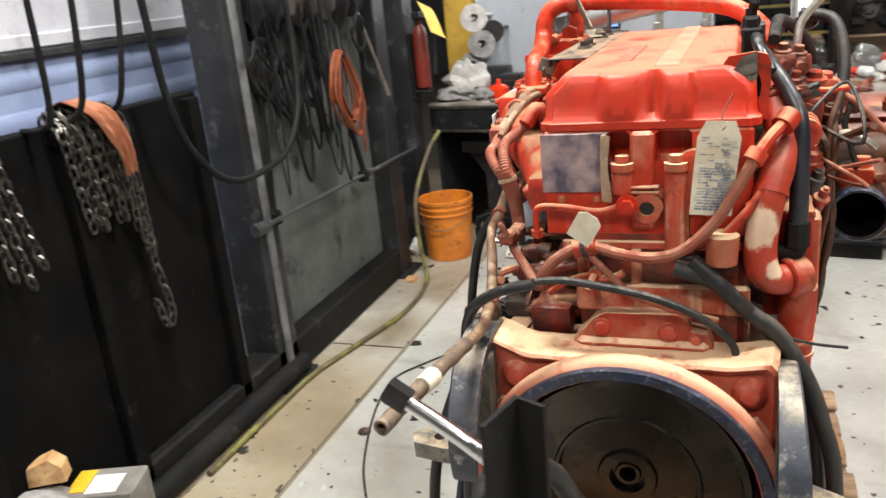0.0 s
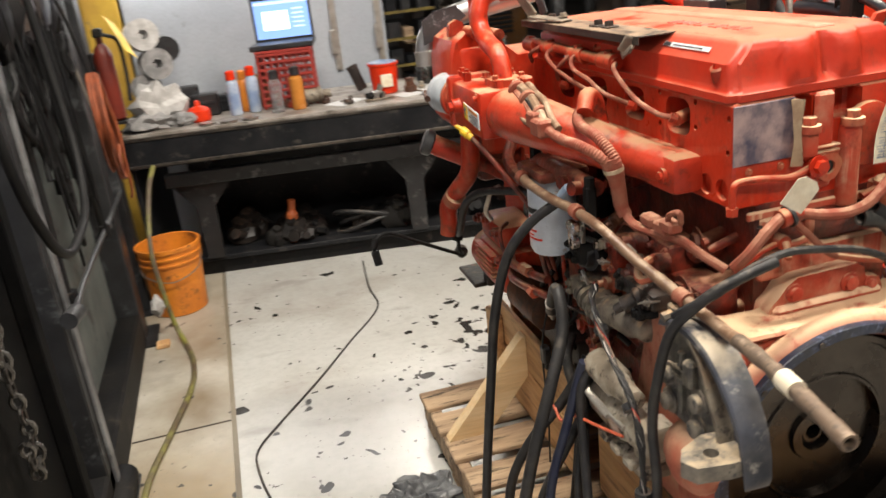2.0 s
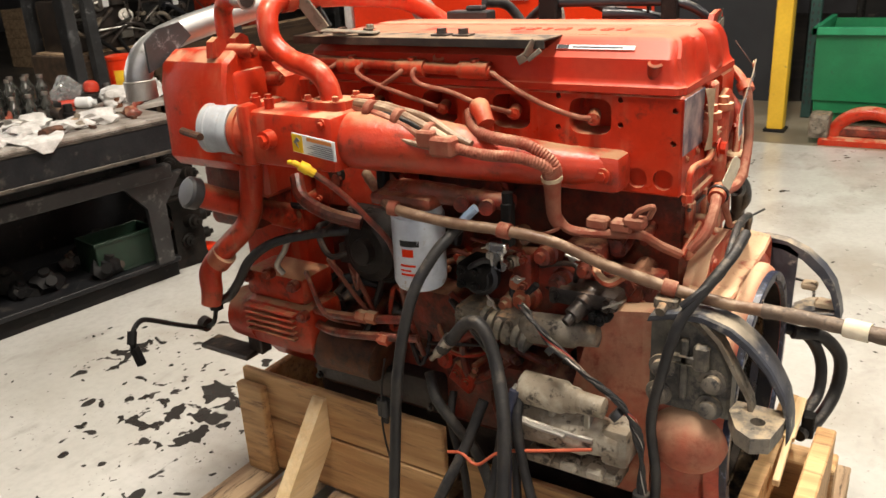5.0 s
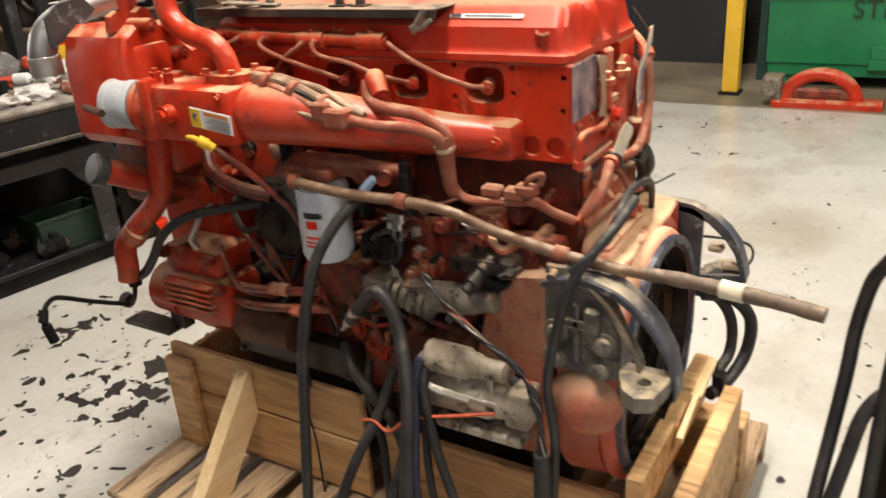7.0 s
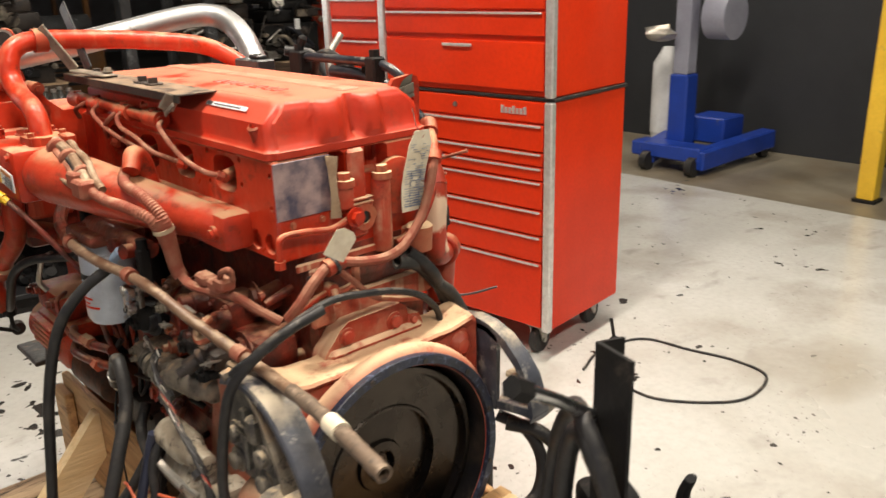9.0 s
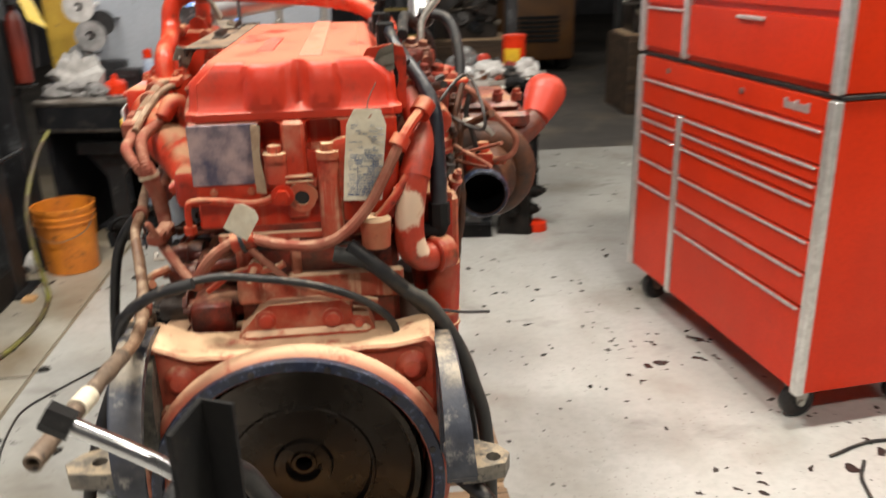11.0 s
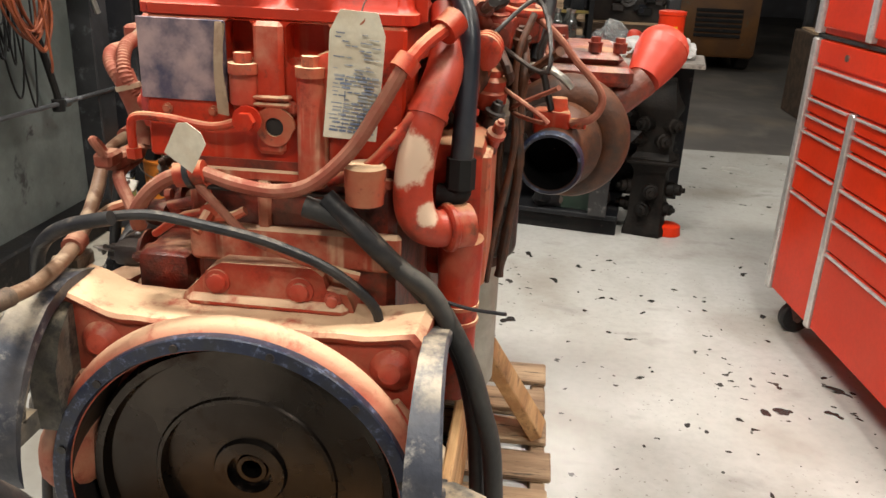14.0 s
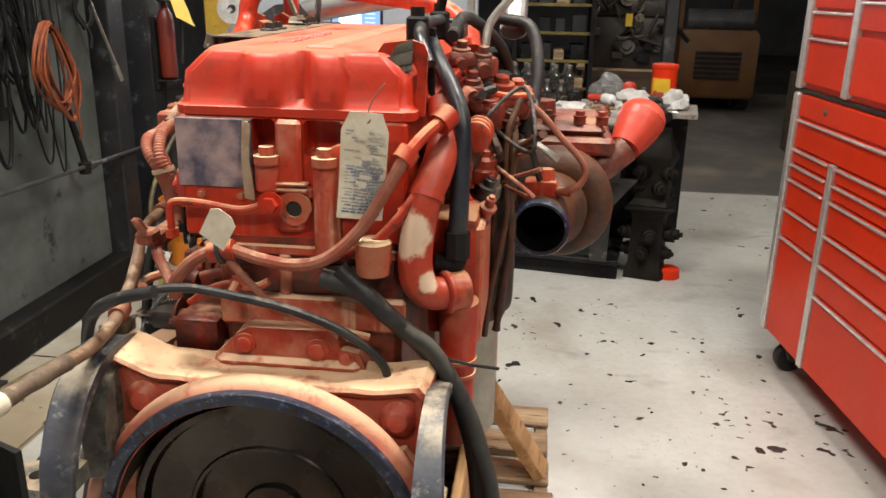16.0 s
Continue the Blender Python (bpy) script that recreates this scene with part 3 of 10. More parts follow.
# pale wall behind the bench
bm = B()
box(bm, -1.50, 3.92, 0.0, 0.02, 4.0, 1.62)
solid("wall_bench", bm, BLUE_GREY, "pale blue-grey wall panel behind the bench", "wall", kind="structure", smooth=False)
BENCH_GLOW = glow("bench_light_cover", (1.0, 0.97, 0.92), 5.0)
bm = B()
box(bm, -1.55, 3.84, 1.60, -0.05, 3.98, 1.84, 0.01)
solid("bench_light", bm, BENCH_GLOW, "long glowing white light panel above the bench wall", "light")

# ---- engine ----
ZC = 0.60
engine = thing("diesel_engine", (0.03, 0.5, 0.14), 0, "red six-cylinder truck diesel engine, dusty and oily, on a wooden crate", "engine")


def E(name, bm, mat, label="", smooth=True):
    return part(name, bm, mat, engine, label, smooth)


XZ = pose(0, 0, 0, 90, 0, 0)   # outline (x, z) with depth towards -y

# block, pan and front
bm = B()
box(bm, -0.092, 0.0, 0.45, 0.215, 1.02, 1.10, 0.012)
box(bm, -0.19, 0.05, 0.42, 0.23, 1.0, 0.66, 0.03)
E("engine_block", bm, RED_GRIMY, "oily dark red cast block")
bm = B()
stack(bm, [(-0.15, 0.0), (0.19, 0.0), (0.19, 1.02), (-0.15, 1.02)], [(0.24, 0.05), (0.27, 0.02), (0.44, 0.0), (0.455, -0.015), (0.465, -0.015)])
E("oil_pan", bm, GREASE, "greasy black oil pan")


def carved(bm, cutter, name):
    """bm with the shape of cutter taken out."""
    a, b = new(name, finish(name, bm, RED)), new("cutter", finish("cutter", cutter, RED))
    mod = a.modifiers.new("cut", "BOOLEAN")
    mod.object, mod.operation, mod.solver, mod.use_self = b, "DIFFERENCE", "EXACT", True
    bpy.context.view_layer.update()
    me = bpy.data.meshes.new_from_object(a.evaluated_get(bpy.context.evaluated_depsgraph_get()))
    out = B()
    out.from_mesh(me)
    for ob in (a, b):
        bpy.data.objects.remove(ob)
    return out


def oval(cy, cz, w, h, n=20):
    """A rounded slot outline in (y, z)."""
    return [(cy + w * math.copysign(abs(math.cos(t)) ** 0.55, math.cos(t)), cz + h * math.copysign(abs(math.sin(t)) ** 0.55, math.sin(t))) for t in [2 * math.pi * (k + 0.5) / n for k in range(n)]]


YZ = Matrix(((0, 0, 1, 0), (1, 0, 0, 0), (0, 1, 0, 0), (0, 0, 0, 1)))   # outline (y, z) with depth along x

# cylinder head with injector pockets and bolt holes
bm = B()
box(bm, -0.15, 0.0, 1.12, 0.225, 0.98, 1.285, 0.005)
box(bm, -0.15, 0.0, 1.085, 0.225, 0.155, 1.13, 0.004)
cut = B()
POCKETS = (0.19, 0.37, 0.55, 0.735)
for y in POCKETS:
    prism(cut, oval(y, 1.236, 0.046, 0.037), 0.10, pose(-0.17, 0, 0) @ YZ)
for y, z in ((0.016, 1.257), (0.018, 1.193), (0.126, 1.281 - 0.008), (0.125, 1.223), (0.259, 1.275), (0.26, 1.21)):
    cyl(cut, (-0.16, y, z), (-0.13, y, z), 0.0062, seg=10)
for y in (0.035, 0.088):
    cyl(cut, (-0.16, y, 1.118), (-0.137, y, 1.118), 0.021, seg=20)
cyl(cut, (0.043, -0.02, 1.142), (0.043, 0.03, 1.142), 0.0135, seg=18)
for x0, x1, z0 in ((-0.030, 0.012, 1.222), (0.058, 0.122, 1.226)):
    box(cut, x0, -0.02, z0, x1, 0.045, 1.283, 0.006)
head = E("cylinder_head", carved(bm, cut, "cylinder_head"), RED_CLEAN)
for y in POCKETS:
    bm = B()
    cyl(bm, (-0.125, y, 1.236), (-0.160, y - 0.012, 1.232), 0.013, seg=12)
    cyl(bm, (-0.160, y - 0.012, 1.232), (-0.172, y - 0.008, 1.238), 0.010, seg=6)
    E("injector_fitting", bm, RED)
# rear face of the head: ribs, bosses, bolts
bm = B()
box(bm, 0.014, -0.012, 1.10, 0.056, 0.002, 1.284, 0.006)
box(bm, -0.020, -0.010, 1.155, 0.075, 0.002, 1.178, 0.006)
E("rear_rib", bm, RED_STREAK)
for x, z0 in ((0.0, 1.165), (0.095, 1.055)):
    bm = B()
    lathe(bm, (x, -0.004, z0), (0, 0, 1), [(0, 0.016), (0.006, 0.022), (1.206 - z0, 0.022), (1.214 - z0, 0.020)], 20)
    E("bolt_column", bm, FLANGE_RED)
for x in (0.0, 0.095):
    bm = B()
    cyl(bm, (x, -0.012, 1.214), (x, -0.012, 1.228), 0.021, seg=20)
    cyl(bm, (x, -0.012, 1.228), (x, -0.012, 1.242), 0.013, seg=6)
    E("flange_bolt", bm, RED_DUSTY, "dust-covered flange bolt")
bm = B()
prism(bm, [(0.043 + 0.026 * math.cos(a) * (1 if math.sin(a) < 0 else 1.15), 1.142 + 0.028 * math.sin(a)) for a in [2 * math.pi * k / 24 for k in range(24)]], 0.006, pose(0, -0.012, 0) @ XZ)
cut = B()
cyl(cut, (0.043, -0.05, 1.142), (0.043, 0.05, 1.142), 0.0135, seg=18)
E("port_boss", carved(bm, cut, "port_boss"), RED_DUSTY)
# A dark disc fills the port; its colour stands for the shade inside.
bm = B()
cyl(bm, (0.043, -0.0118, 1.142), (0.043, -0.0135, 1.142), 0.0134, seg=18)
E("port_shade_disc", bm, GREASE, "dark disc standing for the shaded port opening")
bm = B()
cyl(bm, (0.009, -0.012, 1.152), (0.009, -0.03, 1.152), 0.012, seg=16)
hexbolt(bm, (0.009, -0.03, 1.152), (0, -1, 0), 0.0135, 0.012)
E("plug", bm, RED_CLEAN)
bm = B()
lathe(bm, (0.135, -0.001, 1.19), (0, -1, 0), [(0, 0.062), (0.01, 0.060), (0.014, 0.05), (0.014, 0.004)], 36)
E("round_cover", bm, RED)
bm = B()
for z in (1.172, 1.182):
    box(bm, -0.008, -0.020, z - 0.003, 0.066, 0.0, z + 0.003, 0.002)
E("dusty_ledge", bm, RED_DUSTY)
# data plate
bm = B()
box(bm, -0.153, -0.0045, 1.170, -0.026, -0.001, 1.282, 0.001)
plate = E("data_plate", bm, SILVER_LABEL, "scuffed grey and pink data plate", smooth=False)
bm = B()
rings(bm, [[Vector((-0.035 + 0.004 * math.sin(z * 60), -0.006 - 0.012 * abs(math.sin((1.28 - z) * 22)), z)), Vector((-0.025 + 0.003 * math.sin(z * 50), -0.018 - 0.006 * math.sin(z * 70), z)), Vector((-0.022 + 0.003 * math.sin(z * 50), -0.023, z)), Vector((-0.039, -0.008 - 0.012 * abs(math.sin((1.28 - z) * 22)), z))] for z in np.linspace(1.28, 1.155, 10).tolist()])
E("peeling_label_edge", bm, material("yellowed_label", (0.38, 0.27, 0.17), (0.24, 0.15, 0.09), 25, 0.8, bump=0.3), "peeling edge of the old label")
for x in (-0.118, -0.05):
    bm = B()
    hexbolt(bm, (x, -0.001, 1.156), (0, -1, 0), 0.005, 0.004)
    E("plate_screw", bm, RED_DUSTY)

def cover_loop(z, side, end, lobe):
    """One level of the valve cover: a plan with crisp corners and two arched lobes at the rear end."""
    x0, x1, y0, y1, r = -0.157 + side, 0.238 - side, end, 0.93 - side, 0.016
    turns = [math.pi / 2 * k / 4 for k in range(5)]
    pts = [(x0 + r * (1 - math.cos(a)), y1 - r * (1 - math.sin(a))) for a in turns[::-1]]
    pts = pts + [(x0 + r * (1 - math.cos(a)), y0 + 0.006 + r * (1 - math.sin(a))) for a in turns]
    n = 96
    for k in range(1, n):
        x = x0 + r + (x1 - x0 - 2 * r) * k / n
        out = 0.0
        for c, w in ((-0.009, 0.038), (0.095, 0.031)):
            d = abs(x - c) / w
            out = max(out, 1 - d ** 3 if d < 1 else 0.0)
        valley = math.exp(-(((x - 0.052) / 0.010) ** 2)) * 0.012
        pts.append((x, y0 + lobe * (valley - 0.014 * out)))
    pts = pts + [(x1 - r * (1 - math.cos(a)), y0 + 0.004 + r * (1 - math.sin(a))) for a in turns[::-1]]
    pts = pts + [(x1 - r * (1 - math.cos(a)), y1 - r * (1 - math.sin(a))) for a in turns]
    return [Vector((x, y, z)) for x, y in pts]


bm = B()
rings(bm, [cover_loop(*row) for row in ((1.285, 0.004, 0.004, 0), (1.287, 0.001, 0.0, 0), (1.300, 0.001, 0.0, 0), (1.302, 0.004, 0.003, 0.1), (1.307, 0.008, 0.006, 0.4), (1.314, 0.009, 0.010, 0.95), (1.334, 0.010, 0.014, 1.0), (1.352, 0.011, 0.018, 1.0), (1.370, 0.030, 0.022, 0.98), (1.381, 0.041, 0.027, 0.8), (1.3875, 0.047, 0.035, 0.35), (1.390, 0.051, 0.046, 0.05), (1.391, 0.060, 0.060, 0.0))])
cover = E("valve_cover", bm, COVER_RED, "dusty red valve cover with scalloped end")

bm = B()
box(bm, 0.052, 0.052, 1.386, 0.098, 0.86, 1.3945, 0.003)
E("cover_band", bm, STENCIL_PINK, "dusty raised band along the valve cover")
bm = B()
for k, (y, n) in enumerate(((0.16, 0.022), (0.198, 0.02), (0.238, 0.03), (0.292, 0.03), (0.338, 0.012), (0.366, 0.024), (0.406, 0.022))):
    bm = B()
    box(bm, -0.035, y, 1.389, 0.0, y + n, 1.3935, 0.002)
    box(bm, -0.026, y + 0.004, 1.390, -0.010, y + n - 0.004, 1.3945, 0.001)
    E("raised_bar", bm, COVER_RED, "raised block lettering as a plain bar")
bm = B()
for x in (-0.10, 0.16):
    box(bm, x, 0.08, 1.388, x + 0.006, 0.86, 1.3915, 0.002)
E("cover_rib", bm, RED)
for x, y in ((-0.140, 0.062), (-0.140, 0.55), (0.222, 0.4)):
    bm = B()
    lathe(bm, (x, y, 1.335), (-0.5, -0.2, 1), [(-0.02, 0.017), (0.012, 0.015), (0.015, 0.010), (0.006, 0.009), (0.005, 0.001)], 18)
    E("cover_bolt", bm, RED)
bm = B()
box(bm, 0.106, -0.005, 0, 0.270, 0.005, 0.001)
sticker = Matrix(((0, 0.70, -0.714, -0.1312), (1, 0, 0, 0), (0, 0.714, 0.70, 1.3705), (0, 0, 0, 1)))
bmesh.ops.transform(bm, matrix=sticker, verts=bm.verts[:])
E("maker_sticker", bm, WHITE, "white strip sticker", smooth=False)
bm = B()
box(bm, 0.244, -0.0045, 0.001, 0.268, 0.0045, 0.0016)
box(bm, 0.130, -0.002, 0.001, 0.236, 0.001, 0.0016)
bmesh.ops.transform(bm, matrix=sticker, verts=bm.verts[:])
E("sticker_print", bm, PLASTIC, smooth=False)
# lifting tab on the far rear corner with a torn rag on it
bm = B()
prism(bm, [(0.168, 1.29), (0.246, 1.29), (0.250, 1.385), (0.244, 1.402), (0.225, 1.408), (0.180, 1.402), (0.168, 1.385)], 0.012, pose(0, 0.052, 0) @ XZ)
cut = B()
prism(cut, [(0.219 + 0.016 * math.cos(t), 1.347 + 0.029 * math.sin(t)) for t in [2 * math.pi * k / 20 for k in range(20)]], 0.1, pose(0, 0.09, 0) @ XZ)
E("lifting_eye", carved(bm, cut, "lifting_eye"), RED_CLEAN, "red lifting eye plate")
bm = B()
rings(bm, [[Vector((0.172 + 0.03 * k / 6 + dx, 0.030 + 0.008 * k / 6 + 0.004 * math.sin(k * 1.9), 1.352 + 0.045 * k / 6 + dz + 0.004 * math.sin(k * 2.6))) for dx, dz in ((0, 0), (0.055 - 0.005 * k, 0.010), (0.055 - 0.005 * k, 0.013), (0.0, 0.003))] for k in range(7)])
E("torn_rag", bm, material("grey_green_rag", (0.16, 0.14, 0.11), (0.10, 0.09, 0.07), 30, 0.9, bump=0.5), "scrap of grimy cloth")
RAIL = material("dusty_black_rail", (0.012, 0.010, 0.009), (0.03, 0.024, 0.02), 14, 0.6, dust=(0.26, 0.18, 0.12), dust_amount=0.75, bump=0.3)
# long dark bracket along the cover with its clips
bm = B()
box(bm, -0.190, 0.27, 1.388, -0.105, 0.93, 1.392, 0.001)
box(bm, -0.193, 0.27, 1.374, -0.189, 0.93, 1.392, 0.001)
E("cover_bracket", bm, RAIL, "thin dark steel bracket rail")
for y in (0.48, 0.535, 0.735, 0.81):
    bm = B()
    hexbolt(bm, (-0.150, y, 1.392), (0, 0, 1), 0.011, 0.012)
    box(bm, -0.165, y - 0.02, 1.392, -0.135, y + 0.02, 1.396, 0.001)
    E("bracket_bolt", bm, GREASE)
bm = B()
bar(bm, (-0.193, 0.290, 1.390), (-0.208, 0.303, 1.360), 0.036, 0.004, (0, 1, 0.3))
bar(bm, (-0.208, 0.302, 1.362), (-0.200, 0.325, 1.350), 0.018, 0.005, (1, 0, 0))
bar(bm, (-0.203, 0.272, 1.374), (-0.210, 0.298, 1.354), 0.010, 0.006, (1, 0, 0))
E("harness_clip", bm, CAST_ALU)
bm = B()
bar(bm, (-0.15, 0.86, 1.40), (-0.16, 0.955, 1.56), 0.045, 0.005, (1, 0, 0))
box(bm, -0.17, 0.80, 1.375, -0.11, 0.88, 1.381, 0.002)
E("pipe_bracket", bm, POST_GREY, "grey strap bracket")
bm = B()
cyl(bm, (-0.185, 0.905, 1.475), (-0.10, 0.905, 1.475), 0.009, seg=8)
hexbolt(bm, (-0.185, 0.905, 1.475), (-1, 0, 0), 0.012, 0.012)
E("bracket_stud", bm, BLACK_STEEL)

# flywheel housing
N = 144


def housing_loop(y, scale=1.0, grow=0.0):
    out = []
    for i in range(N):
        a = 2 * math.pi * i / N
        dx, dz = math.cos(a), math.sin(a)
        hx, hz = 0.272 + grow, 0.274 + grow
        k = min(hx / abs(dx) if abs(dx) > 1e-6 else 9, hz / abs(dz) if abs(dz) > 1e-6 else 9)
        if dz < 0:
            k = min(k, 0.288 + grow)
        elif dz > 0.6 and abs(k - hz / dz) < 1e-9:
            x = k * dx
            k *= 1 + (0.030 * math.exp(-(((x + 0.232) / 0.032) ** 2)) + 0.012 * math.exp(-(((x - 0.27) / 0.05) ** 2)) + 0.001 * math.sin(31 * a)) / hz
        out.append(Vector((0.003 + scale * k * dx, y, ZC + scale * k * dz)))
    return out


def front_loop(y, grow):
    """The housing's outline, never inside the round collar."""
    out = []
    for p in housing_loop(y, 1, grow):
        d = Vector((p.x - 0.003, 0, p.z - ZC))
        out.append(Vector((0.003, y, ZC)) + d * max(1.0, 0.277 / d.length))
    return out


def circle_loop(y, r, n=N):
    return [Vector((0.003 + r * math.cos(2 * math.pi * i / n), y, ZC + r * math.sin(2 * math.pi * i / n))) for i in range(n)]


bm = B()
rings(bm, [circle_loop(-0.03, 0.252), circle_loop(-0.146, 0.252), circle_loop(-0.146, 0.268), circle_loop(-0.135, 0.272), circle_loop(-0.094, 0.276), front_loop(-0.092, -0.022), front_loop(-0.103, -0.013), front_loop(-0.106, -0.008), front_loop(-0.102, -0.002), housing_loop(-0.088), housing_loop(-0.05, 1, 0.003), housing_loop(-0.015, 1, 0.006), housing_loop(-0.005, 0.9), circle_loop(-0.005, 0.1)])
E("flywheel_housing", bm, HOUSING, "red cast flywheel housing thick with tan dust")
bm = B()
rings(bm, [circle_loop(-0.14, 0.278), circle_loop(-0.154, 0.278), circle_loop(-0.156, 0.276), circle_loop(-0.156, 0.2575), circle_loop(-0.15, 0.2545), circle_loop(-0.14, 0.2545)], closed=True)
E("flange_ring", bm, BLUE_RING, "blue-black machined flange ring")
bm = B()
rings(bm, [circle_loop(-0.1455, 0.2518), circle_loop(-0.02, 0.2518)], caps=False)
E("housing_bore", bm, LIT_BORE, "black oily inside of the housing, its lit bottom coloured tan")
bm = B()
rings(bm, [circle_loop(-0.115, 0.293), circle_loop(-0.126, 0.292), circle_loop(-0.136, 0.286), circle_loop(-0.142, 0.277), circle_loop(-0.115, 0.275)], closed=True)
E("housing_collar", bm, COLLAR, "dusty raised collar round the flange")
bm = B()
lathe(bm, (0.003, -0.02, ZC), (0, -1, 0), [(0.0, 0.24), (0.085, 0.24), (0.092, 0.234), (0.092, 0.222), (0.074, 0.216), (0.070, 0.17), (0.070, 0.146), (0.074, 0.143), (0.074, 0.137), (0.052, 0.134), (0.050, 0.06), (0.058, 0.056), (0.058, 0.036), (0.040, 0.033), (0.040, 0.026), (0.046, 0.024), (0.046, 0.017), (0.01, 0.016), (0.01, 0.001)], 64)
E("flywheel", bm, FLYWHEEL, "dark brown iron flywheel with machined rings")

# bosses above the flywheel housing
bm = B()
prism(bm, [(-0.102, 0.86), (0.168, 0.86), (0.160, 0.890), (0.152, 0.906), (0.122, 0.912), (0.117, 0.932), (0.100, 0.944), (-0.035, 0.942), (-0.058, 0.928), (-0.074, 0.908), (-0.094, 0.890)], 0.045, pose(0, 0.0, 0) @ XZ)
box(bm, -0.09, -0.058, 0.872, 0.155, -0.03, 0.892, 0.008)
E("housing_flange", bm, FLANGE_RED, "dusty red mounting flange")
for x, z, r in ((-0.042, 0.912, 0.013), (0.083, 0.908, 0.014), (0.132, 0.898, 0.009)):
    bm = B()
    lathe(bm, (x, -0.044, z), (0, -1, 0), [(0, r * 1.5), (0.004, r * 1.45), (0.005, r), (0.012, r), (0.0135, r * 0.8), (0.0135, 0.001)], 14)
    E("flange_bolt", bm, BOSS_RED)
for x, z in ((-0.205, 0.822), (0.228, 0.818)):
    bm = B()
    lathe(bm, (x, -0.086, z), (0, -1, 0.08), [(0, 0.034), (0.012, 0.030), (0.020, 0.020), (0.024, 0.016), (0.026, 0.001)], 20)
    E("casting_boss", bm, BOSS_RED, "rounded red boss with a trace of dust")
for sx in (-1, 1):
    bm = B()
    tube(bm, [(0.003 + sx * 0.264, -0.092, 0.70), (0.003 + sx * 0.252, -0.104, 0.735), (0.003 + sx * 0.232, -0.106, 0.772)], [0.008, 0.016, 0.010], 10)
    E("casting_rib", bm, HOUSING)
# rear block details
bm = B()
box(bm, -0.12, -0.006, 1.058, 0.21, 0.004, 1.075, 0.003)
box(bm, -0.096, -0.012, 0.93, 0.225, 0.006, 0.99, 0.006)
box(bm, -0.092, -0.010, 0.99, -0.06, 0.006, 1.06, 0.006)
box(bm, 0.01, -0.008, 0.985, 0.03, 0.006, 1.06, 0.004)
E("block_rear_rib", bm, FLANGE_RED)
bm = B()
box(bm, -0.098, -0.008, 1.040, 0.145, 0.0, 1.047, 0.002)
E("rear_seam", bm, GREASE)
bm = B()
cyl(bm, (0.175, -0.03, 1.045), (0.175, -0.03, 1.098), 0.027, 0.030, seg=22)
cyl(bm, (0.175, -0.03, 1.098), (0.175, -0.03, 1.102), 0.030, 0.025, seg=22)
box(bm, 0.15, -0.03, 1.05, 0.20, 0.01, 1.095, 0.004)
E("coolant_boss", bm, RED_DUSTY, "red round boss with dust on top")

FOOT_GREY = material("scuffed_bracket_grey", (0.20, 0.175, 0.14), (0.07, 0.065, 0.06), 18, 0.55, dust=(0.42, 0.33, 0.22), dust_amount=0.55, chips=(0.03, 0.03, 0.034), chip_amount=0.4, bump=0.5)
BRACKET_GREY = material("oily_grey_bracket", (0.17, 0.155, 0.12), (0.055, 0.052, 0.048), 13, 0.5, dust=(0.44, 0.36, 0.25), dust_amount=0.5, chips=(0.02, 0.02, 0.024), chip_amount=0.5, bump=0.55, chip_soft=0.08)
CREAM_PAD = material("dusty_cream_casting", (0.56, 0.44, 0.30), (0.34, 0.25, 0.16), 16, 0.75, bump=0.4)
# mounting brackets at both sides of the housing
def arched_bar(bm, x0, sx, rim, deep=0.018):
    """A flat bar bent along (y, z, width) points, standing out from x0."""
    rows = [tuple(float(np.interp(k, range(len(rim)), [r[c] for r in rim])) for c in range(3)) for k in np.linspace(0, len(rim) - 1, 22).tolist()]
    return rings(bm, [[Vector((x0 + sx * a, y + b * 0.35, z - b)) for a, b in ((0.0, 0.0), (w - 0.004, 0.0), (w, 0.004), (w, deep - 0.004), (w - 0.004, deep), (0.0, deep))] for y, z, w in rows])


def bolted_foot(bm, outline, z, hole):
    prism(bm, outline, 0.032, pose(0, 0, z))
    drill = B()
    cyl(drill, (*hole, z - 0.03), (*hole, z + 0.07), 0.0135, seg=18)
    return carved(bm, drill, "foot")


# near side
x0 = -0.245
bm = B()
outline = [(0.0, 0.70), (0.0, 0.90), (-0.06, 0.905), (-0.10, 0.88), (-0.135, 0.845), (-0.155, 0.80), (-0.155, 0.70)]
rings(bm, [[Vector((x0 - d, y * k, 0.80 + (z - 0.80) * k)) for y, z in outline] for d, k in ((0.0, 1.0), (0.042, 1.0), (0.048, 0.96))])
bracket = E("mount_bracket", bm, BRACKET_GREY, "dirty grey cast engine mount bracket with a black rim")
bm = B()
arched_bar(bm, x0, -1, [(0.0, 0.900, 0.06), (-0.05, 0.915, 0.06), (-0.10, 0.917, 0.06), (-0.15, 0.902, 0.06), (-0.19, 0.874, 0.06), (-0.225, 0.833, 0.058), (-0.252, 0.785, 0.056), (-0.264, 0.735, 0.054), (-0.266, 0.695, 0.05)])
part("arched_rim", bm, BLACK_PAINT, bracket)
bm = B()
rings(bm, [[Vector((x0 - a, y + b * 0.5, z - b * 0.4)) for a, b in ((0.03, 0.0), (0.06, 0.0), (0.06, 0.014), (0.03, 0.014))] for y, z in ((-0.10, 0.905), (-0.135, 0.87), (-0.155, 0.835), (-0.175, 0.80), (-0.195, 0.765), (-0.20, 0.74))])
part("inner_rib", bm, CAST_ALU, bracket)
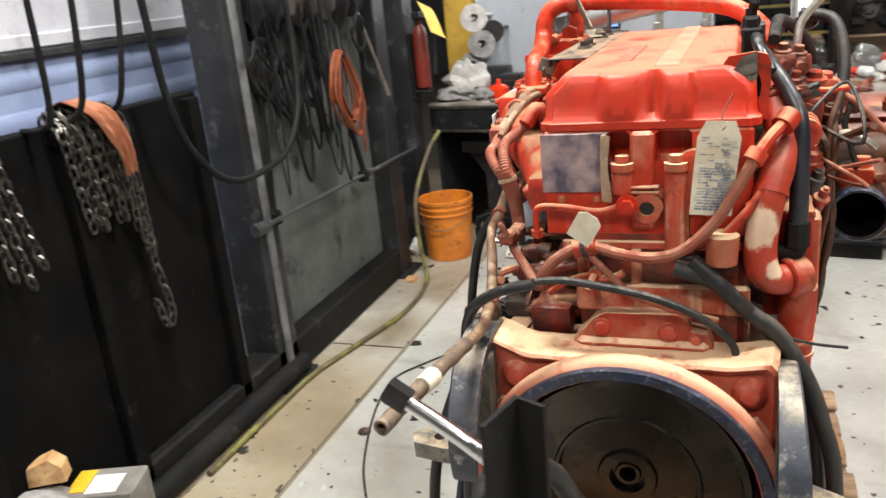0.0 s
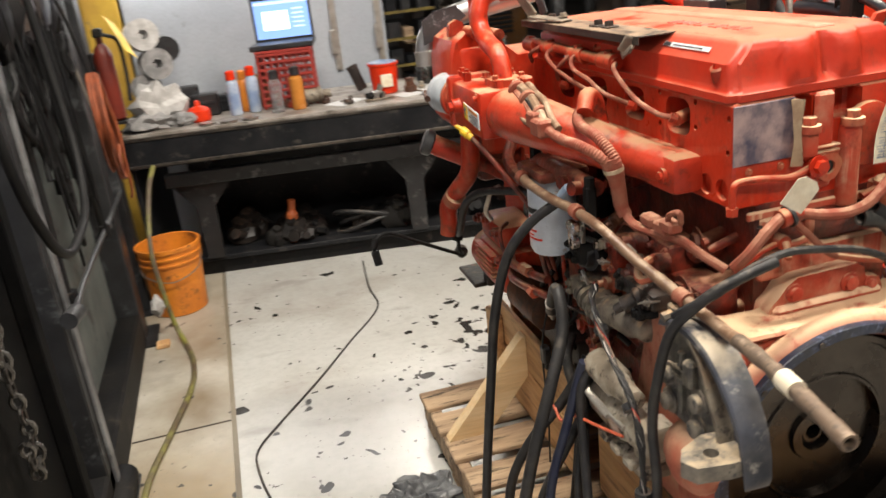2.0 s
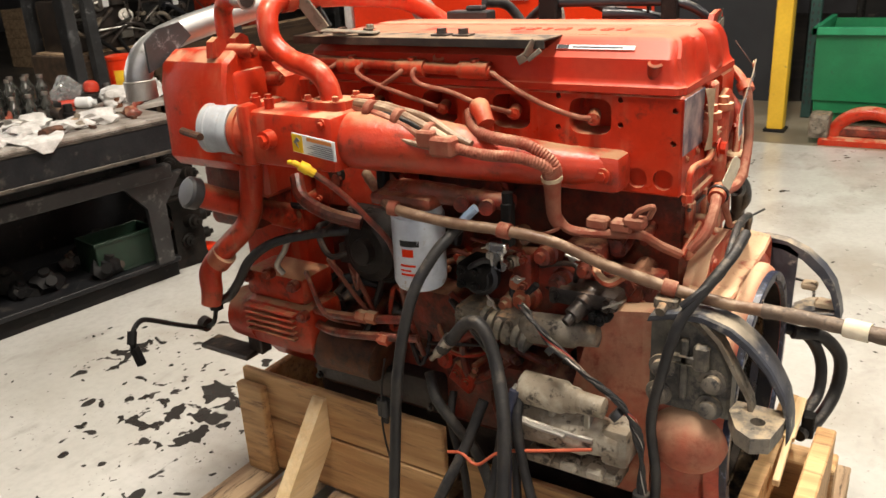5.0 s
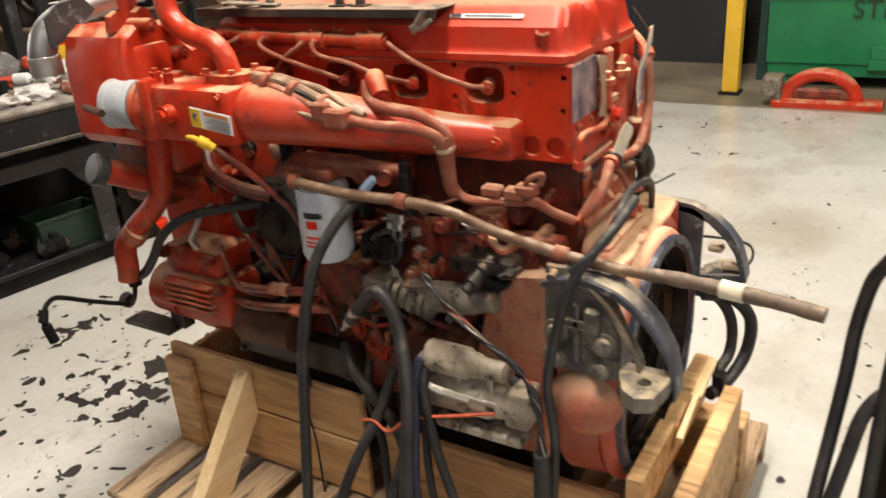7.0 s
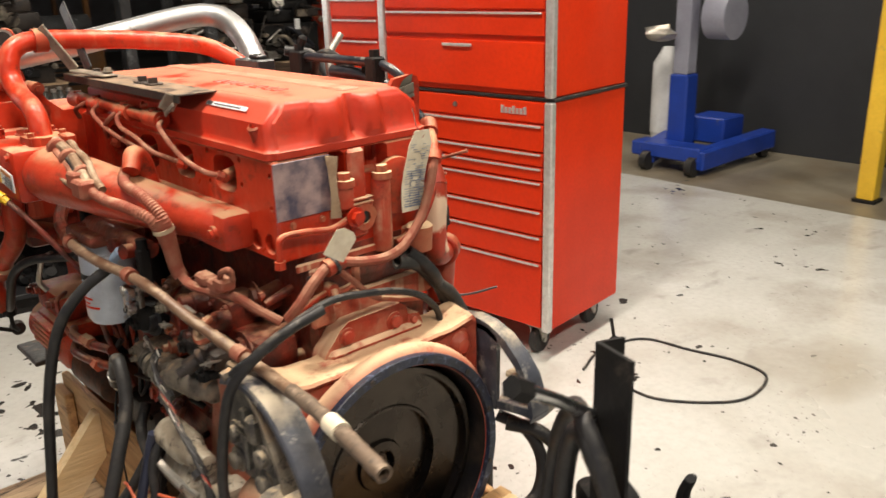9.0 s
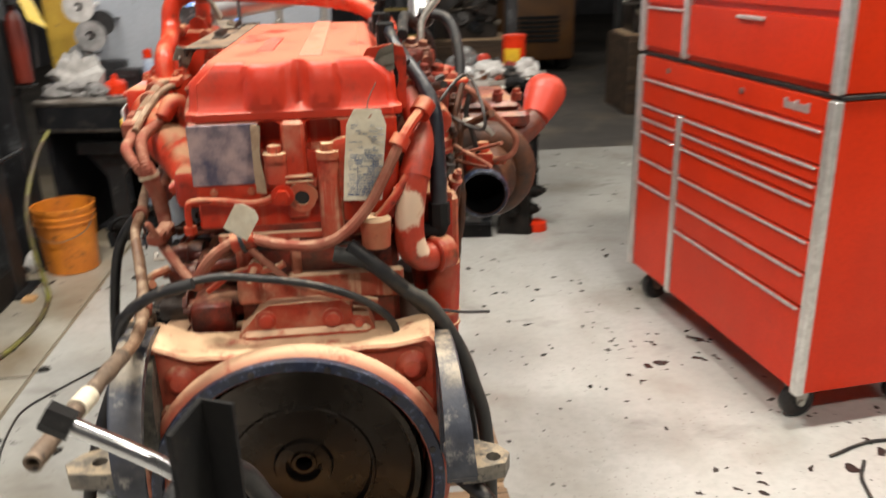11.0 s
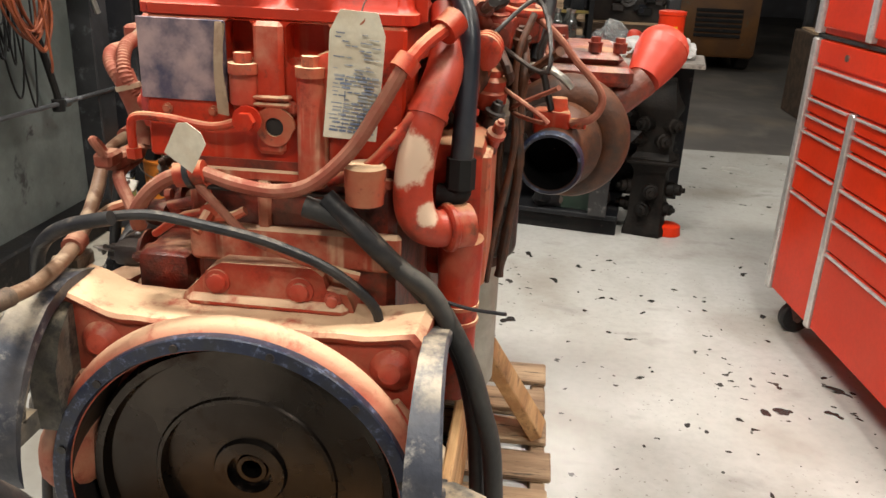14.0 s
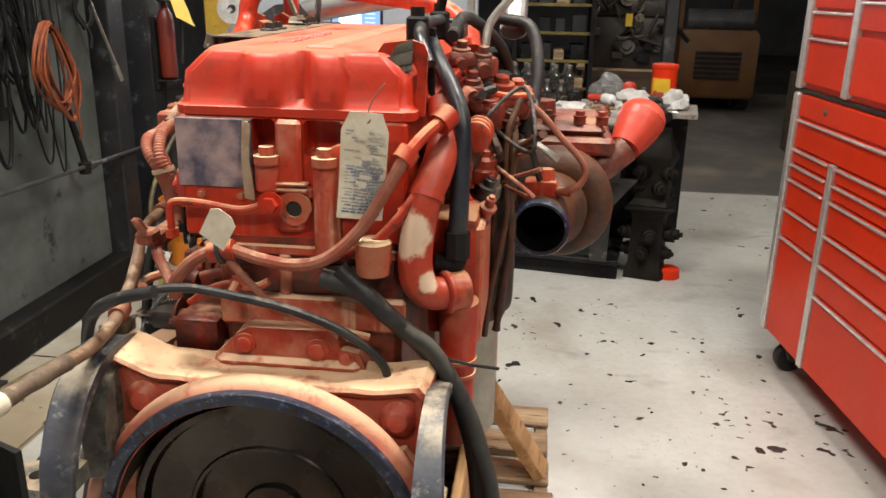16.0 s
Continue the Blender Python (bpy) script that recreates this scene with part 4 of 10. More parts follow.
foot = bolted_foot(B(), [(x0 - 0.03, -0.165), (x0 - 0.07, -0.16), (x0 - 0.125, -0.185), (x0 - 0.145, -0.215), (x0 - 0.13, -0.245), (x0 - 0.07, -0.255), (x0 - 0.03, -0.255)][::-1], 0.708, (-0.331, -0.215))
part("foot", foot, FOOT_GREY, bracket, "scuffed grey foot with a bolt hole")
for y, z in ((-0.024, 0.788), (-0.020, 0.729), (-0.122, 0.778), (-0.118, 0.722)):
    bm = B()
    lathe(bm, (x0 - 0.046, y, z), (-1, 0, 0), [(0, 0.027), (0.006, 0.026), (0.007, 0.018), (0.018, 0.0175), (0.020, 0.014), (0.020, 0.001)], 18)
    part("bracket_bolt", bm, FOOT_GREY, bracket, "large dusty bolt")
for y0, y1, z0, z1 in ((-0.075, -0.06, 0.73, 0.86), (-0.05, -0.09, 0.81, 0.825)):
    bm = B()
    box(bm, x0 - 0.060, y0, z0, x0 - 0.044, y1, z1, 0.003)
    part("casting_rib", bm, BRACKET_GREY, bracket)
bm = B()
box(bm, x0 - 0.066, -0.115, 0.80, x0 - 0.044, -0.085, 0.855, 0.006)
part("casting_pad", bm, BRACKET_GREY, bracket)
# far side: an open arch with two pads
x0 = 0.273
bm = B()
prism(bm, [(0.0, 0.70), (0.0, 0.842), (-0.05, 0.864), (-0.14, 0.860), (-0.166, 0.842), (-0.162, 0.662), (-0.05, 0.662)], 0.012, pose(x0, 0, 0) @ YZ)
bracket = E("mount_bracket", bm, BLACK_PAINT, "worn black cast engine mount bracket with an open arch")
bm = B()
arched_bar(bm, x0, 1, [(-0.02, 0.858, 0.036), (-0.09, 0.874, 0.036), (-0.14, 0.868, 0.038), (-0.185, 0.848, 0.041), (-0.226, 0.812, 0.045), (-0.252, 0.775, 0.049), (-0.268, 0.725, 0.052), (-0.274, 0.690, 0.055)], 0.022)
part("arched_rim", bm, BLACK_PAINT, bracket)
bm = B()
bar(bm, (x0 + 0.026, -0.150, 0.672), (x0 + 0.030, -0.272, 0.690), 0.046, 0.022)
part("lower_leg", bm, BLACK_PAINT, bracket)
for y, z, w in ((-0.235, 0.703, 0.05), (-0.195, 0.745, 0.036)):
    bm = B()
    box(bm, x0 + 0.012, y - w / 2, z, x0 + 0.046, y + w / 2, z + 0.018, 0.005)
    part("casting_pad", bm, CREAM_PAD, bracket, "dust-covered pad")
foot = bolted_foot(B(), [(x0 + 0.03, -0.165), (x0 + 0.06, -0.16), (x0 + 0.106, -0.185), (x0 + 0.123, -0.215), (x0 + 0.110, -0.245), (x0 + 0.06, -0.255), (x0 + 0.03, -0.255)], 0.655, (0.364, -0.223))
part("foot", foot, FOOT_GREY, bracket, "scuffed grey foot with a bolt hole")
bm = B()
prism(bm, [(0.005, 0.44), (0.16, 0.44), (0.20, 0.60), (0.13, 0.86), (0.005, 0.88)], 0.05, pose(-0.205, 0, 0) @ Matrix(((0, 0, -1, 0), (1, 0, 0, 0), (0, 1, 0, 0), (0, 0, 0, 1))))
E("adapter_panel", bm, DUSTY_SIDE, "dust-covered red side of the flywheel housing")
bm = B()
blob(bm, (-0.275, -0.075, 0.625), (0.050, 0.080, 0.072), 0.05, 1, 3, flat=False)
E("housing_bulge", bm, DUSTY_SIDE, "rounded red bulge of the housing below the mount")
# Low dark discs on the ring, coloured like the shade in bolt holes.
for a in range(12):
    t = 2 * math.pi * (a + 0.5) / 12
    bm = B()
    cyl(bm, (0.003 + 0.264 * math.cos(t), -0.156, ZC + 0.264 * math.sin(t)), (0.003 + 0.264 * math.cos(t), -0.1585, ZC + 0.264 * math.sin(t)), 0.0065, seg=10)
    E("flange_hole_disc", bm, GREASE)

# front gear housing
bm = B()
front = [(-0.385, 1.105), (-0.405, 1.13), (-0.40, 1.30), (-0.385, 1.355), (-0.35, 1.378), (-0.26, 1.372), (-0.235, 1.33), (-0.20, 1.30), (0.24, 1.30), (0.26, 1.26), (0.26, 0.52), (0.20, 0.47), (-0.16, 0.47), (-0.20, 0.52), (-0.20, 1.02), (-0.30, 1.08)]
rings(bm, [[Vector((x * k + (1 - k) * 0.0, y, z * k + (1 - k) * 0.95)) for x, z in front] for y, k in ((0.965, 0.985), (0.975, 1.0), (1.165, 1.0), (1.185, 0.98))])
E("gear_housing", bm, RED_CLEAN, "red cast front gear housing")
bm = B()
box(bm, -0.372, 0.955, 1.12, -0.265, 0.985, 1.335, 0.016, seg=2)
box(bm, -0.33, 0.945, 1.02, -0.21, 0.985, 1.12, 0.012)
E("gear_housing_cover", bm, RED_CLEAN)
bm = B()
box(bm, -0.335, 0.99, 0.93, -0.19, 1.16, 1.098, 0.02, seg=2)
cyl(bm, (-0.30, 0.99, 1.04), (-0.30, 0.975, 1.04), 0.018, seg=16)
E("lower_front_cover", bm, RED_GRIMY, "grimy red casting below the gear housing")
for x, z in ((-0.26, 1.36), (-0.255, 1.30), (-0.25, 1.24), (-0.25, 1.18), (-0.39, 1.14), (-0.33, 1.375)):
    bm = B()
    cyl(bm, (x, 0.93, z), (x, 1.0, z), 0.016, seg=14)
    hexbolt(bm, (x, 0.93, z), (0, -1, 0), 0.009, 0.008)
    E("housing_bolt", bm, RED)
for x in (-0.36, -0.29):
    bm = B()
    prism(bm, [(x - 0.026, 1.365), (x + 0.026, 1.365), (x + 0.02, 1.40), (x, 1.41), (x - 0.02, 1.40)], 0.02, pose(0, 1.02, 0) @ XZ)
    E("lifting_lug", bm, RED)
bm = B()
tube(bm, [(-0.28, 1.06, 1.37), (-0.28, 1.06, 1.455), (-0.285, 1.03, 1.485), (-0.30, 0.985, 1.487)], 0.022, 12)
E("breather_elbow", bm, RED)
bm = B()
cyl(bm, (-0.30, 0.99, 1.487), (-0.315, 0.945, 1.486), 0.02, seg=16)
cyl(bm, (-0.313, 0.949, 1.486), (-0.3155, 0.941, 1.486), 0.023, seg=16)
E("breather_stub", bm, ALUMINIUM)
# The stub is closed; this dark disc paints the shade of an opening.
bm = B()
cyl(bm, (-0.3154, 0.9412, 1.486), (-0.3160, 0.9396, 1.486), 0.0175, seg=20)
E("breather_shade_disc", bm, GREASE, "dark disc painted as the shaded pipe opening")

# crossover pipe, intake and coupler
bm = B()
tube(bm, [(-0.335, 0.705, 1.272), (-0.335, 0.718, 1.315), (-0.335, 0.750, 1.342), (-0.335, 0.812, 1.360), (-0.336, 0.858, 1.395), (-0.332, 0.870, 1.435), (-0.312, 0.878, 1.466), (-0.26, 0.885, 1.480), (-0.12, 0.880, 1.474), (0.0, 0.872, 1.464), (0.16, 0.85, 1.440), (0.24, 0.80, 1.39), (0.26, 0.74, 1.34)], 0.0238, 20, 8)
E("crossover_pipe", bm, RED_CLEAN, "shiny red crossover pipe")
bm = B()
cyl(bm, (-0.265, 0.885, 1.480), (-0.235, 0.885, 1.480), 0.029, seg=20)
E("pipe_clamp", bm, RED)
bm = B()
bar(bm, (-0.250, 0.868, 1.512), (-0.195, 0.828, 1.408), 0.030, 0.006, (0.6, 0.6, 0.5))
E("pipe_strap", bm, CAST_ALU, "scuffed steel strap from pipe to rail")
bm = B()
bar(bm, (-0.195, 0.832, 1.406), (-0.160, 0.70, 1.398), 0.036, 0.005)
hexbolt(bm, (-0.155, 0.725, 1.405), (0, 0, 1), 0.009, 0.008)
E("strap_foot", bm, CAST_ALU)
bm = B()
prism(bm, oval(0.705, -0.335, 0.052, 0.042), 0.018, Matrix(((0, 1, 0, 0), (1, 0, 0, 0), (0, 0, 1, 1.262), (0, 0, 0, 1))))
for dx, dy in ((-0.035, -0.038), (0.035, -0.038), (-0.035, 0.038), (0.035, 0.038)):
    hexbolt(bm, (-0.335 + dx, 0.705 + dy, 1.28), (0, 0, 1), 0.008, 0.01)
E("pipe_flange", bm, RED)
bm = B()
box(bm, -0.425, 0.64, 1.14, -0.30, 0.90, 1.262, 0.014, seg=2)
box(bm, -0.435, 0.87, 1.135, -0.31, 0.905, 1.275, 0.012, seg=2)
cyl(bm, (-0.42, 0.815, 1.205), (-0.445, 0.815, 1.205), 0.022, 0.018, seg=18)
hexbolt(bm, (-0.445, 0.815, 1.205), (-1, 0, 0), 0.013, 0.01)
for y, z in ((0.665, 1.245), (0.885, 1.25), (0.885, 1.16)):
    hexbolt(bm, (-0.425, y, z), (-1, 0, 0), 0.007, 0.007)
for y in (0.84, 0.88):
    cyl(bm, (-0.39, y, 1.26), (-0.39, y, 1.285), 0.011, seg=12)
    hexbolt(bm, (-0.39, y, 1.283), (0, 0, 1), 0.008, 0.008)
E("intake_throttle", bm, RED_CLEAN, "red throttle body")
bm = B()
lathe(bm, (-0.385, 0.905, 1.205), (-0.25, 1, 0.05), [(0, 0.05), (0.02, 0.052), (0.022, 0.058), (0.034, 0.058), (0.036, 0.05), (0.06, 0.05)], 28)
E("intake_flange", bm, RED)
bm = B()
lathe(bm, (-0.395, 0.945, 1.208), (-0.25, 1, 0.05), [(0, 0.055), (0.004, 0.0565), (0.02, 0.0565), (0.023, 0.054), (0.055, 0.054), (0.058, 0.0565), (0.072, 0.0565), (0.075, 0.053), (0.075, 0.046), (0.02, 0.046)], 32)
E("hose_coupler", bm, material("pale_blue_silicone", (0.42, 0.46, 0.50), (0.33, 0.35, 0.38), 20, 0.5, dust=TAN, dust_amount=0.3), "pale blue-grey hose coupler")
bm = B()
cyl(bm, (-0.47, 0.985, 1.205), (-0.455, 1.06, 1.21), 0.009, seg=10)
E("clamp_screw", bm, RUST)
bm = B()
tube(bm, [(-0.355, 0.67, 1.200), (-0.345, 0.60, 1.198), (-0.315, 0.50, 1.190), (-0.275, 0.40, 1.172), (-0.225, 0.29, 1.152), (-0.185, 0.14, 1.142)], [0.058, 0.062, 0.060, 0.054, 0.047, 0.034], 20, 8)
E("intake_manifold", bm, RED_TAN, "red intake horn with tan dust")
bm = B()
box(bm, -0.215, 0.10, 1.095, -0.14, 0.72, 1.175, 0.018, seg=2)
cyl(bm, (-0.21, 0.135, 1.135), (-0.222, 0.135, 1.135), 0.016, seg=14)
hexbolt(bm, (-0.22, 0.135, 1.135), (-1, 0, 0), 0.009, 0.006)
E("intake_plenum", bm, RED_TAN, "flat red intake plenum")


def tilted(bm):
    """Tips the flat plate along the slope of the horn."""
    for v in bm.verts:
        v.co.z += (v.co.y - 0.68) * 0.11
    return bm


bm = B()
box(bm, -0.436, 0.626, 1.178, -0.433, 0.742, 1.220, 0.001)
warning = E("warning_plate", tilted(bm), WHITE, "white and yellow warning plate", smooth=False)
bm = B()
box(bm, -0.4375, 0.712, 1.180, -0.4362, 0.740, 1.218)
part("yellow_field", tilted(bm), YELLOW, warning, smooth=False)
bm = B()
for k in range(6):
    box(bm, -0.4370, 0.632, 1.1815 + 0.0042 * k, -0.4362, 0.700 - 0.009 * (k % 3), 1.1829 + 0.0042 * k)
prism(bm, [(0.722, 1.190), (0.735, 1.201), (0.725, 1.213), (0.716, 1.206), (0.727, 1.201)], -0.0015, pose(-0.4376, 0, 0) @ YZ)
part("warning_print", tilted(bm), material("grey_print", (0.10, 0.10, 0.11), (0.2, 0.2, 0.2), 20, 0.6), warning, "small black print", smooth=False)
bm = B()
box(bm, -0.4372, 0.634, 1.209, -0.4362, 0.700, 1.2165)
part("warning_header", tilted(bm), material("orange_print", (0.62, 0.24, 0.06), (0.56, 0.2, 0.05), 20, 0.6), warning, "orange header bar", smooth=False)

# fuel rail and injector lines
bm = B()
cyl(bm, (-0.175, 0.93, 1.335), (-0.175, 0.40, 1.322), 0.0125, seg=14)
for y in (0.44, 0.60, 0.77, 0.90):
    cyl(bm, (-0.175, y - 0.035, 1.324), (-0.175, y + 0.035, 1.324), 0.019, seg=14)
    cyl(bm, (-0.175, y, 1.324), (-0.175, y, 1.348), 0.010, seg=8)
E("fuel_rail", bm, RED, "red high-pressure fuel rail")
LINES = [((-0.178, 0.40, 1.322), (-0.195, 0.375, 1.315), (-0.20, 0.33, 1.292), (-0.20, 0.26, 1.262), (-0.185, 0.205, 1.242), (-0.168, 0.18, 1.237)),
         ((-0.178, 0.575, 1.33), (-0.20, 0.585, 1.318), (-0.205, 0.565, 1.295), (-0.205, 0.49, 1.282), (-0.20, 0.42, 1.258), (-0.170, 0.36, 1.238)),
         ((-0.178, 0.73, 1.335), (-0.20, 0.74, 1.315), (-0.205, 0.70, 1.295), (-0.20, 0.62, 1.270), (-0.175, 0.54, 1.24)),
         ((-0.178, 0.61, 1.33), (-0.20, 0.63, 1.31), (-0.20, 0.68, 1.28), (-0.18, 0.72, 1.25)),
         ((-0.178, 0.80, 1.335), (-0.20, 0.82, 1.32), (-0.20, 0.86, 1.305), (-0.18, 0.90, 1.28))]
for pts in LINES:
    bm = B()
    tube(bm, pts, 0.0056, 10)
    E("fuel_line", bm, HARNESS, "dusty steel injector line")

# fuel filter and its head
bm = B()
lathe(bm, (-0.295, 0.53, 1.056), (0, 0.02, -1), [(0, 0.04), (0.004, 0.051), (0.012, 0.054), (0.022, 0.056), (0.024, 0.0595), (0.178, 0.0595), (0.192, 0.053), (0.198, 0.036), (0.198, 0.002)], 36)
fuel = E("fuel_filter", bm, FILTER_WHITE, "white spin-on fuel filter with a red mark")
for name, mat, a0, a1, z0, z1 in (("red_mark", BOX_RED, 176, 202, 0.948, 0.966), ("dark_wordmark", PLASTIC, 172, 215, 0.972, 0.986), ("red_print", BOX_RED, 170, 205, 0.925, 0.930), ("red_print", BOX_RED, 170, 195, 0.914, 0.918), ("red_print", BOX_RED, 170, 220, 0.904, 0.909)):
    bm = B()
    n = 8
    rings(bm, [[Vector((-0.295 + r * math.cos(radians(a)), 0.533 + r * math.sin(radians(a)), z)) for r, z in ((0.0585, z0), (0.0603, z0), (0.0603, z1), (0.0585, z1))] for a in np.linspace(a0, a1, n).tolist()])
    part(name, bm, mat, fuel, smooth=False)
bm = B()
box(bm, -0.35, 0.46, 1.055, -0.22, 0.62, 1.085, 0.012, seg=2)
tube(bm, [(-0.29, 0.62, 1.075), (-0.30, 0.52, 1.085), (-0.29, 0.42, 1.080), (-0.28, 0.30, 1.078)], [0.02, 0.024, 0.022, 0.018], 12)
for y in (0.35, 0.41, 0.58):
    cyl(bm, (-0.29, y, 1.07), (-0.325, y - 0.01, 1.075), 0.016, seg=12)
E("filter_head", bm, RED_GRIMY, "grimy red filter head")
for y, z0 in ((0.615, 1.06), (0.305, 1.01)):
    bm = B()
    box(bm, -0.31, y - 0.012, z0 - 0.02, -0.285, y + 0.012, z0 + 0.075, 0.004)
    cyl(bm, (-0.297, y, z0 + 0.07), (-0.297, y, z0 + 0.095), 0.012, seg=10)
    E("stud_bracket", bm, BLACK_STEEL)
bm = B()
tube(bm, [(-0.322, 0.365, 1.072), (-0.328, 0.385, 1.052), (-0.335, 0.40, 1.03)], 0.010, 10)
E("blue_fitting", bm, material("pale_blue_cap", (0.45, 0.6, 0.8), (0.35, 0.5, 0.7), 20, 0.4))
bm = B()
box(bm, -0.35, 0.285, 0.99, -0.33, 0.325, 1.012, 0.004)
box(bm, -0.35, 0.292, 0.955, -0.338, 0.315, 0.995, 0.003)
cyl(bm, (-0.35, 0.295, 0.965), (-0.335, 0.295, 0.965), 0.012, seg=10)
E("silver_clamp", bm, CHROME)

# harnesses on the near side
def sleeve(points, r, mat=HARNESS, label="", rib=0.0007, name="wire_sleeve"):
    bm = B()
    tube(bm, points, r * 0.74, 10, 8, ribs=rib)
    return E(name, bm, mat, label)


sleeve([(-0.32, 0.665, 1.272), (-0.335, 0.60, 1.262), (-0.345, 0.50, 1.245), (-0.350, 0.42, 1.215)], 0.0098, RUBBER, "dusty black wire sleeve")
sleeve([(-0.345, 0.645, 1.245), (-0.36, 0.53, 1.224), (-0.355, 0.42, 1.203)], 0.0066, HARNESS)
sleeve([(-0.31, 0.675, 1.266), (-0.332, 0.62, 1.272), (-0.332, 0.55, 1.260), (-0.342, 0.47, 1.238), (-0.348, 0.41, 1.214)], 0.0150, BROWN, "grimy brown wire sleeve")
sleeve([(-0.325, 0.655, 1.262), (-0.346, 0.58, 1.256), (-0.350, 0.51, 1.236), (-0.356, 0.44, 1.209)], 0.0120, HARNESS)
sleeve([(-0.298, 0.66, 1.262), (-0.306, 0.60, 1.268), (-0.318, 0.54, 1.262), (-0.322, 0.47, 1.250), (-0.334, 0.41, 1.226), (-0.338, 0.36, 1.208)], 0.0105, BROWN)
sleeve([(-0.352, 0.60, 1.236), (-0.368, 0.54, 1.222), (-0.366, 0.47, 1.206), (-0.352, 0.40, 1.196)], 0.0075, BROWN)
for y, z in ((0.60, 1.262), (0.53, 1.248), (0.455, 1.224)):
    bm = B()
    lathe(bm, (-0.338, y, z), (-0.1, -1, -0.2), [(-0.009, 0.019), (-0.007, 0.0225), (0.007, 0.0225), (0.009, 0.019)], 14)
    E("harness_tie", bm, HARNESS)
sleeve([(-0.350, 0.40, 1.203), (-0.345, 0.33, 1.192), (-0.335, 0.26, 1.190), (-0.31, 0.215, 1.170), (-0.285, 0.215, 1.13)], 0.0145, HARNESS, "dusty red corrugated wire sleeve", rib=0.0014)
sleeve([(-0.24, 0.42, 1.25), (-0.28, 0.385, 1.225), (-0.30, 0.33, 1.215), (-0.30, 0.25, 1.205), (-0.285, 0.205, 1.165), (-0.27, 0.215, 1.11), (-0.265, 0.215, 1.06)], 0.0150, HARNESS, rib=0.0014)
bm = B()
tube(bm, [(-0.292, 0.212, 1.168), (-0.284, 0.212, 1.140), (-0.275, 0.215, 1.105), (-0.268, 0.215, 1.060), (-0.264, 0.205, 1.040)], [0.0175, 0.0190, 0.0165, 0.0150, 0.0145], 14)
E("harness_boot", bm, HARNESS, "dusty moulded boot where two sleeves join")
bm = B()
cyl(bm, (-0.2855, 0.212, 1.146), (-0.2835, 0.212, 1.138), 0.0215, seg=16)
E("wire_tie", bm, CREAM_PAD)
sleeve([(-0.266, 0.216, 1.06), (-0.262, 0.18, 1.03), (-0.25, 0.10, 1.03), (-0.23, 0.05, 1.028), (-0.20, 0.02, 1.0), (-0.170, -0.012, 0.975)], 0.0127, HARNESS)
bm = B()
tube(bm, [(-0.22, 0.39, 1.18), (-0.235, 0.395, 1.245), (-0.255, 0.385, 1.262), (-0.275, 0.36, 1.235)], [0.018, 0.0225, 0.021, 0.018], 14)
E("sensor_elbow", bm, RED)
bm = B()
box(bm, -0.375, 0.385, 1.185, -0.335, 0.44, 1.225, 0.006)
box(bm, -0.372, 0.43, 1.20, -0.34, 0.47, 1.235, 0.004)
E("wire_connector", bm, HARNESS, "dusty wire connector block")
bm = B()
box(bm, -0.31, 0.625, 1.262, -0.285, 0.665, 1.285, 0.004)
E("wire_connector", bm, RED)
bm = B()
cyl(bm, (-0.36, 0.665, 1.256), (-0.36, 0.665, 1.282), 0.012, seg=12)
E("wire_connector", bm, RED)
for y, z in ((0.08, 1.045), (0.055, 1.055), (0.13, 1.045)):
    bm = B()
    box(bm, -0.262, y - 0.022, z - 0.008, -0.232, y + 0.022, z + 0.016, 0.005)
    E("wire_connector", bm, HARNESS)
bm = B()
tube(bm, [(-0.25, 0.06, 1.06), (-0.255, 0.045, 1.085), (-0.25, 0.02, 1.095), (-0.24, 0.03, 1.07)], 0.006, 8)
E("wire_tail", bm, HARNESS)

HOSE_BROWN = material("grimy_brown_hose", (0.10, 0.07, 0.05), (0.16, 0.11, 0.075), 18, 0.6, dust=(0.36, 0.27, 0.19), dust_amount=0.4, chips=(0.03, 0.025, 0.02), chip_amount=0.3, chip_soft=0.06, bump=0.4)
# brown tube that runs along the side and past the flywheel
tube_path = [(-0.25, 0.70, 1.09), (-0.30, 0.63, 1.07), (-0.36, 0.545, 1.06), (-0.355, 0.42, 1.045), (-0.335, 0.295, 1.037), (-0.325, 0.19, 1.025), (-0.30, 0.10, 0.985), (-0.270, -0.025, 0.945), (-0.262, -0.13, 0.930), (-0.268, -0.20, 0.932)]
bm = B()
tube(bm, tube_path, 0.0115, 12, 8, rough=0.1)
E("long_tube", bm, BROWN, "long brown tube caked with dust")
bm = B()
tube(bm, [(-0.268, -0.195, 0.932), (-0.275, -0.26, 0.935), (-0.285, -0.34, 0.935), (-0.298, -0.43, 0.934), (-0.308, -0.50, 0.930)], [0.0140, 0.0130, 0.0145, 0.0135, 0.014], 14, 6, rough=0.25, wall=0.3)
E("tube_end_hose", bm, HOSE_BROWN, "dusty hose end")
bm = B()
tube(bm, [(-0.283, -0.33, 0.935), (-0.289, -0.37, 0.935)], 0.0168, 12)
E("tape_band", bm, PAPER, "band of pale tape")
for p, q in (((-0.335, 0.305, 1.038), (-0.335, 0.280, 1.036)), ((-0.362, 0.555, 1.061), (-0.36, 0.535, 1.059)), ((-0.272, -0.012, 0.948), (-0.269, -0.038, 0.943))):
    bm = B()
    cyl(bm, p, q, 0.0165, seg=12)
    E("tube_clip", bm, HARNESS)
bm = B()
box(bm, -0.29, -0.045, 0.905, -0.255, 0.0, 0.93, 0.004)
cyl(bm, (-0.29, -0.02, 0.915), (-0.31, -0.02, 0.91), 0.01, seg=8)
E("tube_bracket", bm, CAST_ALU)

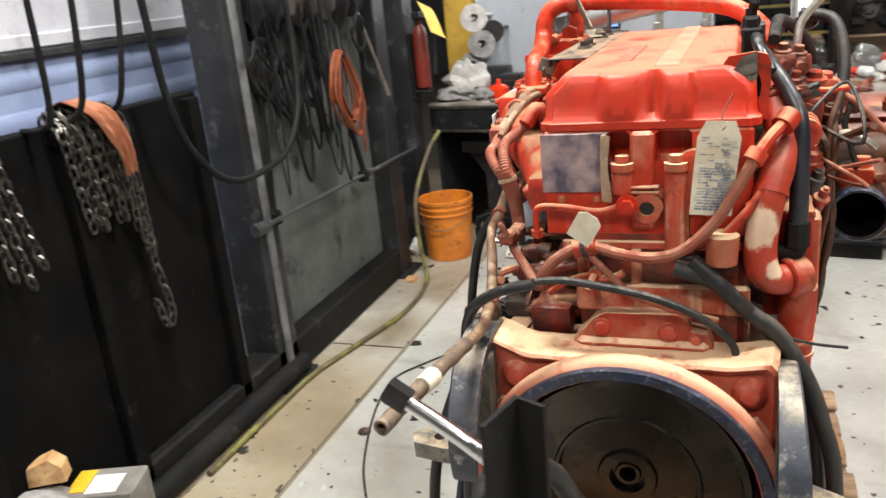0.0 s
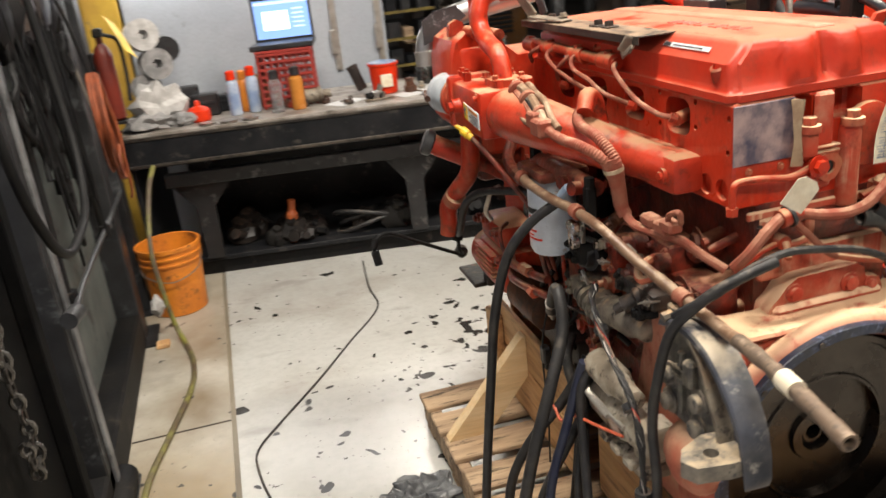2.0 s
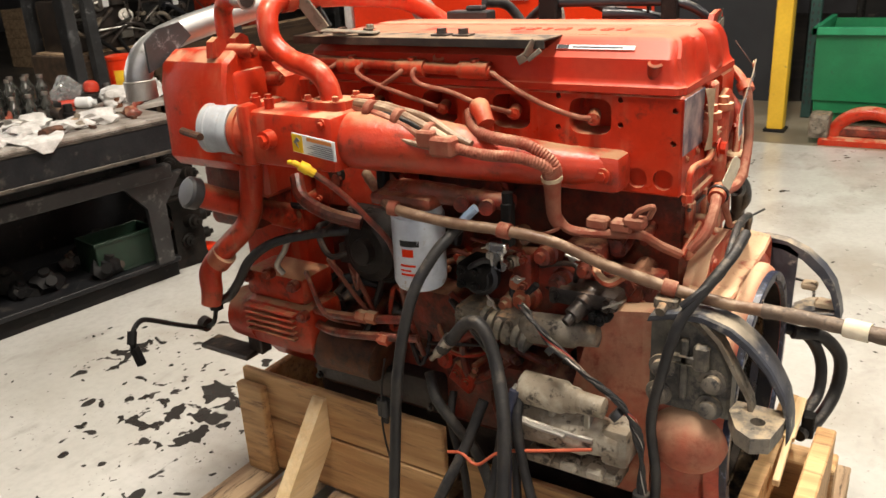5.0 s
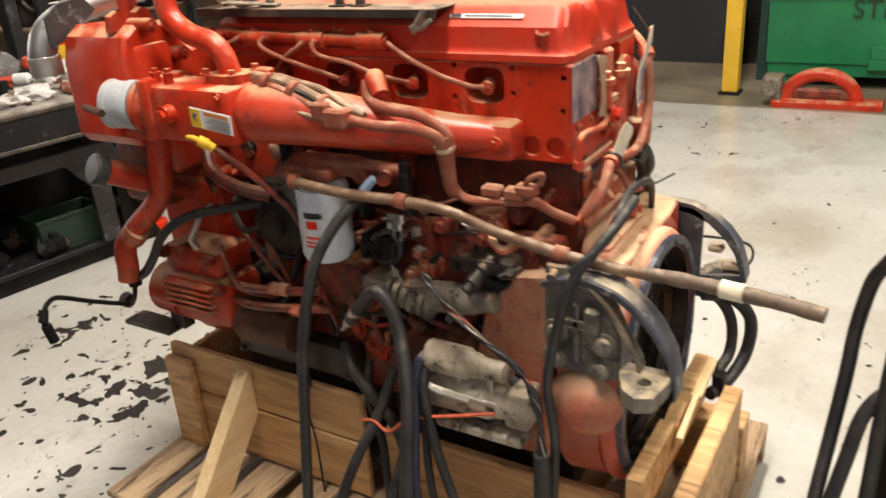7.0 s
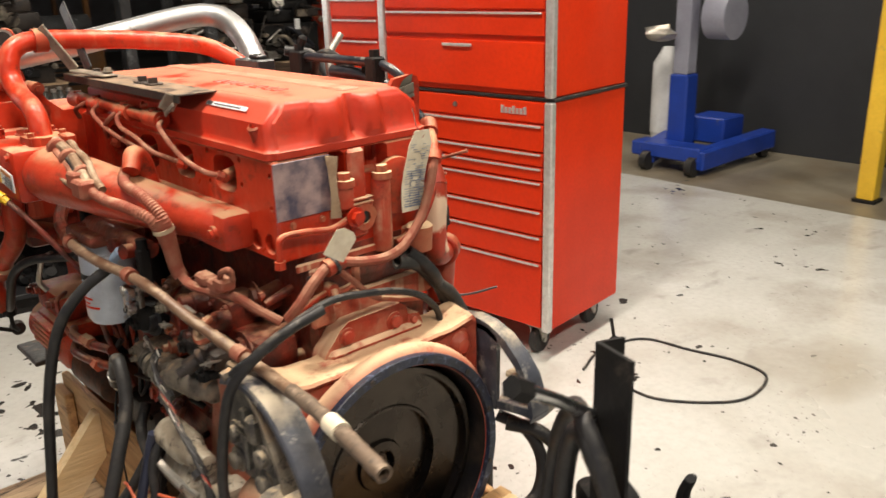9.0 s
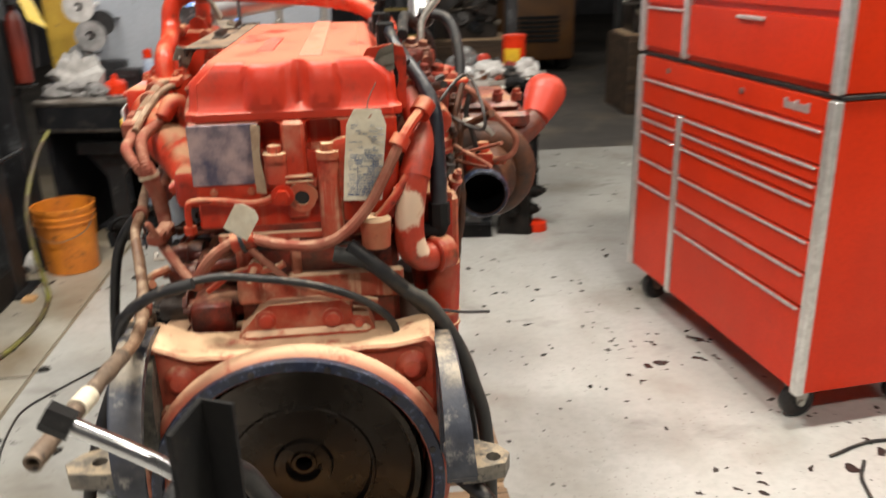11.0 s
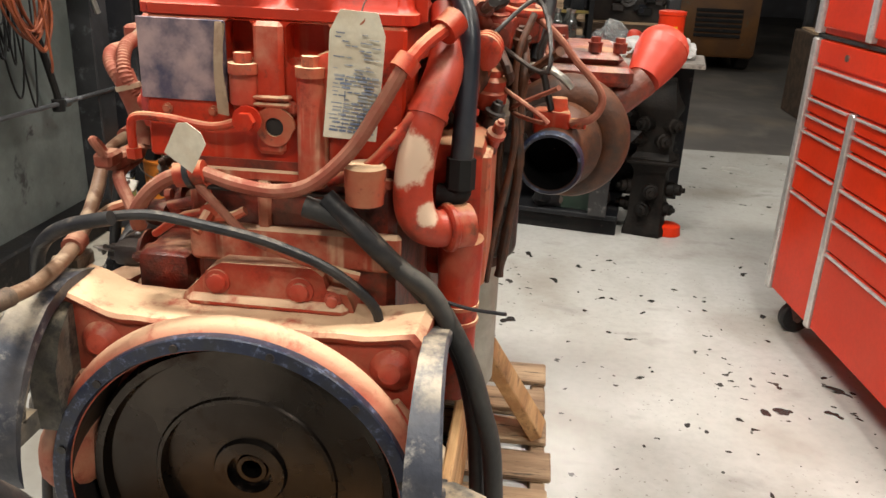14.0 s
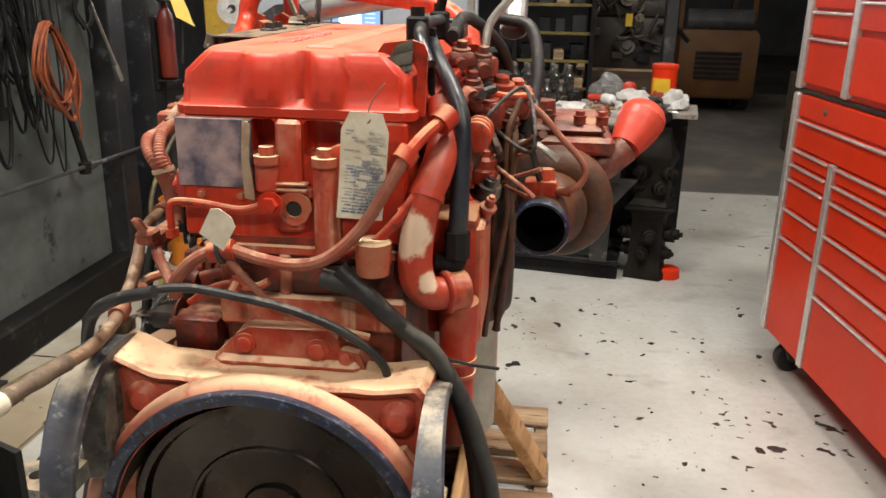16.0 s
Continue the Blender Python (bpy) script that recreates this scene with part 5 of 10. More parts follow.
# dipstick with its yellow grip
bm = B()
tube(bm, [(-0.44, 0.69, 1.145), (-0.41, 0.65, 1.10), (-0.37, 0.61, 1.03), (-0.33, 0.58, 0.95), (-0.31, 0.57, 0.80), (-0.27, 0.56, 0.66)], 0.0068, 10)
E("dipstick_tube", bm, RED_GRIMY, "thin dipstick tube")
bm = B()
tube(bm, [(-0.438, 0.687, 1.142), (-0.446, 0.697, 1.152)], 0.0095, 10)
cyl(bm, (-0.445, 0.696, 1.151), (-0.456, 0.710, 1.163), 0.0125, 0.0115, seg=14)
cyl(bm, (-0.456, 0.710, 1.163), (-0.463, 0.720, 1.170), 0.006, seg=10)
box(bm, -0.469, 0.716, 1.166, -0.459, 0.734, 1.174, 0.002)
E("dipstick_grip", bm, YELLOW, "yellow dipstick handle")

# oil filler and lower red pipe
bm = B()
tube(bm, [(-0.20, 1.0, 0.93), (-0.30, 1.01, 0.98), (-0.40, 1.03, 1.03), (-0.455, 1.045, 1.06)], [0.034, 0.032, 0.03, 0.03], 16)
E("oil_filler_neck", bm, RED)
bm = B()
lathe(bm, (-0.455, 1.045, 1.06), (-0.85, 0.2, 0.4), [(0, 0.033), (0.004, 0.038), (0.026, 0.038), (0.032, 0.032), (0.033, 0.002)], 24)
E("oil_filler_cap", bm, PLASTIC, "black oil filler cap")
bm = B()
tube(bm, [(-0.36, 0.95, 1.15), (-0.365, 0.96, 1.06), (-0.37, 0.985, 0.97), (-0.40, 1.06, 0.89), (-0.415, 1.095, 0.84), (-0.418, 1.10, 0.785), (-0.424, 1.104, 0.75)], [0.028, 0.028, 0.027, 0.027, 0.028, 0.027, 0.025], 16, wall=0.12)
E("coolant_pipe", bm, RED, "red coolant pipe with an open end")
bm = B()
cyl(bm, (-0.40, 1.05, 0.89), (-0.405, 1.075, 0.865), 0.0315, seg=18)
E("pipe_bead", bm, RED_DUSTY)

# air compressor low at the front
bm = B()
box(bm, -0.335, 0.86, 0.60, -0.19, 1.09, 0.74, 0.03, seg=2)
box(bm, -0.32, 0.88, 0.74, -0.20, 1.08, 0.815, 0.014, seg=2)
cyl(bm, (-0.27, 1.06, 0.66), (-0.27, 1.15, 0.66), 0.075, 0.07, seg=24)
compressor = E("air_compressor", bm, RED, "grimy red air compressor with fins")
for k in range(5):
    bm = B()
    box(bm, -0.352, 0.90, 0.652 + 0.017 * k, -0.33, 1.07, 0.659 + 0.017 * k, 0.002)
    part("fin", bm, RED, compressor)
bm = B()
lathe(bm, (-0.25, 0.70, 0.60), (0, 1, 0.12), [(0, 0.045), (0.006, 0.058), (0.03, 0.060), (0.15, 0.073), (0.163, 0.075)], 22)
part("crank_end", bm, RUST, compressor, "rust-brown round end")
for y, z in ((0.90, 0.80), (1.06, 0.80), (0.98, 0.82), (0.88, 0.72)):
    bm = B()
    cyl(bm, (-0.32, y, z), (-0.335, y, z), 0.015, seg=12)
    hexbolt(bm, (-0.335, y, z), (-1, 0, 0), 0.01, 0.01)
    part("cover_bolt", bm, RED_GRIMY, compressor)
bm = B()
tube(bm, [(-0.33, 0.93, 0.83), (-0.345, 0.93, 0.86), (-0.345, 0.90, 0.90), (-0.34, 0.885, 0.93), (-0.32, 0.86, 0.95)], 0.0075, 8)
E("grey_line", bm, ALUMINIUM)
bm = B()
tube(bm, [(-0.25, 0.77, 0.940), (-0.31, 0.84, 0.940), (-0.365, 0.915, 0.925), (-0.392, 0.975, 0.880), (-0.398, 1.02, 0.815), (-0.394, 1.07, 0.765), (-0.385, 1.13, 0.735)], 0.0118, 12)
E("air_hose", bm, RUBBER, "black rubber air hose")
bm = B()
tube(bm, [(-0.385, 1.13, 0.74), (-0.378, 1.16, 0.67), (-0.355, 1.215, 0.632), (-0.365, 1.228, 0.630), (-0.41, 1.215, 0.655), (-0.50, 1.178, 0.712), (-0.585, 1.142, 0.768), (-0.620, 1.127, 0.783), (-0.650, 1.114, 0.776), (-0.665, 1.108, 0.752), (-0.663, 1.103, 0.725)], 0.0062, 10)
E("bent_line", bm, BLACK_STEEL, "bent black steel line with a free end")
bm = B()
cyl(bm, (-0.664, 1.105, 0.740), (-0.658, 1.098, 0.695), 0.013, seg=6)
cyl(bm, (-0.655, 1.112, 0.776), (-0.668, 1.106, 0.748), 0.011, seg=10)
E("line_fitting", bm, BLACK_STEEL)
bm = B()
cyl(bm, (-0.385, 1.13, 0.755), (-0.385, 1.135, 0.715), 0.019, seg=6)
E("line_fitting", bm, BLACK_STEEL)
bm = B()
lathe(bm, (-0.352, 1.222, 0.632), (0, 1, 0.1), [(0, 0.012), (0, 0.02), (0.02, 0.022), (0.02, 0.012)], 16)
E("line_clamp", bm, GREASE)
bm = B()
box(bm, -0.36, 1.08, 0.555, -0.29, 1.26, 0.570, 0.004)
box(bm, -0.335, 1.20, 0.535, -0.315, 1.22, 0.558, 0.003)
box(bm, -0.32, 1.06, 0.56, -0.28, 1.11, 0.62, 0.004)
E("line_bracket", bm, GREASE)
for pts, r in ((((-0.30, 0.86, 0.73), (-0.325, 0.78, 0.745), (-0.325, 0.68, 0.755), (-0.31, 0.56, 0.77)), 0.011), (((-0.30, 0.86, 0.69), (-0.33, 0.78, 0.70), (-0.33, 0.66, 0.715), (-0.30, 0.55, 0.72)), 0.011), (((-0.25, 0.92, 1.06), (-0.28, 0.88, 1.02), (-0.285, 0.80, 0.99), (-0.26, 0.72, 0.97)), 0.017), (((-0.30, 0.88, 0.83), (-0.34, 0.83, 0.82), (-0.33, 0.80, 0.74), (-0.30, 0.72, 0.72)), 0.006)):
    bm = B()
    tube(bm, pts, r, 10)
    E("oil_line", bm, RED_GRIMY)
for y, z in ((0.69, 0.758), (0.66, 0.762), (0.63, 0.712)):
    bm = B()
    cyl(bm, (-0.325, y + 0.015, z), (-0.325, y - 0.012, z), 0.016, seg=6)
    E("line_nut", bm, RED_DUSTY)

# fuel pump and control blocks on the block side
bm = B()
lathe(bm, (-0.19, 0.71, 0.895), (-1, 0.1, 0.05), [(0, 0.095), (0.02, 0.095), (0.028, 0.086), (0.06, 0.080), (0.066, 0.062), (0.07, 0.058), (0.072, 0.034), (0.09, 0.031), (0.094, 0.02), (0.094, 0.001)], 28)
E("pump_cover", bm, OIL_BLACK, "oil-black round pump cover")
for k in range(6):
    bm = B()
    a = 1.05 * k + 0.3
    hexbolt(bm, (-0.205, 0.71 + 0.087 * math.cos(a), 0.895 + 0.087 * math.sin(a)), (-1, 0, 0), 0.009, 0.010)
    E("pump_bolt", bm, GREASE)
CLUTTER = [
    ("pump_body", OIL_BLACK, (-0.20, 0.58, 0.79, -0.12, 0.82, 0.98)),
    ("side_cover", RED_GRIMY, (-0.20, 0.02, 0.66, -0.115, 0.20, 0.92)), ("side_cover", RED_GRIMY, (-0.22, 0.20, 0.72, -0.115, 0.45, 0.93)),
    ("valve_block", CAST_ALU, (-0.30, 0.29, 0.775, -0.215, 0.45, 0.825)), ("valve_block", BLACK_STEEL, (-0.30, 0.37, 0.87, -0.21, 0.44, 0.93)),
    ("valve_block", RED_GRIMY, (-0.255, 0.275, 0.87, -0.20, 0.325, 0.96)), ("actuator", GREASE, (-0.275, 0.08, 0.865, -0.20, 0.23, 0.905)),
    ("actuator", RED_GRIMY, (-0.20, 0.14, 0.90, -0.115, 0.23, 0.975)), ("side_cover", RED_GRIMY, (-0.21, 0.46, 0.66, -0.115, 0.66, 0.80)),
    ("engine_foot", GREASE, (-0.24, 0.55, 0.48, -0.12, 0.95, 0.57)), ("bracket_plate", BLACK_STEEL, (-0.285, 0.09, 0.845, -0.215, 0.14, 0.868)),
    ("bracket_plate", CAST_ALU, (-0.275, 0.295, 0.93, -0.255, 0.33, 0.955)), ("side_cover", RED, (-0.16, 0.64, 0.96, -0.115, 0.95, 1.08)),
]
for name, mat, dims in CLUTTER:
    bm = B()
    box(bm, *dims, 0.012, seg=2)
    x, y0, y1, z0, z1 = dims[0], dims[1], dims[4], dims[2], dims[5]
    for y in (y0 + 0.018, y1 - 0.018):
        for z in (z0 + 0.015, z1 - 0.015):
            cyl(bm, (x + 0.004, y, z), (x - 0.006, y, z), 0.010, seg=10)
            cyl(bm, (x - 0.006, y, z), (x - 0.013, y, z), 0.0065, seg=6)
    E(name, bm, mat)
rnd = random.Random(7)
for k in range(46):
    y, z = rnd.uniform(0.04, 0.98), rnd.uniform(0.50, 1.07)
    if 0.10 < y < 0.16 and z > 1.0:
        continue
    x = -0.125 - (0.06 if z < 0.66 else 0.0)
    bm = B()
    h = rnd.uniform(0.02, 0.09)
    r = rnd.uniform(0.008, 0.026)
    cyl(bm, (x + 0.05, y, z), (x - h, y + rnd.uniform(-0.02, 0.02), z + rnd.uniform(-0.02, 0.01)), r, r * rnd.uniform(0.6, 1), seg=14)
    hexbolt(bm, (x - h + 0.004, y, z), (-1, rnd.uniform(-0.2, 0.2), rnd.uniform(-0.2, 0.2)), r * 0.8, 0.010, washer=r > 0.014)
    E("casting_boss", bm, rnd.choice([RED_GRIMY, RED_GRIMY, RED, GREASE, RED_DUSTY]))
for k in range(34):
    y, z = rnd.uniform(0.06, 0.95), rnd.uniform(0.46, 1.02)
    x = rnd.uniform(-0.235, -0.16)
    m = pose(x, y, z, rnd.uniform(-25, 25), rnd.uniform(-15, 15), rnd.uniform(-20, 20))
    bm = B()
    if k % 3 == 0:
        a, b, c = rnd.uniform(0.01, 0.025), rnd.uniform(0.02, 0.05), rnd.uniform(0.012, 0.035)
        box(bm, -a, -b, -c, a, b, c, 0.004, m)
        hexbolt(bm, m @ Vector((-a, b * 0.5, 0)), (-1, 0, 0), 0.008, 0.008)
        hexbolt(bm, m @ Vector((-a, -b * 0.5, 0)), (-1, 0, 0), 0.008, 0.008)
        E("bolted_bracket", bm, rnd.choice([GREASE, RED_GRIMY, CAST_ALU, RED]))
    elif k % 3 == 1:
        r, h = rnd.uniform(0.012, 0.028), rnd.uniform(0.04, 0.10)
        lathe(bm, (x, y, z), (rnd.uniform(-0.5, 0.1), rnd.uniform(-1, 1), rnd.uniform(-0.6, 0.6)), [(0, r * 0.6), (h * 0.1, r), (h * 0.45, r), (h * 0.5, r * 0.8), (h * 0.8, r * 0.8), (h * 0.82, r * 0.5), (h, r * 0.45)], 14)
        E("side_fitting", bm, rnd.choice([GREASE, RED_GRIMY, RUST, RED_DUSTY]))
    else:
        end = Vector((x, max(0.05, y + rnd.uniform(-0.22, 0.22)), z + rnd.uniform(-0.08, 0.08)))
        mid = (Vector((x, y, z)) + end) / 2 + Vector((rnd.uniform(-0.06, -0.01), 0, rnd.uniform(-0.05, 0.05)))
        tube(bm, [(x + 0.06, y, z), (x, y, z), mid, end, end + Vector((0.06, 0, 0))], rnd.choice([0.004, 0.006, 0.008]), 8)
        E("small_line", bm, rnd.choice([RED_GRIMY, HARNESS, RED, GREASE, RUST]))
for k in range(16):
    y, z = rnd.uniform(0.1, 0.9), rnd.uniform(0.62, 1.0)
    pts = [Vector((-0.15 - 0.02 * j % 0.05 - rnd.uniform(0, 0.09), max(0.04, y + rnd.uniform(-0.12, 0.12)), z + rnd.uniform(-0.10, 0.08))) for j in range(4)]
    bm = B()
    tube(bm, pts, rnd.choice([0.004, 0.006, 0.008, 0.010]), 8)
    E("small_line", bm, rnd.choice([RED_GRIMY, HARNESS, RUBBER, GREASE, RED]))
bm = B()
lathe(bm, (-0.275, 0.27, 0.80), (0.1, -1, 0.05), [(-0.02, 0.02), (0.0, 0.034), (0.10, 0.034), (0.11, 0.028), (0.15, 0.026), (0.155, 0.01)], 18)
E("lift_pump", bm, CAST_ALU, "dirty tan aluminium pump")
# sensor, clamps and brackets between filter and pump
bm = B()
lathe(bm, (-0.235, 0.40, 0.885), (-1, -0.15, 0.1), [(0, 0.03), (0.01, 0.041), (0.03, 0.041), (0.034, 0.032), (0.05, 0.028), (0.054, 0.012), (0.06, 0.011)], 20)
tube(bm, [(-0.28, 0.41, 0.905), (-0.295, 0.40, 0.925), (-0.285, 0.375, 0.94), (-0.26, 0.36, 0.93)], 0.007, 8)
E("round_sensor", bm, PLASTIC, "round black sensor")
for a, b, w in (((-0.295, 0.368, 0.975), (-0.29, 0.335, 0.985), 0.022), ((-0.296, 0.352, 0.985), (-0.30, 0.345, 0.940), 0.018), ((-0.30, 0.36, 0.868), (-0.292, 0.345, 0.835), 0.014), ((-0.275, 0.312, 0.905), (-0.272, 0.285, 0.907), 0.020), ((-0.28, 0.185, 0.985), (-0.275, 0.155, 0.975), 0.024), ((-0.285, 0.10, 0.885), (-0.28, 0.06, 0.905), 0.026)):
    bm = B()
    bar(bm, a, b, w, 0.004, (0.2, 0, 1), 0.001)
    hexbolt(bm, ((Vector(a) + Vector(b)) / 2) + Vector((-0.002, 0, 0)), (-1, 0, 0.1), 0.006, 0.007)
    E("small_bracket", bm, ALUMINIUM, "small bright bracket")
for y, z, r in ((0.305, 0.885, 0.02), (0.295, 0.845, 0.024), (0.335, 0.83, 0.016), (0.21, 0.90, 0.022), (0.15, 0.94, 0.018), (0.245, 0.955, 0.02)):
    bm = B()
    lathe(bm, (-0.20, y, z), (-1, 0.1, 0.05), [(0, r * 1.3), (0.03, r * 1.25), (0.034, r), (0.055, r), (0.058, r * 0.6), (0.07, r * 0.55)], 14)
    E("side_fitting", bm, RED_DUSTY if z < 0.9 else RED_GRIMY)
bm = B()
tube(bm, [(-0.25, 0.13, 0.965), (-0.285, 0.115, 0.955), (-0.295, 0.085, 0.945), (-0.27, 0.06, 0.96)], 0.009, 8)
E("small_line", bm, RED_DUSTY)
bm = B()
ribs = [(0.0, 0.02)]
for k in range(6):
    r = 0.031 + 0.003 * (k % 2)
    ribs += [(0.002 + 0.021 * k, r), (0.014 + 0.021 * k, r), (0.017 + 0.021 * k, 0.024)]
lathe(bm, (-0.285, 0.385, 0.803), (0.05, -1, -0.25), ribs + [(0.128, 0.012)], 18)
E("ribbed_pump_body", bm, BRACKET_GREY, "dirty tan ribbed pump body")
# starter motor
bm = B()
lathe(bm, (-0.29, 0.30, 0.585), (-0.02, -1, 0.02), [(0, 0.03), (0.005, 0.046), (0.03, 0.05), (0.17, 0.05), (0.18, 0.044), (0.22, 0.04), (0.25, 0.036), (0.26, 0.02)], 28)
box(bm, -0.325, 0.03, 0.54, -0.25, 0.09, 0.63, 0.012, seg=2)
starter = E("starter_motor", bm, STARTER, "dusty grey starter motor")
bm = B()
lathe(bm, (-0.31, 0.275, 0.672), (-0.02, -1, 0.0), [(0, 0.02), (0.004, 0.036), (0.10, 0.036), (0.11, 0.03), (0.13, 0.028), (0.135, 0.024), (0.19, 0.022), (0.195, 0.01)], 24)
part("solenoid", bm, STARTER, starter)
for y in (0.12, 0.20):
    bm = B()
    box(bm, -0.325, y - 0.008, 0.60, -0.30, y + 0.008, 0.66, 0.003)
    part("strap", bm, STEEL, starter)
bm = B()
tube(bm, [(-0.33, 0.275, 0.685), (-0.345, 0.285, 0.66), (-0.345, 0.27, 0.62), (-0.34, 0.20, 0.605), (-0.335, 0.10, 0.60)], 0.007, 8)
tube(bm, [(-0.33, 0.27, 0.67), (-0.352, 0.28, 0.64), (-0.35, 0.25, 0.612), (-0.345, 0.16, 0.60)], 0.006, 8)
part("terminal_wire", bm, ALUMINIUM, starter)
bm = B()
box(bm, -0.32, 0.05, 0.485, -0.24, 0.27, 0.515, 0.008)
for y in (0.08, 0.14, 0.20):
    box(bm, -0.335, y, 0.50, -0.30, y + 0.04, 0.525, 0.006)
E("terminal_block", bm, STARTER, "grimy pale terminal block")

HOSE_DUSTY = material("dusty_black_hose", (0.016, 0.016, 0.017), (0.030, 0.029, 0.027), 12, 0.6, dust=(0.11, 0.10, 0.085), dust_amount=0.6, bump=0.3, lean=(0.0, 0.8))
# hoses and cables that hang on the near side
def hose(points, r, mat=RUBBER, label="", name="rubber_hose", wall=0.0):
    bm = B()
    tube(bm, points, r, 12, 8, wall=wall)
    return E(name, bm, mat, label)


hose([(-0.335, 0.40, 1.03), (-0.395, 0.43, 0.98), (-0.447, 0.455, 0.90), (-0.485, 0.475, 0.75), (-0.51, 0.483, 0.56), (-0.535, 0.488, 0.36), (-0.553, 0.49, 0.20), (-0.56, 0.49, 0.13)], 0.0122, label="thick black hose that hangs to the pallet")
hose([(-0.345, 0.455, 0.735), (-0.355, 0.42, 0.775), (-0.365, 0.37, 0.83), (-0.372, 0.33, 0.825), (-0.385, 0.295, 0.755), (-0.44, 0.25, 0.65), (-0.50, 0.228, 0.5), (-0.54, 0.22, 0.35), (-0.56, 0.222, 0.2), (-0.565, 0.222, 0.135)], 0.0148, label="thick looped black hose")
bm = B()
cyl(bm, (-0.355, 0.425, 0.772), (-0.335, 0.475, 0.715), 0.017, 0.012, seg=12)
cyl(bm, (-0.335, 0.475, 0.715), (-0.325, 0.50, 0.69), 0.006, seg=8)
E("hose_nozzle", bm, STEEL)
hose([(-0.345, 0.275, 0.68), (-0.36, 0.285, 0.62), (-0.40, 0.27, 0.52), (-0.46, 0.24, 0.38), (-0.50, 0.20, 0.14)], 0.011, material("dark_blue_cable", (0.02, 0.025, 0.06), (0.03, 0.035, 0.06), 20, 0.5), "dark blue battery cable", "cable")
hose([(-0.30, 0.38, 0.60), (-0.36, 0.40, 0.50), (-0.43, 0.43, 0.40), (-0.48, 0.46, 0.28), (-0.50, 0.48, 0.14)], 0.013, RUBBER)
hose([(-0.30, 0.33, 0.56), (-0.37, 0.32, 0.45), (-0.44, 0.34, 0.30), (-0.48, 0.36, 0.14)], 0.012, RUBBER)
hose([(-0.335, 0.27, 0.66), (-0.362, 0.262, 0.60), (-0.372, 0.235, 0.47), (-0.395, 0.17, 0.32), (-0.42, 0.09, 0.145)], 0.0115, RUBBER, "black cable from the starter", "cable")
hose([(-0.325, 0.285, 0.63), (-0.352, 0.272, 0.54), (-0.385, 0.25, 0.38), (-0.405, 0.20, 0.145)], 0.0095, RUBBER, name="cable")
hose([(-0.25, 0.56, 0.60), (-0.285, 0.52, 0.555), (-0.295, 0.46, 0.50), (-0.30, 0.40, 0.44), (-0.33, 0.34, 0.33), (-0.36, 0.30, 0.145)], 0.0135, HOSE_DUSTY)
hose([(-0.24, 0.50, 0.56), (-0.275, 0.49, 0.50), (-0.285, 0.47, 0.44), (-0.30, 0.44, 0.35), (-0.34, 0.41, 0.145)], 0.010, RUBBER)
hose([(-0.27, 0.68, 0.62), (-0.285, 0.685, 0.55), (-0.290, 0.69, 0.47), (-0.288, 0.69, 0.40), (-0.292, 0.67, 0.30), (-0.30, 0.66, 0.14)], 0.0028, RUBBER, name="loose_wire")
bm = B()
box(bm, -0.292, 0.672, 0.455, -0.268, 0.705, 0.51, 0.005)
box(bm, -0.286, 0.678, 0.435, -0.274, 0.699, 0.458, 0.003)
E("wire_plug", bm, PLASTIC, "black wire plug that hangs over the crate")
WIRE_RED = material("red_wire", (0.45, 0.05, 0.03), (0.35, 0.04, 0.03), 20, 0.5)
WIRE_PALE = material("pale_wire", (0.6, 0.57, 0.52), (0.45, 0.42, 0.38), 20, 0.5)
bundle = smooth_path([(-0.31, 0.27, 0.868), (-0.335, 0.235, 0.850), (-0.345, 0.175, 0.805), (-0.350, 0.10, 0.755), (-0.352, 0.042, 0.722), (-0.353, 0.006, 0.675), (-0.353, -0.010, 0.60), (-0.354, -0.013, 0.50), (-0.354, -0.015, 0.40)], 10)
for k, mat in enumerate((RUBBER, WIRE_RED, RUBBER, RUBBER, WIRE_PALE, RUBBER, RUBBER, BROWN)):
    bm = B()
    tube(bm, [p + Vector((0.0045 * math.cos(0.95 * j + 0.9 * k), 0.0045 * math.sin(0.95 * j + 0.9 * k) + 0.004 * math.sin(0.2 * j + k), 0.003 * math.sin(0.5 * j + 2 * k))) for j, p in enumerate(bundle[::2])], 0.0034 if mat is RUBBER else 0.0014, 7, 3)
    E("loose_wire", bm, mat)
bm = B()
tube(bm, [(-0.354, -0.012, 0.525), (-0.355, -0.014, 0.46), (-0.356, -0.014, 0.40), (-0.356, -0.012, 0.33)], [0.017, 0.020, 0.020, 0.019], 14)
E("wire_sheath", bm, RUBBER, "black sheath over the wire bundle")
for p in ((-0.337, 0.19, 0.797), (-0.349, 0.045, 0.69)):
    bm = B()
    cyl(bm, (p[0], p[1] + 0.006, p[2] + 0.005), (p[0], p[1] - 0.006, p[2] - 0.005), 0.016, seg=12)
    E("wire_tie", bm, PLASTIC)
bm = B()
box(bm, -0.37, -0.035, 0.30, -0.335, 0.005, 0.40, 0.006)
E("blue_connector", bm, material("blue_connector", (0.02, 0.05, 0.22), (0.02, 0.04, 0.16), 20, 0.4), "blue and black wire connector")
hose([(-0.15, -0.13, 1.03), (-0.22, -0.125, 1.01), (-0.275, -0.10, 0.97), (-0.315, -0.06, 0.90), (-0.33, -0.035, 0.79), (-0.335, -0.02, 0.68), (-0.335, -0.035, 0.55), (-0.34, -0.03, 0.40)], 0.0105, RUBBER, "black cable draped over the bracket", "cable")
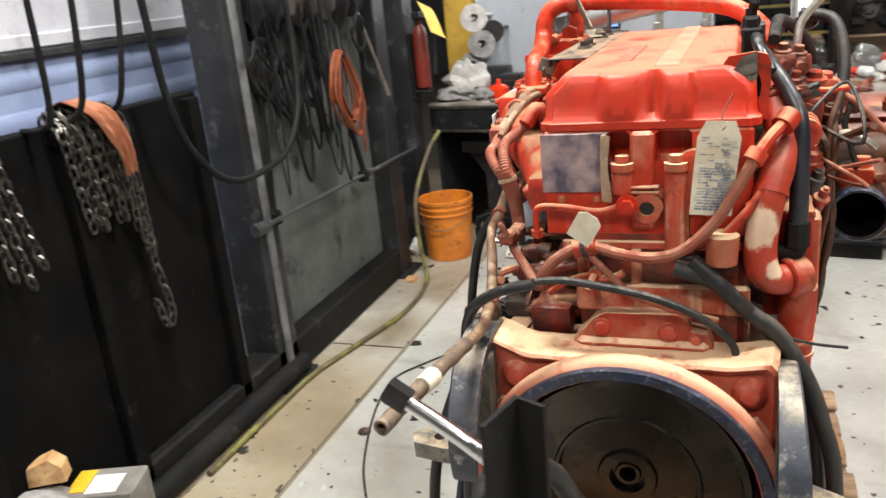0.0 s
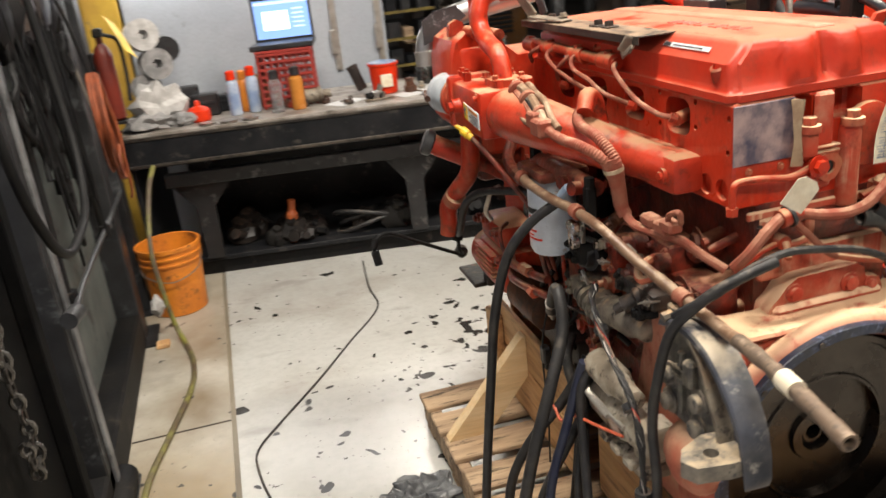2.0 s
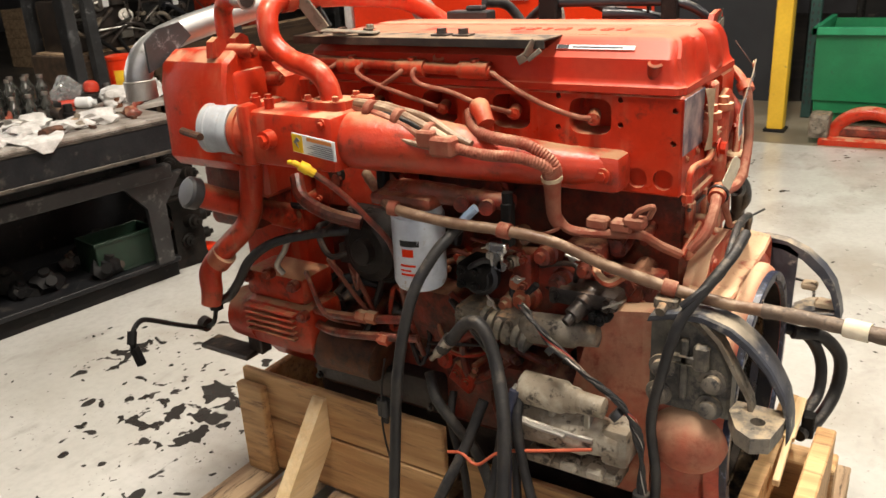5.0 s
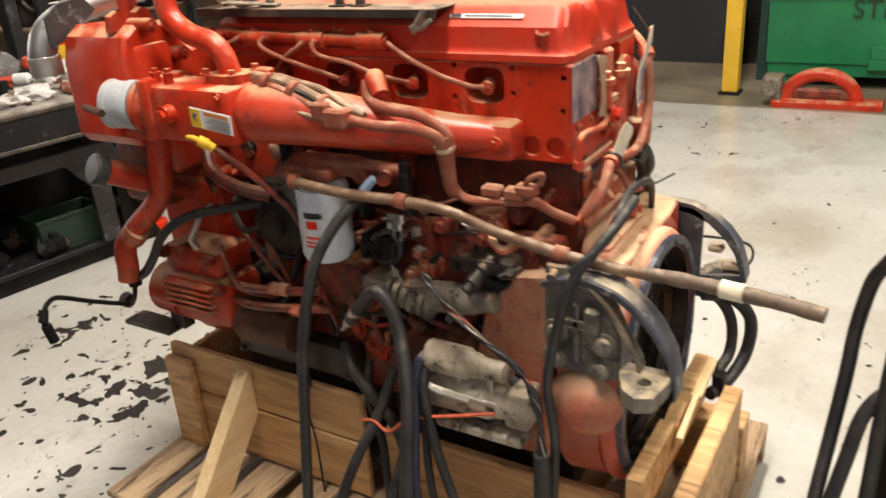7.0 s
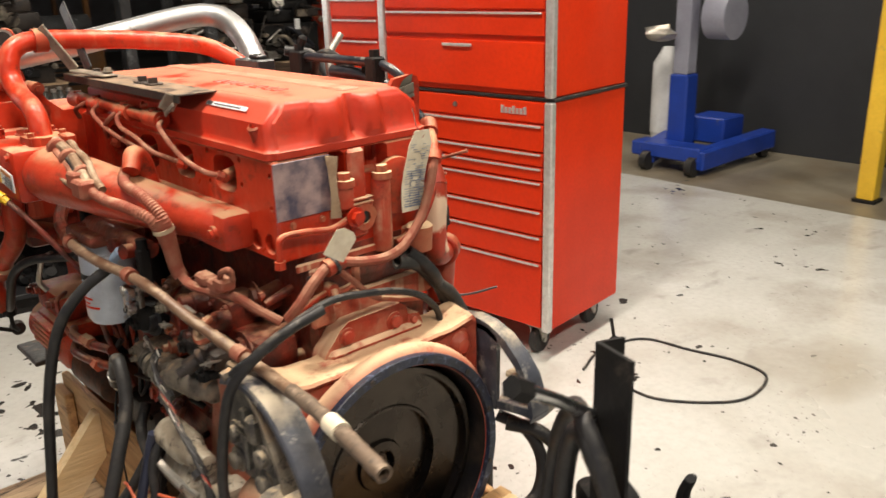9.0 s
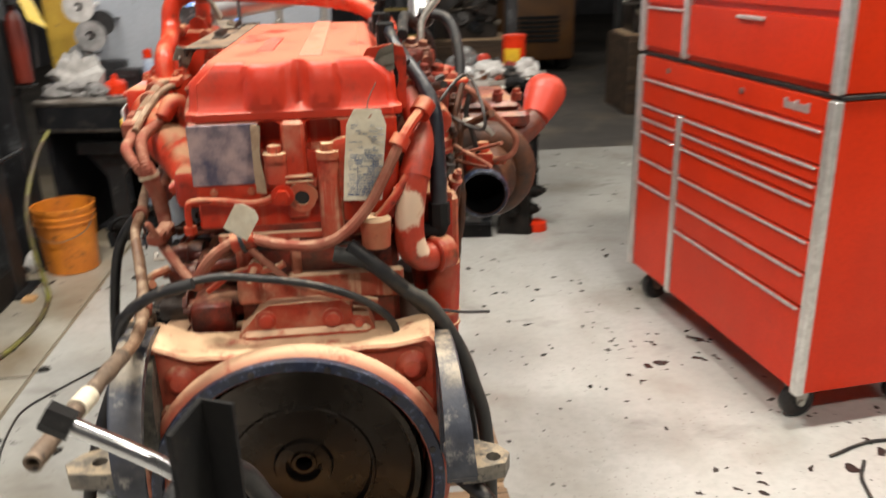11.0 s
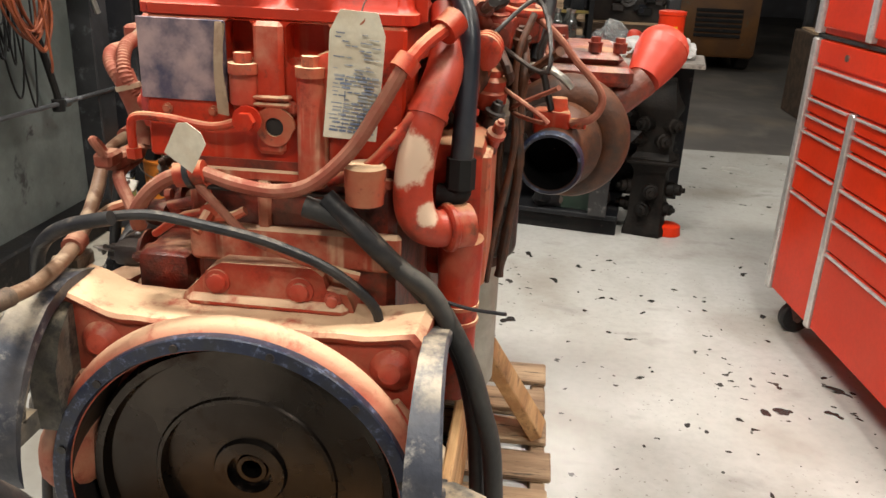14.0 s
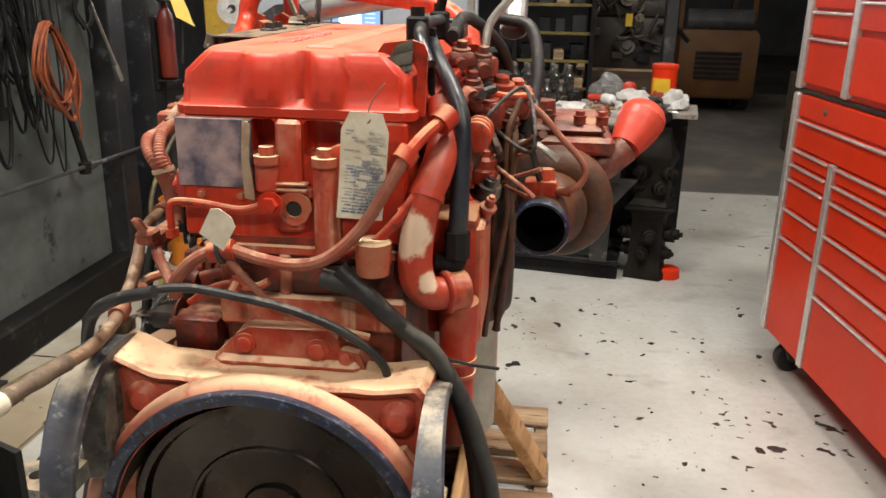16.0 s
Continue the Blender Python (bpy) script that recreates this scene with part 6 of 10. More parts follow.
hose([(-0.37, 0.44, 0.485), (-0.375, 0.40, 0.497), (-0.375, 0.36, 0.48), (-0.37, 0.30, 0.53), (-0.36, 0.20, 0.56), (-0.34, 0.10, 0.583)], 0.0038, material("orange_wire", (0.6, 0.13, 0.06), (0.5, 0.1, 0.05), 20, 0.5), "thin orange wire", "loose_wire")

# rear harness, hoses and tags
sleeve([(-0.165, -0.03, 0.985), (-0.150, -0.055, 1.02), (-0.12, -0.06, 1.055), (-0.085, -0.055, 1.075), (-0.05, -0.05, 1.078)], 0.0143, HARNESS, "dusty red corrugated wire sleeve")
sleeve([(-0.05, -0.05, 1.078), (0.0, -0.055, 1.066), (0.06, -0.06, 1.062), (0.11, -0.06, 1.078), (0.16, -0.055, 1.125), (0.195, -0.045, 1.18), (0.225, -0.03, 1.235)], 0.0135, HARNESS)
sleeve([(0.225, -0.03, 1.235), (0.25, 0.0, 1.265), (0.275, 0.04, 1.285)], 0.0135, RED)
sleeve([(-0.065, -0.055, 1.07), (-0.03, -0.06, 1.035), (0.01, -0.06, 0.995), (0.04, -0.055, 0.975)], 0.0086, HARNESS)
sleeve([(0.04, -0.055, 0.975), (0.10, -0.05, 0.955), (0.17, -0.04, 0.935)], 0.0082, RED_DUSTY)
for a, b, r in (((-0.088, -0.055, 1.073), (-0.048, -0.052, 1.080), 0.0175), ((0.270, 0.035, 1.278), (0.285, 0.055, 1.294), 0.0205), ((0.222, -0.03, 1.231), (0.233, -0.02, 1.247), 0.018)):
    bm = B()
    cyl(bm, a, b, r, seg=14)
    E("harness_joint", bm, RED)
bm = B()
cyl(bm, (-0.071, -0.0535, 1.075), (-0.064, -0.0535, 1.077), 0.0215, seg=14)
E("wire_tie", bm, PLASTIC)
hose([(0.12, -0.02, 1.07), (0.17, -0.025, 1.09), (0.21, -0.02, 1.13), (0.24, -0.01, 1.17)], 0.009, RED)
hose([(0.215, -0.015, 1.145), (0.245, 0.01, 1.165), (0.255, 0.02, 1.19), (0.27, 0.02, 1.205)], 0.007, RED)
bm = B()
tube(bm, [(-0.165, -0.02, 1.085), (-0.165, -0.022, 1.13), (-0.155, -0.022, 1.146), (-0.11, -0.022, 1.146), (-0.045, -0.022, 1.138), (0.0, -0.022, 1.150)], 0.0065, 10)
cyl(bm, (-0.165, -0.02, 1.10), (-0.165, -0.02, 1.085), 0.012, seg=6)
E("steel_line", bm, RED)
bm = B()
tube(bm, [(-0.05, -0.022, 1.004), (-0.02, -0.03, 1.01), (0.0, -0.03, 1.02)], 0.007, 8)
cyl(bm, (-0.055, -0.005, 1.012), (-0.055, -0.03, 1.012), 0.014, seg=12)
cyl(bm, (-0.055, -0.03, 1.012), (-0.065, -0.055, 0.99), 0.009, 0.007, seg=10)
E("drain_cock", bm, RED_DUSTY)
hose([(-0.15, -0.01, 0.965), (-0.10, -0.02, 1.0), (-0.055, -0.02, 1.012)], 0.006, RED)
sleeve([(-0.31, -0.06, 0.93), (-0.295, -0.085, 0.955), (-0.255, -0.115, 0.985), (-0.20, -0.115, 1.015), (-0.116, -0.107, 1.030), (-0.03, -0.10, 1.018), (0.06, -0.09, 0.995), (0.14, -0.075, 0.955), (0.195, -0.06, 0.90), (0.205, -0.055, 0.85)], 0.0098, RUBBER, "dusty black corrugated sleeve arched over the rear", rib=0.0004, name="cable_sleeve")
hose([(0.094, -0.05, 1.040), (0.130, -0.05, 1.030), (0.168, -0.04, 1.008), (0.225, -0.03, 0.950), (0.270, -0.022, 0.912), (0.309, -0.020, 0.850), (0.338, -0.018, 0.788), (0.358, -0.016, 0.722), (0.379, -0.016, 0.640), (0.391, -0.015, 0.48), (0.391, -0.015, 0.30)], 0.0155, HOSE_DUSTY, "thick dusty black hose with a cut end", wall=0.3)
hose([(0.124, -0.05, 1.056), (0.158, -0.055, 1.026), (0.196, -0.05, 0.985), (0.236, -0.022, 0.936), (0.276, -0.002, 0.880), (0.308, 0.010, 0.818), (0.334, 0.012, 0.742), (0.352, 0.012, 0.640), (0.362, 0.01, 0.48), (0.362, 0.01, 0.30)], 0.0140, RUBBER, "thick black hose with a cut end", wall=0.3)
hose([(0.30, -0.17, 0.62), (0.35, -0.23, 0.60), (0.385, -0.275, 0.53), (0.375, -0.275, 0.44), (0.31, -0.25, 0.385), (0.22, -0.22, 0.38)], 0.0165, RUBBER, "black hose looped beside the flywheel")
hose([(0.30, -0.14, 0.63), (0.335, -0.20, 0.60), (0.35, -0.235, 0.53), (0.33, -0.24, 0.45), (0.27, -0.22, 0.41)], 0.0145, RUBBER)
bm = B()
box(bm, 0.235, -0.25, 0.365, 0.27, -0.22, 0.43, 0.004)
E("hose_clamp", bm, BLACK_STEEL)
hose([(0.270, -0.01, 0.900), (0.33, -0.03, 0.895), (0.385, -0.06, 0.905)], 0.0028, PLASTIC, "black cable tie tail", "cable_tie")


def paper_tag(outline, m, name, mat, label, curl=0.01, thick=0.0012, n=7):
    """A hanging tag, slightly curled."""
    bm = B()
    zs = np.linspace(min(z for _, z in outline), max(z for _, z in outline), n).tolist()
    lo, hi = min(x for x, _ in outline), max(x for x, _ in outline)
    loops = []
    for z in zs:
        inset = 0.012 if z == zs[-1] else 0.0
        c = curl * math.sin((z - zs[0]) * 28)
        row = [lo + inset, (lo + hi) / 2, hi - inset]
        loops.append([m @ Vector((x, c + curl * 0.4 * math.sin(x * 60), z)) for x in row] + [m @ Vector((x, c + curl * 0.4 * math.sin(x * 60) + thick, z)) for x in row[::-1]])
    rings(bm, loops)
    return E(name, bm, mat, label)


tag = paper_tag([(-0.036, -0.16), (0.036, 0.012)], pose(0.170, -0.048, 1.296, 4, 5, 6), "paper_tag", PAPER, "creased paper shipping tag with faded blue print", 0.007)
bm = B()
for k in range(26):
    z = -0.018 - 0.0053 * k
    c = 0.007 * math.sin((z + 0.16) * 28)
    x = -0.031 + 0.006 * rnd.random()
    while x < 0.028:
        w = rnd.uniform(0.004, 0.016)
        if rnd.random() < (0.45 if k < 11 else 0.85):
            box(bm, x, c - 0.0024, z, min(x + w, 0.032), c - 0.0008, z + (0.0012 if k < 11 else rnd.choice((0.0014, 0.0028))))
        x += w + 0.002
for x in (-0.012, 0.016):
    for k in range(9):
        z = -0.078 - 0.0085 * k
        c = 0.007 * math.sin((z + 0.16) * 28)
        box(bm, x, c - 0.0024, z - 0.006, x + 0.0008, c - 0.0008, z)
bmesh.ops.transform(bm, matrix=pose(0.170, -0.048, 1.296, 4, 5, 6), verts=bm.verts[:])
part("tag_print", bm, material("faded_blue_ink", (0.16, 0.20, 0.30), (0.50, 0.49, 0.46), 38, 0.8), tag, "faded rows of print as plain bars", smooth=False)
bm = B()
lathe(bm, (0.171, -0.050, 1.298), (0, -1, 0.05), [(0, 0.004), (0.0, 0.008), (0.003, 0.008), (0.003, 0.004)], 14)
part("eyelet", bm, RED_DUSTY, tag)
bm = B()
tube(bm, [(0.171, -0.048, 1.298), (0.175, -0.03, 1.32), (0.19, -0.005, 1.345)], 0.0012, 6)
part("tag_wire", bm, RUST, tag)
bm = B()
m = pose(-0.062, -0.075, 1.122, 8, 32, -8)
stack(bm, [(-0.024, -0.031), (0.024, -0.031), (0.024, 0.022), (0.012, 0.032), (-0.012, 0.032), (-0.024, 0.022)], [(0, 0.0), (0.0013, 0.0)], m @ pose(0, 0, 0, 90, 0, 0))
E("small_paper_tag", bm, PAPER, "small blank card tag on the harness", smooth=False)

# right side: elbow, black vent pipe, exhaust and turbo
bm = B()
tube(bm, [(0.262, 0.14, 1.30), (0.268, 0.11, 1.27), (0.272, 0.07, 1.232), (0.266, 0.035, 1.200), (0.254, 0.008, 1.168), (0.247, -0.003, 1.130), (0.241, -0.005, 1.088), (0.240, -0.004, 1.048), (0.248, 0.0, 1.018), (0.268, 0.01, 1.001), (0.302, 0.03, 1.000)], [0.025, 0.026, 0.027, 0.028, 0.0285, 0.0275, 0.028, 0.029, 0.029, 0.028, 0.028], 22, 8)
cyl(bm, (0.2555, 0.011, 1.172), (0.2535, 0.006, 1.163), 0.0305, seg=24)
E("water_elbow", bm, RED_CREAM, "red elbow pipe with dust on its bend")
bm = B()
lathe(bm, (0.284, 0.018, 1.000), (0.80, 0.5, 0), [(0, 0.033), (0.003, 0.037), (0.010, 0.037), (0.013, 0.033), (0.04, 0.034)], 24)
E("elbow_clamp", bm, RED)
bm = B()
tube(bm, [(0.307, 0.05, 0.975), (0.308, 0.055, 0.90), (0.307, 0.055, 0.84), (0.305, 0.06, 0.77), (0.302, 0.07, 0.70)], [0.036, 0.033, 0.031, 0.032, 0.031], 18)
E("drain_pipe", bm, RED, "red vertical pipe with a beaded joint")
for z in (0.835, 0.862):
    bm = B()
    cyl(bm, (0.307, 0.055, z), (0.307, 0.055, z + 0.006), 0.0345, seg=20)
    E("pipe_bead", bm, RED_DUSTY)
bm = B()
tube(bm, [(0.215, 0.31, 1.40), (0.23, 0.22, 1.395), (0.252, 0.155, 1.37), (0.285, 0.11, 1.32), (0.303, 0.085, 1.27), (0.304, 0.06, 1.17), (0.303, 0.045, 1.09)], [0.014, 0.014, 0.014, 0.0145, 0.015, 0.0165, 0.017], 14, 8)
E("vent_pipe", bm, DARK_PIPE, "dark blue-black breather pipe")
bm = B()
cyl(bm, (0.303, 0.045, 1.10), (0.303, 0.042, 1.055), 0.022, seg=8)
tube(bm, [(0.303, 0.043, 1.062), (0.30, 0.043, 1.045), (0.27, 0.045, 1.043)], 0.017, 12)
E("vent_pipe_fitting", bm, BLACK_STEEL)
bm = B()
bar(bm, (0.232, 0.20, 1.29), (0.232, 0.205, 1.42), 0.02, 0.006, (0, 1, 0))
E("vent_bracket", bm, BLACK_STEEL)
for y, w in ((0.15, 0.035), (0.45, 0.05)):
    bm = B()
    box(bm, 0.20, y - w / 2, 1.385, 0.235, y + w / 2, 1.44, 0.004)
    cyl(bm, (0.217, y, 1.44), (0.217, y, 1.455), 0.012, seg=8)
    if y > 0.3:
        bar(bm, (0.22, y, 1.45), (0.225, y - 0.012, 1.475), 0.022, 0.02, (1, 0, 0), 0.006)
    E("rail_bracket", bm, BLACK_STEEL)
bm = B()
tube(bm, [(0.222, 0.46, 1.424), (0.222, 0.36, 1.426), (0.222, 0.22, 1.426), (0.224, 0.14, 1.424), (0.232, 0.09, 1.405), (0.25, 0.06, 1.37)], 0.0105, 12)
E("dark_rail", bm, DARK_PIPE, "dark pipe along the far edge of the cover")
bm = B()
box(bm, 0.195, 0.62, 1.375, 0.25, 0.74, 1.408, 0.004)
box(bm, 0.21, 0.64, 1.408, 0.24, 0.69, 1.420, 0.004)
E("sensor_block", bm, PLASTIC)
# exhaust manifold
bm = B()
tube(bm, [(0.26, 0.12, 1.20), (0.285, 0.25, 1.20), (0.30, 0.45, 1.19), (0.30, 0.70, 1.19), (0.285, 0.92, 1.20)], [0.04, 0.05, 0.055, 0.055, 0.045], 16)
for y in (0.15, 0.31, 0.47, 0.63, 0.79, 0.93):
    cyl(bm, (0.215, y, 1.19), (0.30, y, 1.19), 0.035, seg=14)
E("exhaust_manifold", bm, RUST, "rusty red exhaust manifold")
bm = B()
box(bm, 0.25, 0.07, 0.90, 0.335, 0.30, 1.115, 0.012, seg=2)
case = E("thermostat_case", bm, RED, "red cast case with a dusty bolted flange")
bm = B()
box(bm, 0.326, 0.075, 0.885, 0.345, 0.30, 1.10, 0.005)
part("case_flange", bm, RED_DUSTY, case)
for y, z in ((0.066, 1.00), (0.064, 0.93)):
    bm = B()
    cyl(bm, (0.305, y + 0.01, z), (0.305, y - 0.012, z), 0.014, 0.011, seg=14)
    part("case_bolt", bm, RED, case)
bm = B()
tube(bm, [(0.33, 0.38, 1.18), (0.345, 0.42, 1.10), (0.34, 0.46, 1.0), (0.33, 0.47, 0.90)], [0.03, 0.04, 0.042, 0.04], 16)
E("egr_pipe", bm, GREASE)
bm = B()
tube(bm, [(0.335, 0.46, 1.04), (0.345, 0.60, 1.03), (0.34, 0.80, 1.06)], [0.05, 0.055, 0.05], 18)
E("egr_cooler", bm, RED_GRIMY, "grimy red EGR cooler")
for k, (x, y, z, r, mat_) in enumerate(((0.325, 0.25, 1.17, 0.03, RED), (0.335, 0.27, 1.13, 0.026, CAST_ALU), (0.345, 0.33, 1.14, 0.03, GREASE), (0.30, 0.22, 1.22, 0.028, RED), (0.36, 0.38, 1.19, 0.024, GREASE))):
    bm = B()
    lathe(bm, (x, y, z - 0.03), (0.1, -0.2, 1), [(0, r * 0.8), (0.01, r), (0.03, r), (0.034, r * 0.85), (0.05, r * 0.85), (0.056, r * 0.6), (0.066, r * 0.55), (0.067, 0.002)], 18)
    E("far_side_fitting", bm, mat_)
for y in (0.17, 0.205, 0.24):
    bm = B()
    lathe(bm, (0.318, y, 1.235), (0.1, 1, 0.1), [(0, 0.022), (0.004, 0.028), (0.014, 0.028), (0.018, 0.022), (0.033, 0.021)], 18)
    E("bellows_ring", bm, RED)
bm = B()
box(bm, 0.305, 0.40, 0.80, 0.390, 0.54, 1.12, 0.03, seg=3)
cyl(bm, (0.375, 0.40, 1.05), (0.375, 0.375, 1.05), 0.024, seg=16)
cyl(bm, (0.36, 0.40, 0.90), (0.36, 0.38, 0.90), 0.018, seg=16)
E("exhaust_bracket", bm, GREASE, "sooty casting behind the turbo outlet")
for pts, r in ((((0.372, 0.37, 1.24), (0.382, 0.33, 1.19), (0.378, 0.32, 1.10), (0.384, 0.325, 1.00), (0.372, 0.33, 0.90), (0.362, 0.335, 0.80)), 0.0095), (((0.350, 0.36, 1.20), (0.356, 0.33, 1.12), (0.348, 0.325, 1.02), (0.356, 0.33, 0.92), (0.345, 0.34, 0.84)), 0.0065)):
    bm = B()
    tube(bm, pts, r, 10, 8, rough=0.35)
    E("rusty_line", bm, RUST, "rust-caked line beside the turbo")
# turbo
bm = B()
lathe(bm, (0.441, 0.363, 1.018), (0.10, 0.97, 0.1), [(0.10, 0.002), (0.09, 0.050), (0.0, 0.0515), (-0.002, 0.056), (0.003, 0.0595), (0.014, 0.0595), (0.018, 0.055), (0.05, 0.056), (0.08, 0.068), (0.10, 0.088), (0.16, 0.092), (0.18, 0.08), (0.20, 0.05)], 36)
turbo = E("turbocharger", bm, RUST, "rusty brown turbocharger with an open outlet")
bm = B()
lathe(bm, (0.441, 0.363, 1.018), (0.10, 0.97, 0.1), [(-0.003, 0.0525), (-0.004, 0.058), (0.004, 0.062), (0.012, 0.062), (0.013, 0.056), (0.0, 0.0525)], 36, caps=False)
part("outlet_ring", bm, BLUE_RING, turbo, "blue-black outlet ring")
# Near-black lining puts the shade of the open outlet into the colour.
bm = B()
lathe(bm, (0.441, 0.363, 1.018), (0.10, 0.97, 0.1), [(0.001, 0.0505), (0.085, 0.0485), (0.088, 0.001)], 36, caps=False)
part("outlet_bore", bm, MATTE_BLACK, turbo, "bore lining coloured black for the shade inside")
bm = B()
pts = [(0.475 + 0.088 * math.cos(a), 0.51, 1.035 + 0.088 * math.sin(a)) for a in [radians(d) for d in range(-100, 200, 25)]]
tube(bm, pts, [0.030 + 0.0016 * k for k in range(len(pts))], 14, 4)
part("volute", bm, RUST, turbo)
bm = B()
lathe(bm, (0.50, 0.64, 1.06), (0.28, 0.9, 0.15), [(-0.10, 0.08), (-0.06, 0.09), (0.0, 0.095), (0.05, 0.08), (0.08, 0.06)], 24)
part("compressor_housing", bm, RED_GRIMY, turbo)
bm = B()
tube(bm, [(0.54, 0.62, 1.07), (0.58, 0.625, 1.10), (0.63, 0.645, 1.14)], 0.034, 18)
part("inlet_neck", bm, RED_GRIMY, turbo)
bm = B()
tube(bm, [(0.628, 0.650, 1.140), (0.645, 0.672, 1.165), (0.658, 0.69, 1.185), (0.668, 0.703, 1.200)], [0.037, 0.047, 0.054, 0.056], 24)
lathe(bm, (0.668, 0.703, 1.200), (0.35, 0.5, 0.6), [(0.0, 0.056), (0.014, 0.053), (0.027, 0.044), (0.037, 0.029), (0.042, 0.013), (0.0435, 0.001)], 24)
E("red_intake_cap", bm, CAP_RED, "bright red plastic cap on the turbo inlet")
bm = B()
box(bm, 0.404, 0.405, 1.06, 0.474, 0.46, 1.108, 0.01, seg=2)
cyl(bm, (0.45, 0.43, 1.10), (0.45, 0.43, 1.13), 0.02, 0.015, seg=14)
cyl(bm, (0.46, 0.42, 1.085), (0.50, 0.405, 1.088), 0.010, seg=12)
E("actuator_body", bm, RED)
for pts, r, mat in ((((0.36, 0.52, 1.28), (0.405, 0.41, 1.268), (0.44, 0.40, 1.24), (0.472, 0.40, 1.204), (0.515, 0.40, 1.16), (0.527, 0.40, 1.13), (0.512, 0.40, 1.10), (0.474, 0.41, 1.086)), 0.0072, HARNESS),
                    (((0.39, 0.50, 1.28), (0.420, 0.42, 1.265), (0.407, 0.40, 1.21), (0.420, 0.40, 1.165), (0.436, 0.41, 1.11)), 0.0065, GREASE),
                    (((0.392, 0.34, 1.285), (0.372, 0.31, 1.23), (0.367, 0.30, 1.163), (0.374, 0.30, 1.065), (0.360, 0.30, 0.965), (0.348, 0.30, 0.894), (0.34, 0.30, 0.8)), 0.0062, RUST),
                    (((0.362, 0.36, 1.10), (0.360, 0.38, 1.149), (0.373, 0.38, 1.18), (0.412, 0.38, 1.193), (0.449, 0.38, 1.175), (0.468, 0.39, 1.157)), 0.0075, ALUMINIUM),
                    (((0.25, 0.30, 1.29), (0.30, 0.33, 1.30), (0.36, 0.36, 1.285), (0.41, 0.42, 1.28)), 0.008, RED)):
    bm = B()
    tube(bm, pts, r, 10, 8)
    E("turbo_line", bm, mat)
bm = B()
box(bm, 0.36, 0.58, 1.13, 0.60, 0.90, 1.17, 0.01)
box(bm, 0.46, 0.60, 1.02, 0.585, 0.86, 1.13, 0.025, seg=2)
box(bm, 0.38, 0.60, 1.17, 0.58, 0.88, 1.195, 0.012)
for x in (0.39, 0.45, 0.52, 0.57):
    cyl(bm, (x, 0.62, 1.195), (x, 0.62, 1.212), 0.014, seg=12)
    hexbolt(bm, (x, 0.62, 1.212), (0, 0, 1), 0.010, 0.01)
cyl(bm, (0.43, 0.72, 1.19), (0.43, 0.72, 1.235), 0.04, 0.035, seg=20)
E("egr_valve_cover", bm, RED_GRIMY, "dusty red valve housing beside the turbo")
RED_CLUTTER = material("sooty_red_castings", (0.40, 0.04, 0.016), (0.17, 0.025, 0.013), 14, 0.45, dust=(0.42, 0.23, 0.14), dust_amount=0.5, chips=(0.03, 0.018, 0.012), chip_amount=0.42, bump=0.5, chip_soft=0.1, spec=0.35)
# clutter on top of the far side
for k in range(42):
    x, y, z = rnd.uniform(0.24, 0.40), rnd.uniform(0.12, 0.85), rnd.uniform(1.14, 1.29)
    bm = B()
    if k % 2:
        pts = [Vector((x + rnd.uniform(-0.06, 0.06), y + rnd.uniform(-0.12, 0.12), z + rnd.uniform(-0.06, 0.05))) for _ in range(4)]
        tube(bm, pts, rnd.choice([0.004, 0.006, 0.008]), 8)
    else:
        h = rnd.uniform(0.03, 0.08)
        lean_ = Vector((rnd.uniform(-0.5, 0.5), rnd.uniform(-0.5, 0.3), 1)).normalized()
        w = rnd.uniform(0.009, 0.017)
        lathe(bm, Vector((x, y, z)) - lean_ * h, lean_, [(0, w), (h * 0.45, w), (h * 0.5, w * 1.35), (h * 0.62, w * 1.35), (h * 0.66, w * 0.8), (h * 0.9, w * 0.75), (h * 0.93, w * 0.5), (h, w * 0.45), (h + 0.001, 0.001)], 12)
    E("small_line" if k % 2 else "casting_boss", bm, rnd.choice([RED, RED_CLUTTER, RED_CLUTTER, RUST, RUST, HARNESS, BROWN, GREASE]))
for pts, r, mat in ((((0.26, 0.30, 1.40), (0.27, 0.40, 1.43), (0.30, 0.50, 1.41), (0.34, 0.58, 1.36), (0.36, 0.66, 1.28)), 0.012, RUBBER),
                    (((0.30, 0.45, 1.27), (0.31, 0.46, 1.37), (0.32, 0.47, 1.42), (0.36, 0.47, 1.47)), 0.009, ALUMINIUM),
                    (((0.40, 0.55, 1.18), (0.42, 0.60, 1.30), (0.40, 0.66, 1.40), (0.33, 0.70, 1.42)), 0.014, RUBBER),
                    (((0.27, 0.20, 1.22), (0.29, 0.26, 1.30), (0.31, 0.30, 1.27), (0.33, 0.42, 1.22)), 0.012, HARNESS)):
    bm = B()
    tube(bm, pts, r, 12, 8)
    E("far_side_hose", bm, mat)
for x, y, z in ((0.30, 0.42, 1.31), (0.34, 0.52, 1.29), (0.31, 0.62, 1.33)):
    bm = B()
    lathe(bm, (x, y, z - 0.05), (0.1, -0.1, 1), [(0, 0.02), (0.01, 0.026), (0.05, 0.026), (0.055, 0.02), (0.075, 0.02), (0.08, 0.012)], 16)
    tube(bm, [(x, y, z + 0.0), (x, y - 0.035, z + 0.015), (x - 0.01, y - 0.06, z)], 0.012, 10)
    E("valve_body", bm, rnd.choice([PLASTIC, BLACK_STEEL]))
